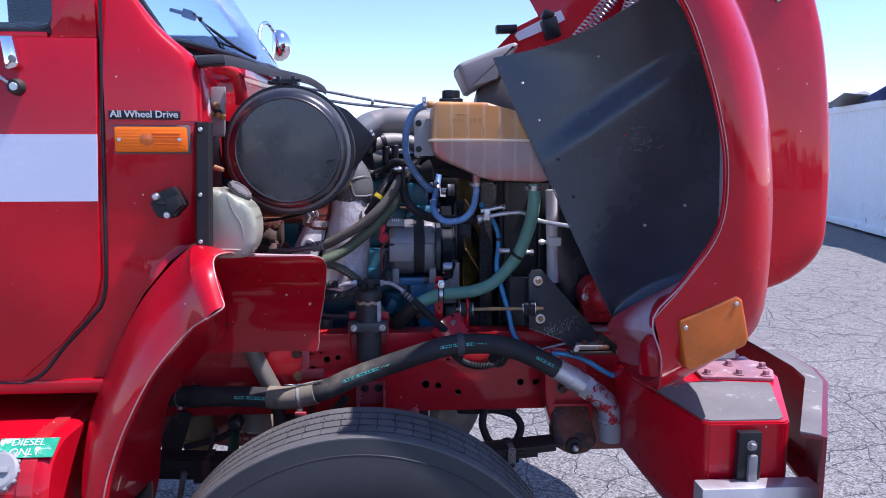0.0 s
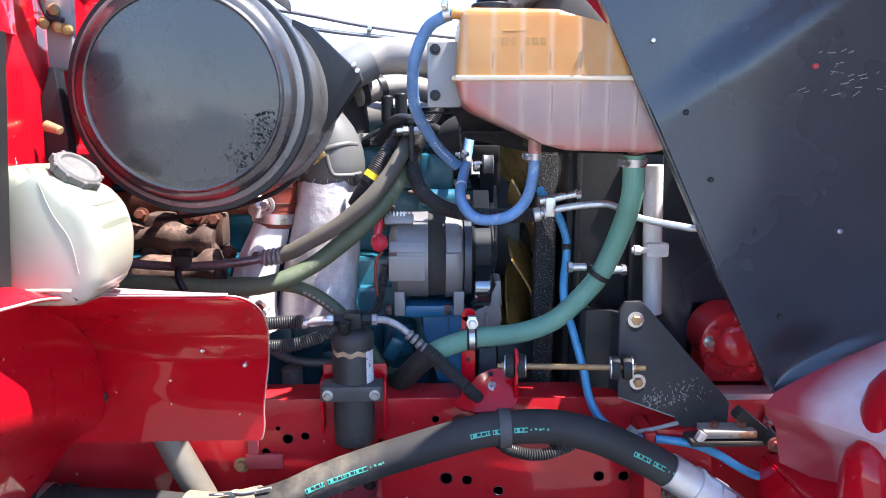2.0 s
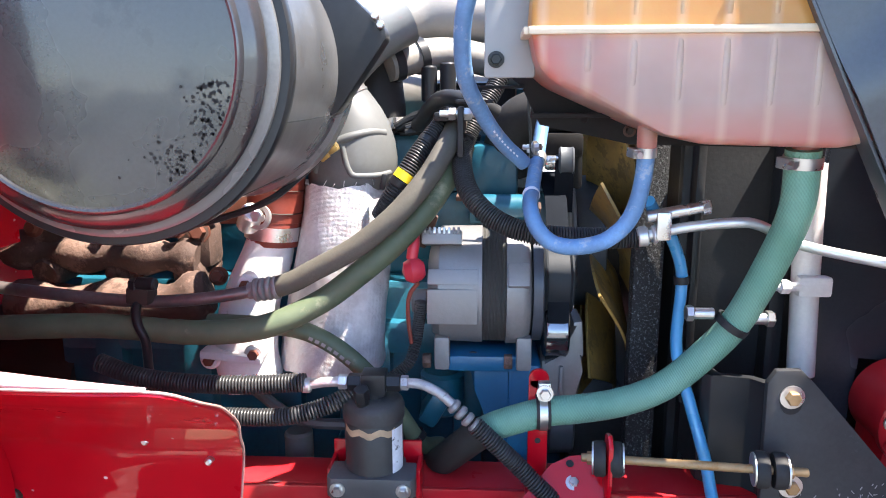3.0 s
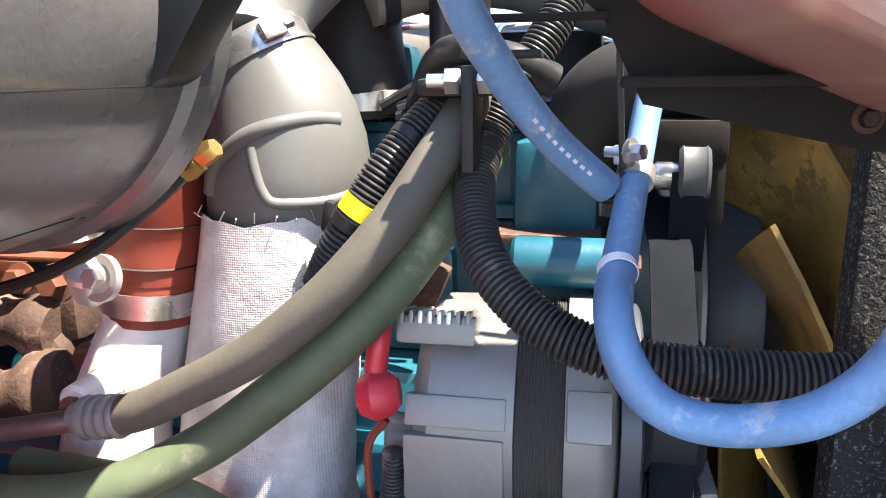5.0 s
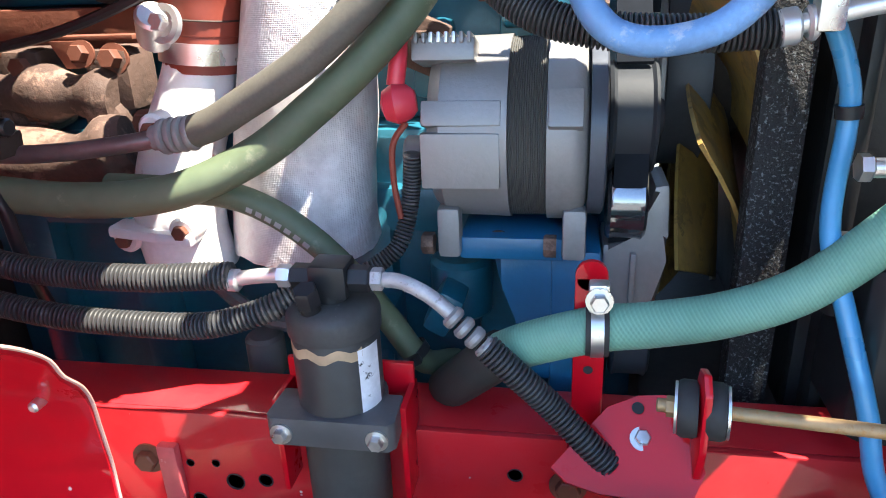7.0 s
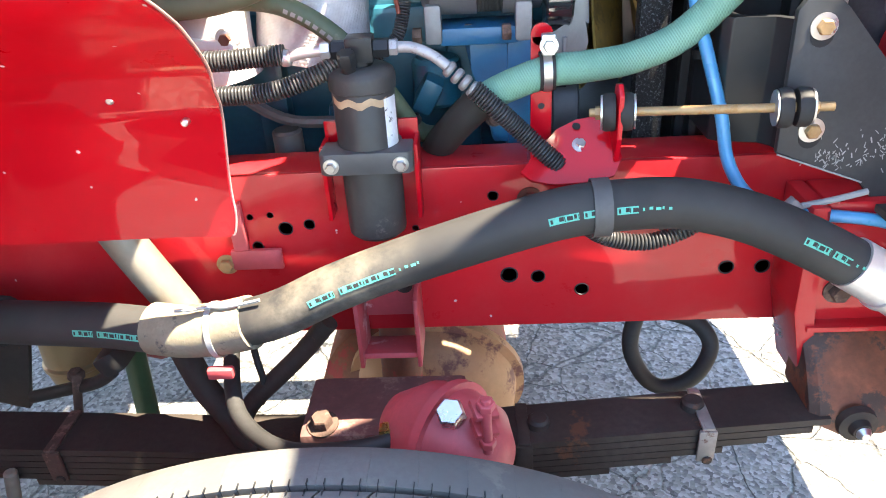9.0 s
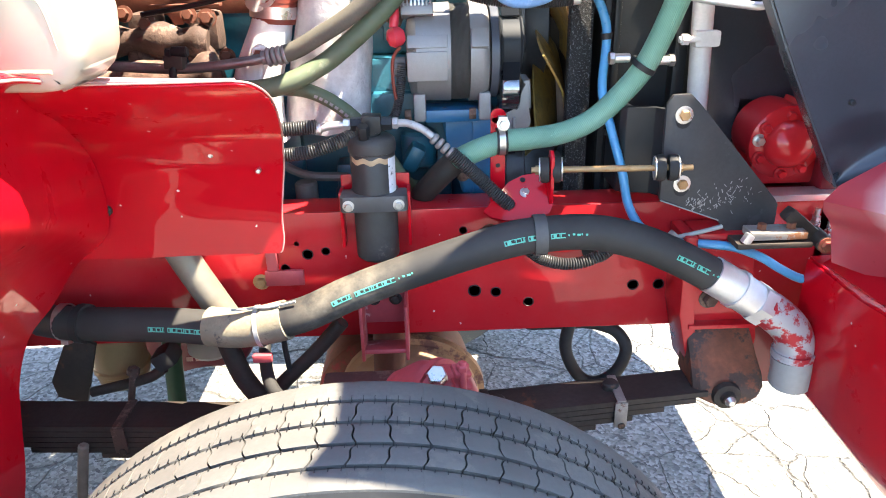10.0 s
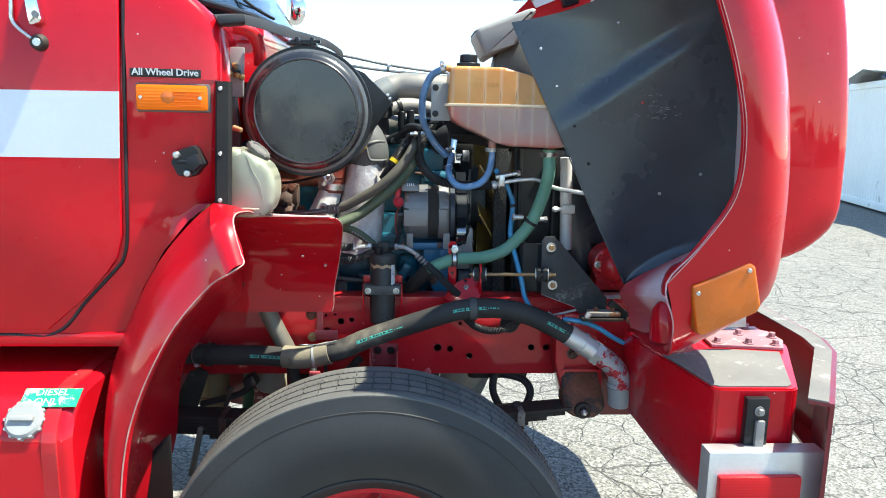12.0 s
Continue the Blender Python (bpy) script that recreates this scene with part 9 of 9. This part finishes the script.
# ---- bumper ----
bumper = thing("front_bumper", (0.9, CY, 0.5), "heavy red steel front bumper with a grey anti-slip deck", "bumper")
for sgn in (0, 1):
    half = [(0.64, 2.02), (0.640, 1.86), (0.700, 1.545), (0.715, 1.528), (0.895, 1.522), (0.912, 1.535), (1.06, 1.86), (1.06, 2.05)]
    half = [(x, y if not sgn else 2 * CY - y) for x, y in half]
    bm = B()
    top = [bm.verts.new((x, y, 1.030)) for x, y in half]
    mid_v = [bm.verts.new((x, y, 0.80)) for x, y in half]
    low = [bm.verts.new((x + (0.16 if x < 0.72 else 0.0), y, 0.60)) for x, y in half]
    n = len(half)
    bm.faces.new(top), bm.faces.new(low[::-1])
    for i in range(n):
        j = (i + 1) % n
        bm.faces.new((top[i], mid_v[i], mid_v[j], top[j])), bm.faces.new((mid_v[i], low[i], low[j], mid_v[j]))
    bmesh.ops.bevel(bm, geom=bm.edges[:], offset=0.004, segments=2, affect="EDGES")
    part("end_box", bm, RED, bumper)
bm = B()
box(bm, (0.98, CY, 0.93), (0.15, 0.98, 0.16), None, 0.006)
part("middle_beam", bm, RED_DUSTY, bumper)
bm = B()
prism(bm, [(0.668, 1.76), (0.706, 1.550), (0.722, 1.537), (0.885, 1.535), (0.902, 1.548), (1.00, 1.79), (0.83, 1.82)], 1.030, 1.0335, "z")
part("anti_slip", bm, GRIP, bumper, "grey anti-slip pad")
bm = B()
prism(bm, [(0.83, 1.835), (1.02, 1.805), (1.055, 1.875), (1.055, 1.96), (0.99, 2.03), (0.90, 2.04), (0.84, 1.95)], 1.031, 1.040, "z", 0.002)
DECK = surface("greyed_red_paint", (0.34, 0.17, 0.185), 0.55, 0, 0.3, 14, 140, 0.2, 0.001, 0, (0.45, 0.38, 0.37), 0.58, 20)
plate2 = part("deck_plate", bm, DECK, bumper, "faded red bolted deck plate")
for x, y in ((0.855, 1.855), (0.94, 1.845), (1.01, 1.83), (1.035, 1.90), (1.0, 1.99), (0.92, 2.015), (0.87, 1.95), (0.95, 1.93)):
    bm = B()
    bolt(bm, (x, y, 1.040), (0, 0, 1), 0.010, 0.012)
    part("bolt", bm, DECK, plate2)
bm = B()
box(bm, (0.803, 1.512, 0.945), (0.055, 0.02, 0.14), None, 0.003)
lt = part("latch", bm, BLACK, bumper, "black rubber latch with bolt")
bm = B()
box(bm, (0.808, 1.498, 0.925), (0.022, 0.012, 0.075), None, 0.004)
bolt(bm, (0.805, 1.500, 0.985), (0, -1, 0), 0.008, 0.01)
part("latch_tongue", bm, ALU, lt)
bm = B()
box(bm, (0.815, 1.487, 0.775), (0.275, 0.05, 0.25), None, 0.003)
part("lamp_housing", bm, BRIGHT, bumper, "brushed aluminium lamp housing")
bm = B()
box(bm, (0.796, 1.455, 0.77), (0.195, 0.022, 0.155), None, 0.008)
part("warning_lamp", bm, RED_LENS, bumper, "rectangular red warning lamp")
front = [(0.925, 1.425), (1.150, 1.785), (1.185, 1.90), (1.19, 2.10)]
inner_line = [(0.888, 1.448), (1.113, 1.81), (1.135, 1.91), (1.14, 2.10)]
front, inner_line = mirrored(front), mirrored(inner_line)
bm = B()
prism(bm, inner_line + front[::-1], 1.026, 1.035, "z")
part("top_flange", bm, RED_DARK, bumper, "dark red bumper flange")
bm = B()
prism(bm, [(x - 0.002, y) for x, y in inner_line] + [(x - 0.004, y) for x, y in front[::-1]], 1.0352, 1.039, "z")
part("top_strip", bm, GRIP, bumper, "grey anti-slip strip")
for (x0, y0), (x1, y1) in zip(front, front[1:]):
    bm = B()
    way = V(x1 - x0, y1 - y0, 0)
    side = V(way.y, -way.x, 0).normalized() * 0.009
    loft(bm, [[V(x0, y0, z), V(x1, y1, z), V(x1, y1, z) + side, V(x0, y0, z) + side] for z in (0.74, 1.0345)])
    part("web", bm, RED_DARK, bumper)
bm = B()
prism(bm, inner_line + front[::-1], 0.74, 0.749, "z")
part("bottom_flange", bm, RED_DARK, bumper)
bm = B()
prism(bm, [(0.83, 1.24), (0.90, 1.24), (0.905, 1.10), (0.84, 1.10)], 1.80, 1.81, bevel=0.002)
part("bracket_plate", bm, BRIGHT, bumper)
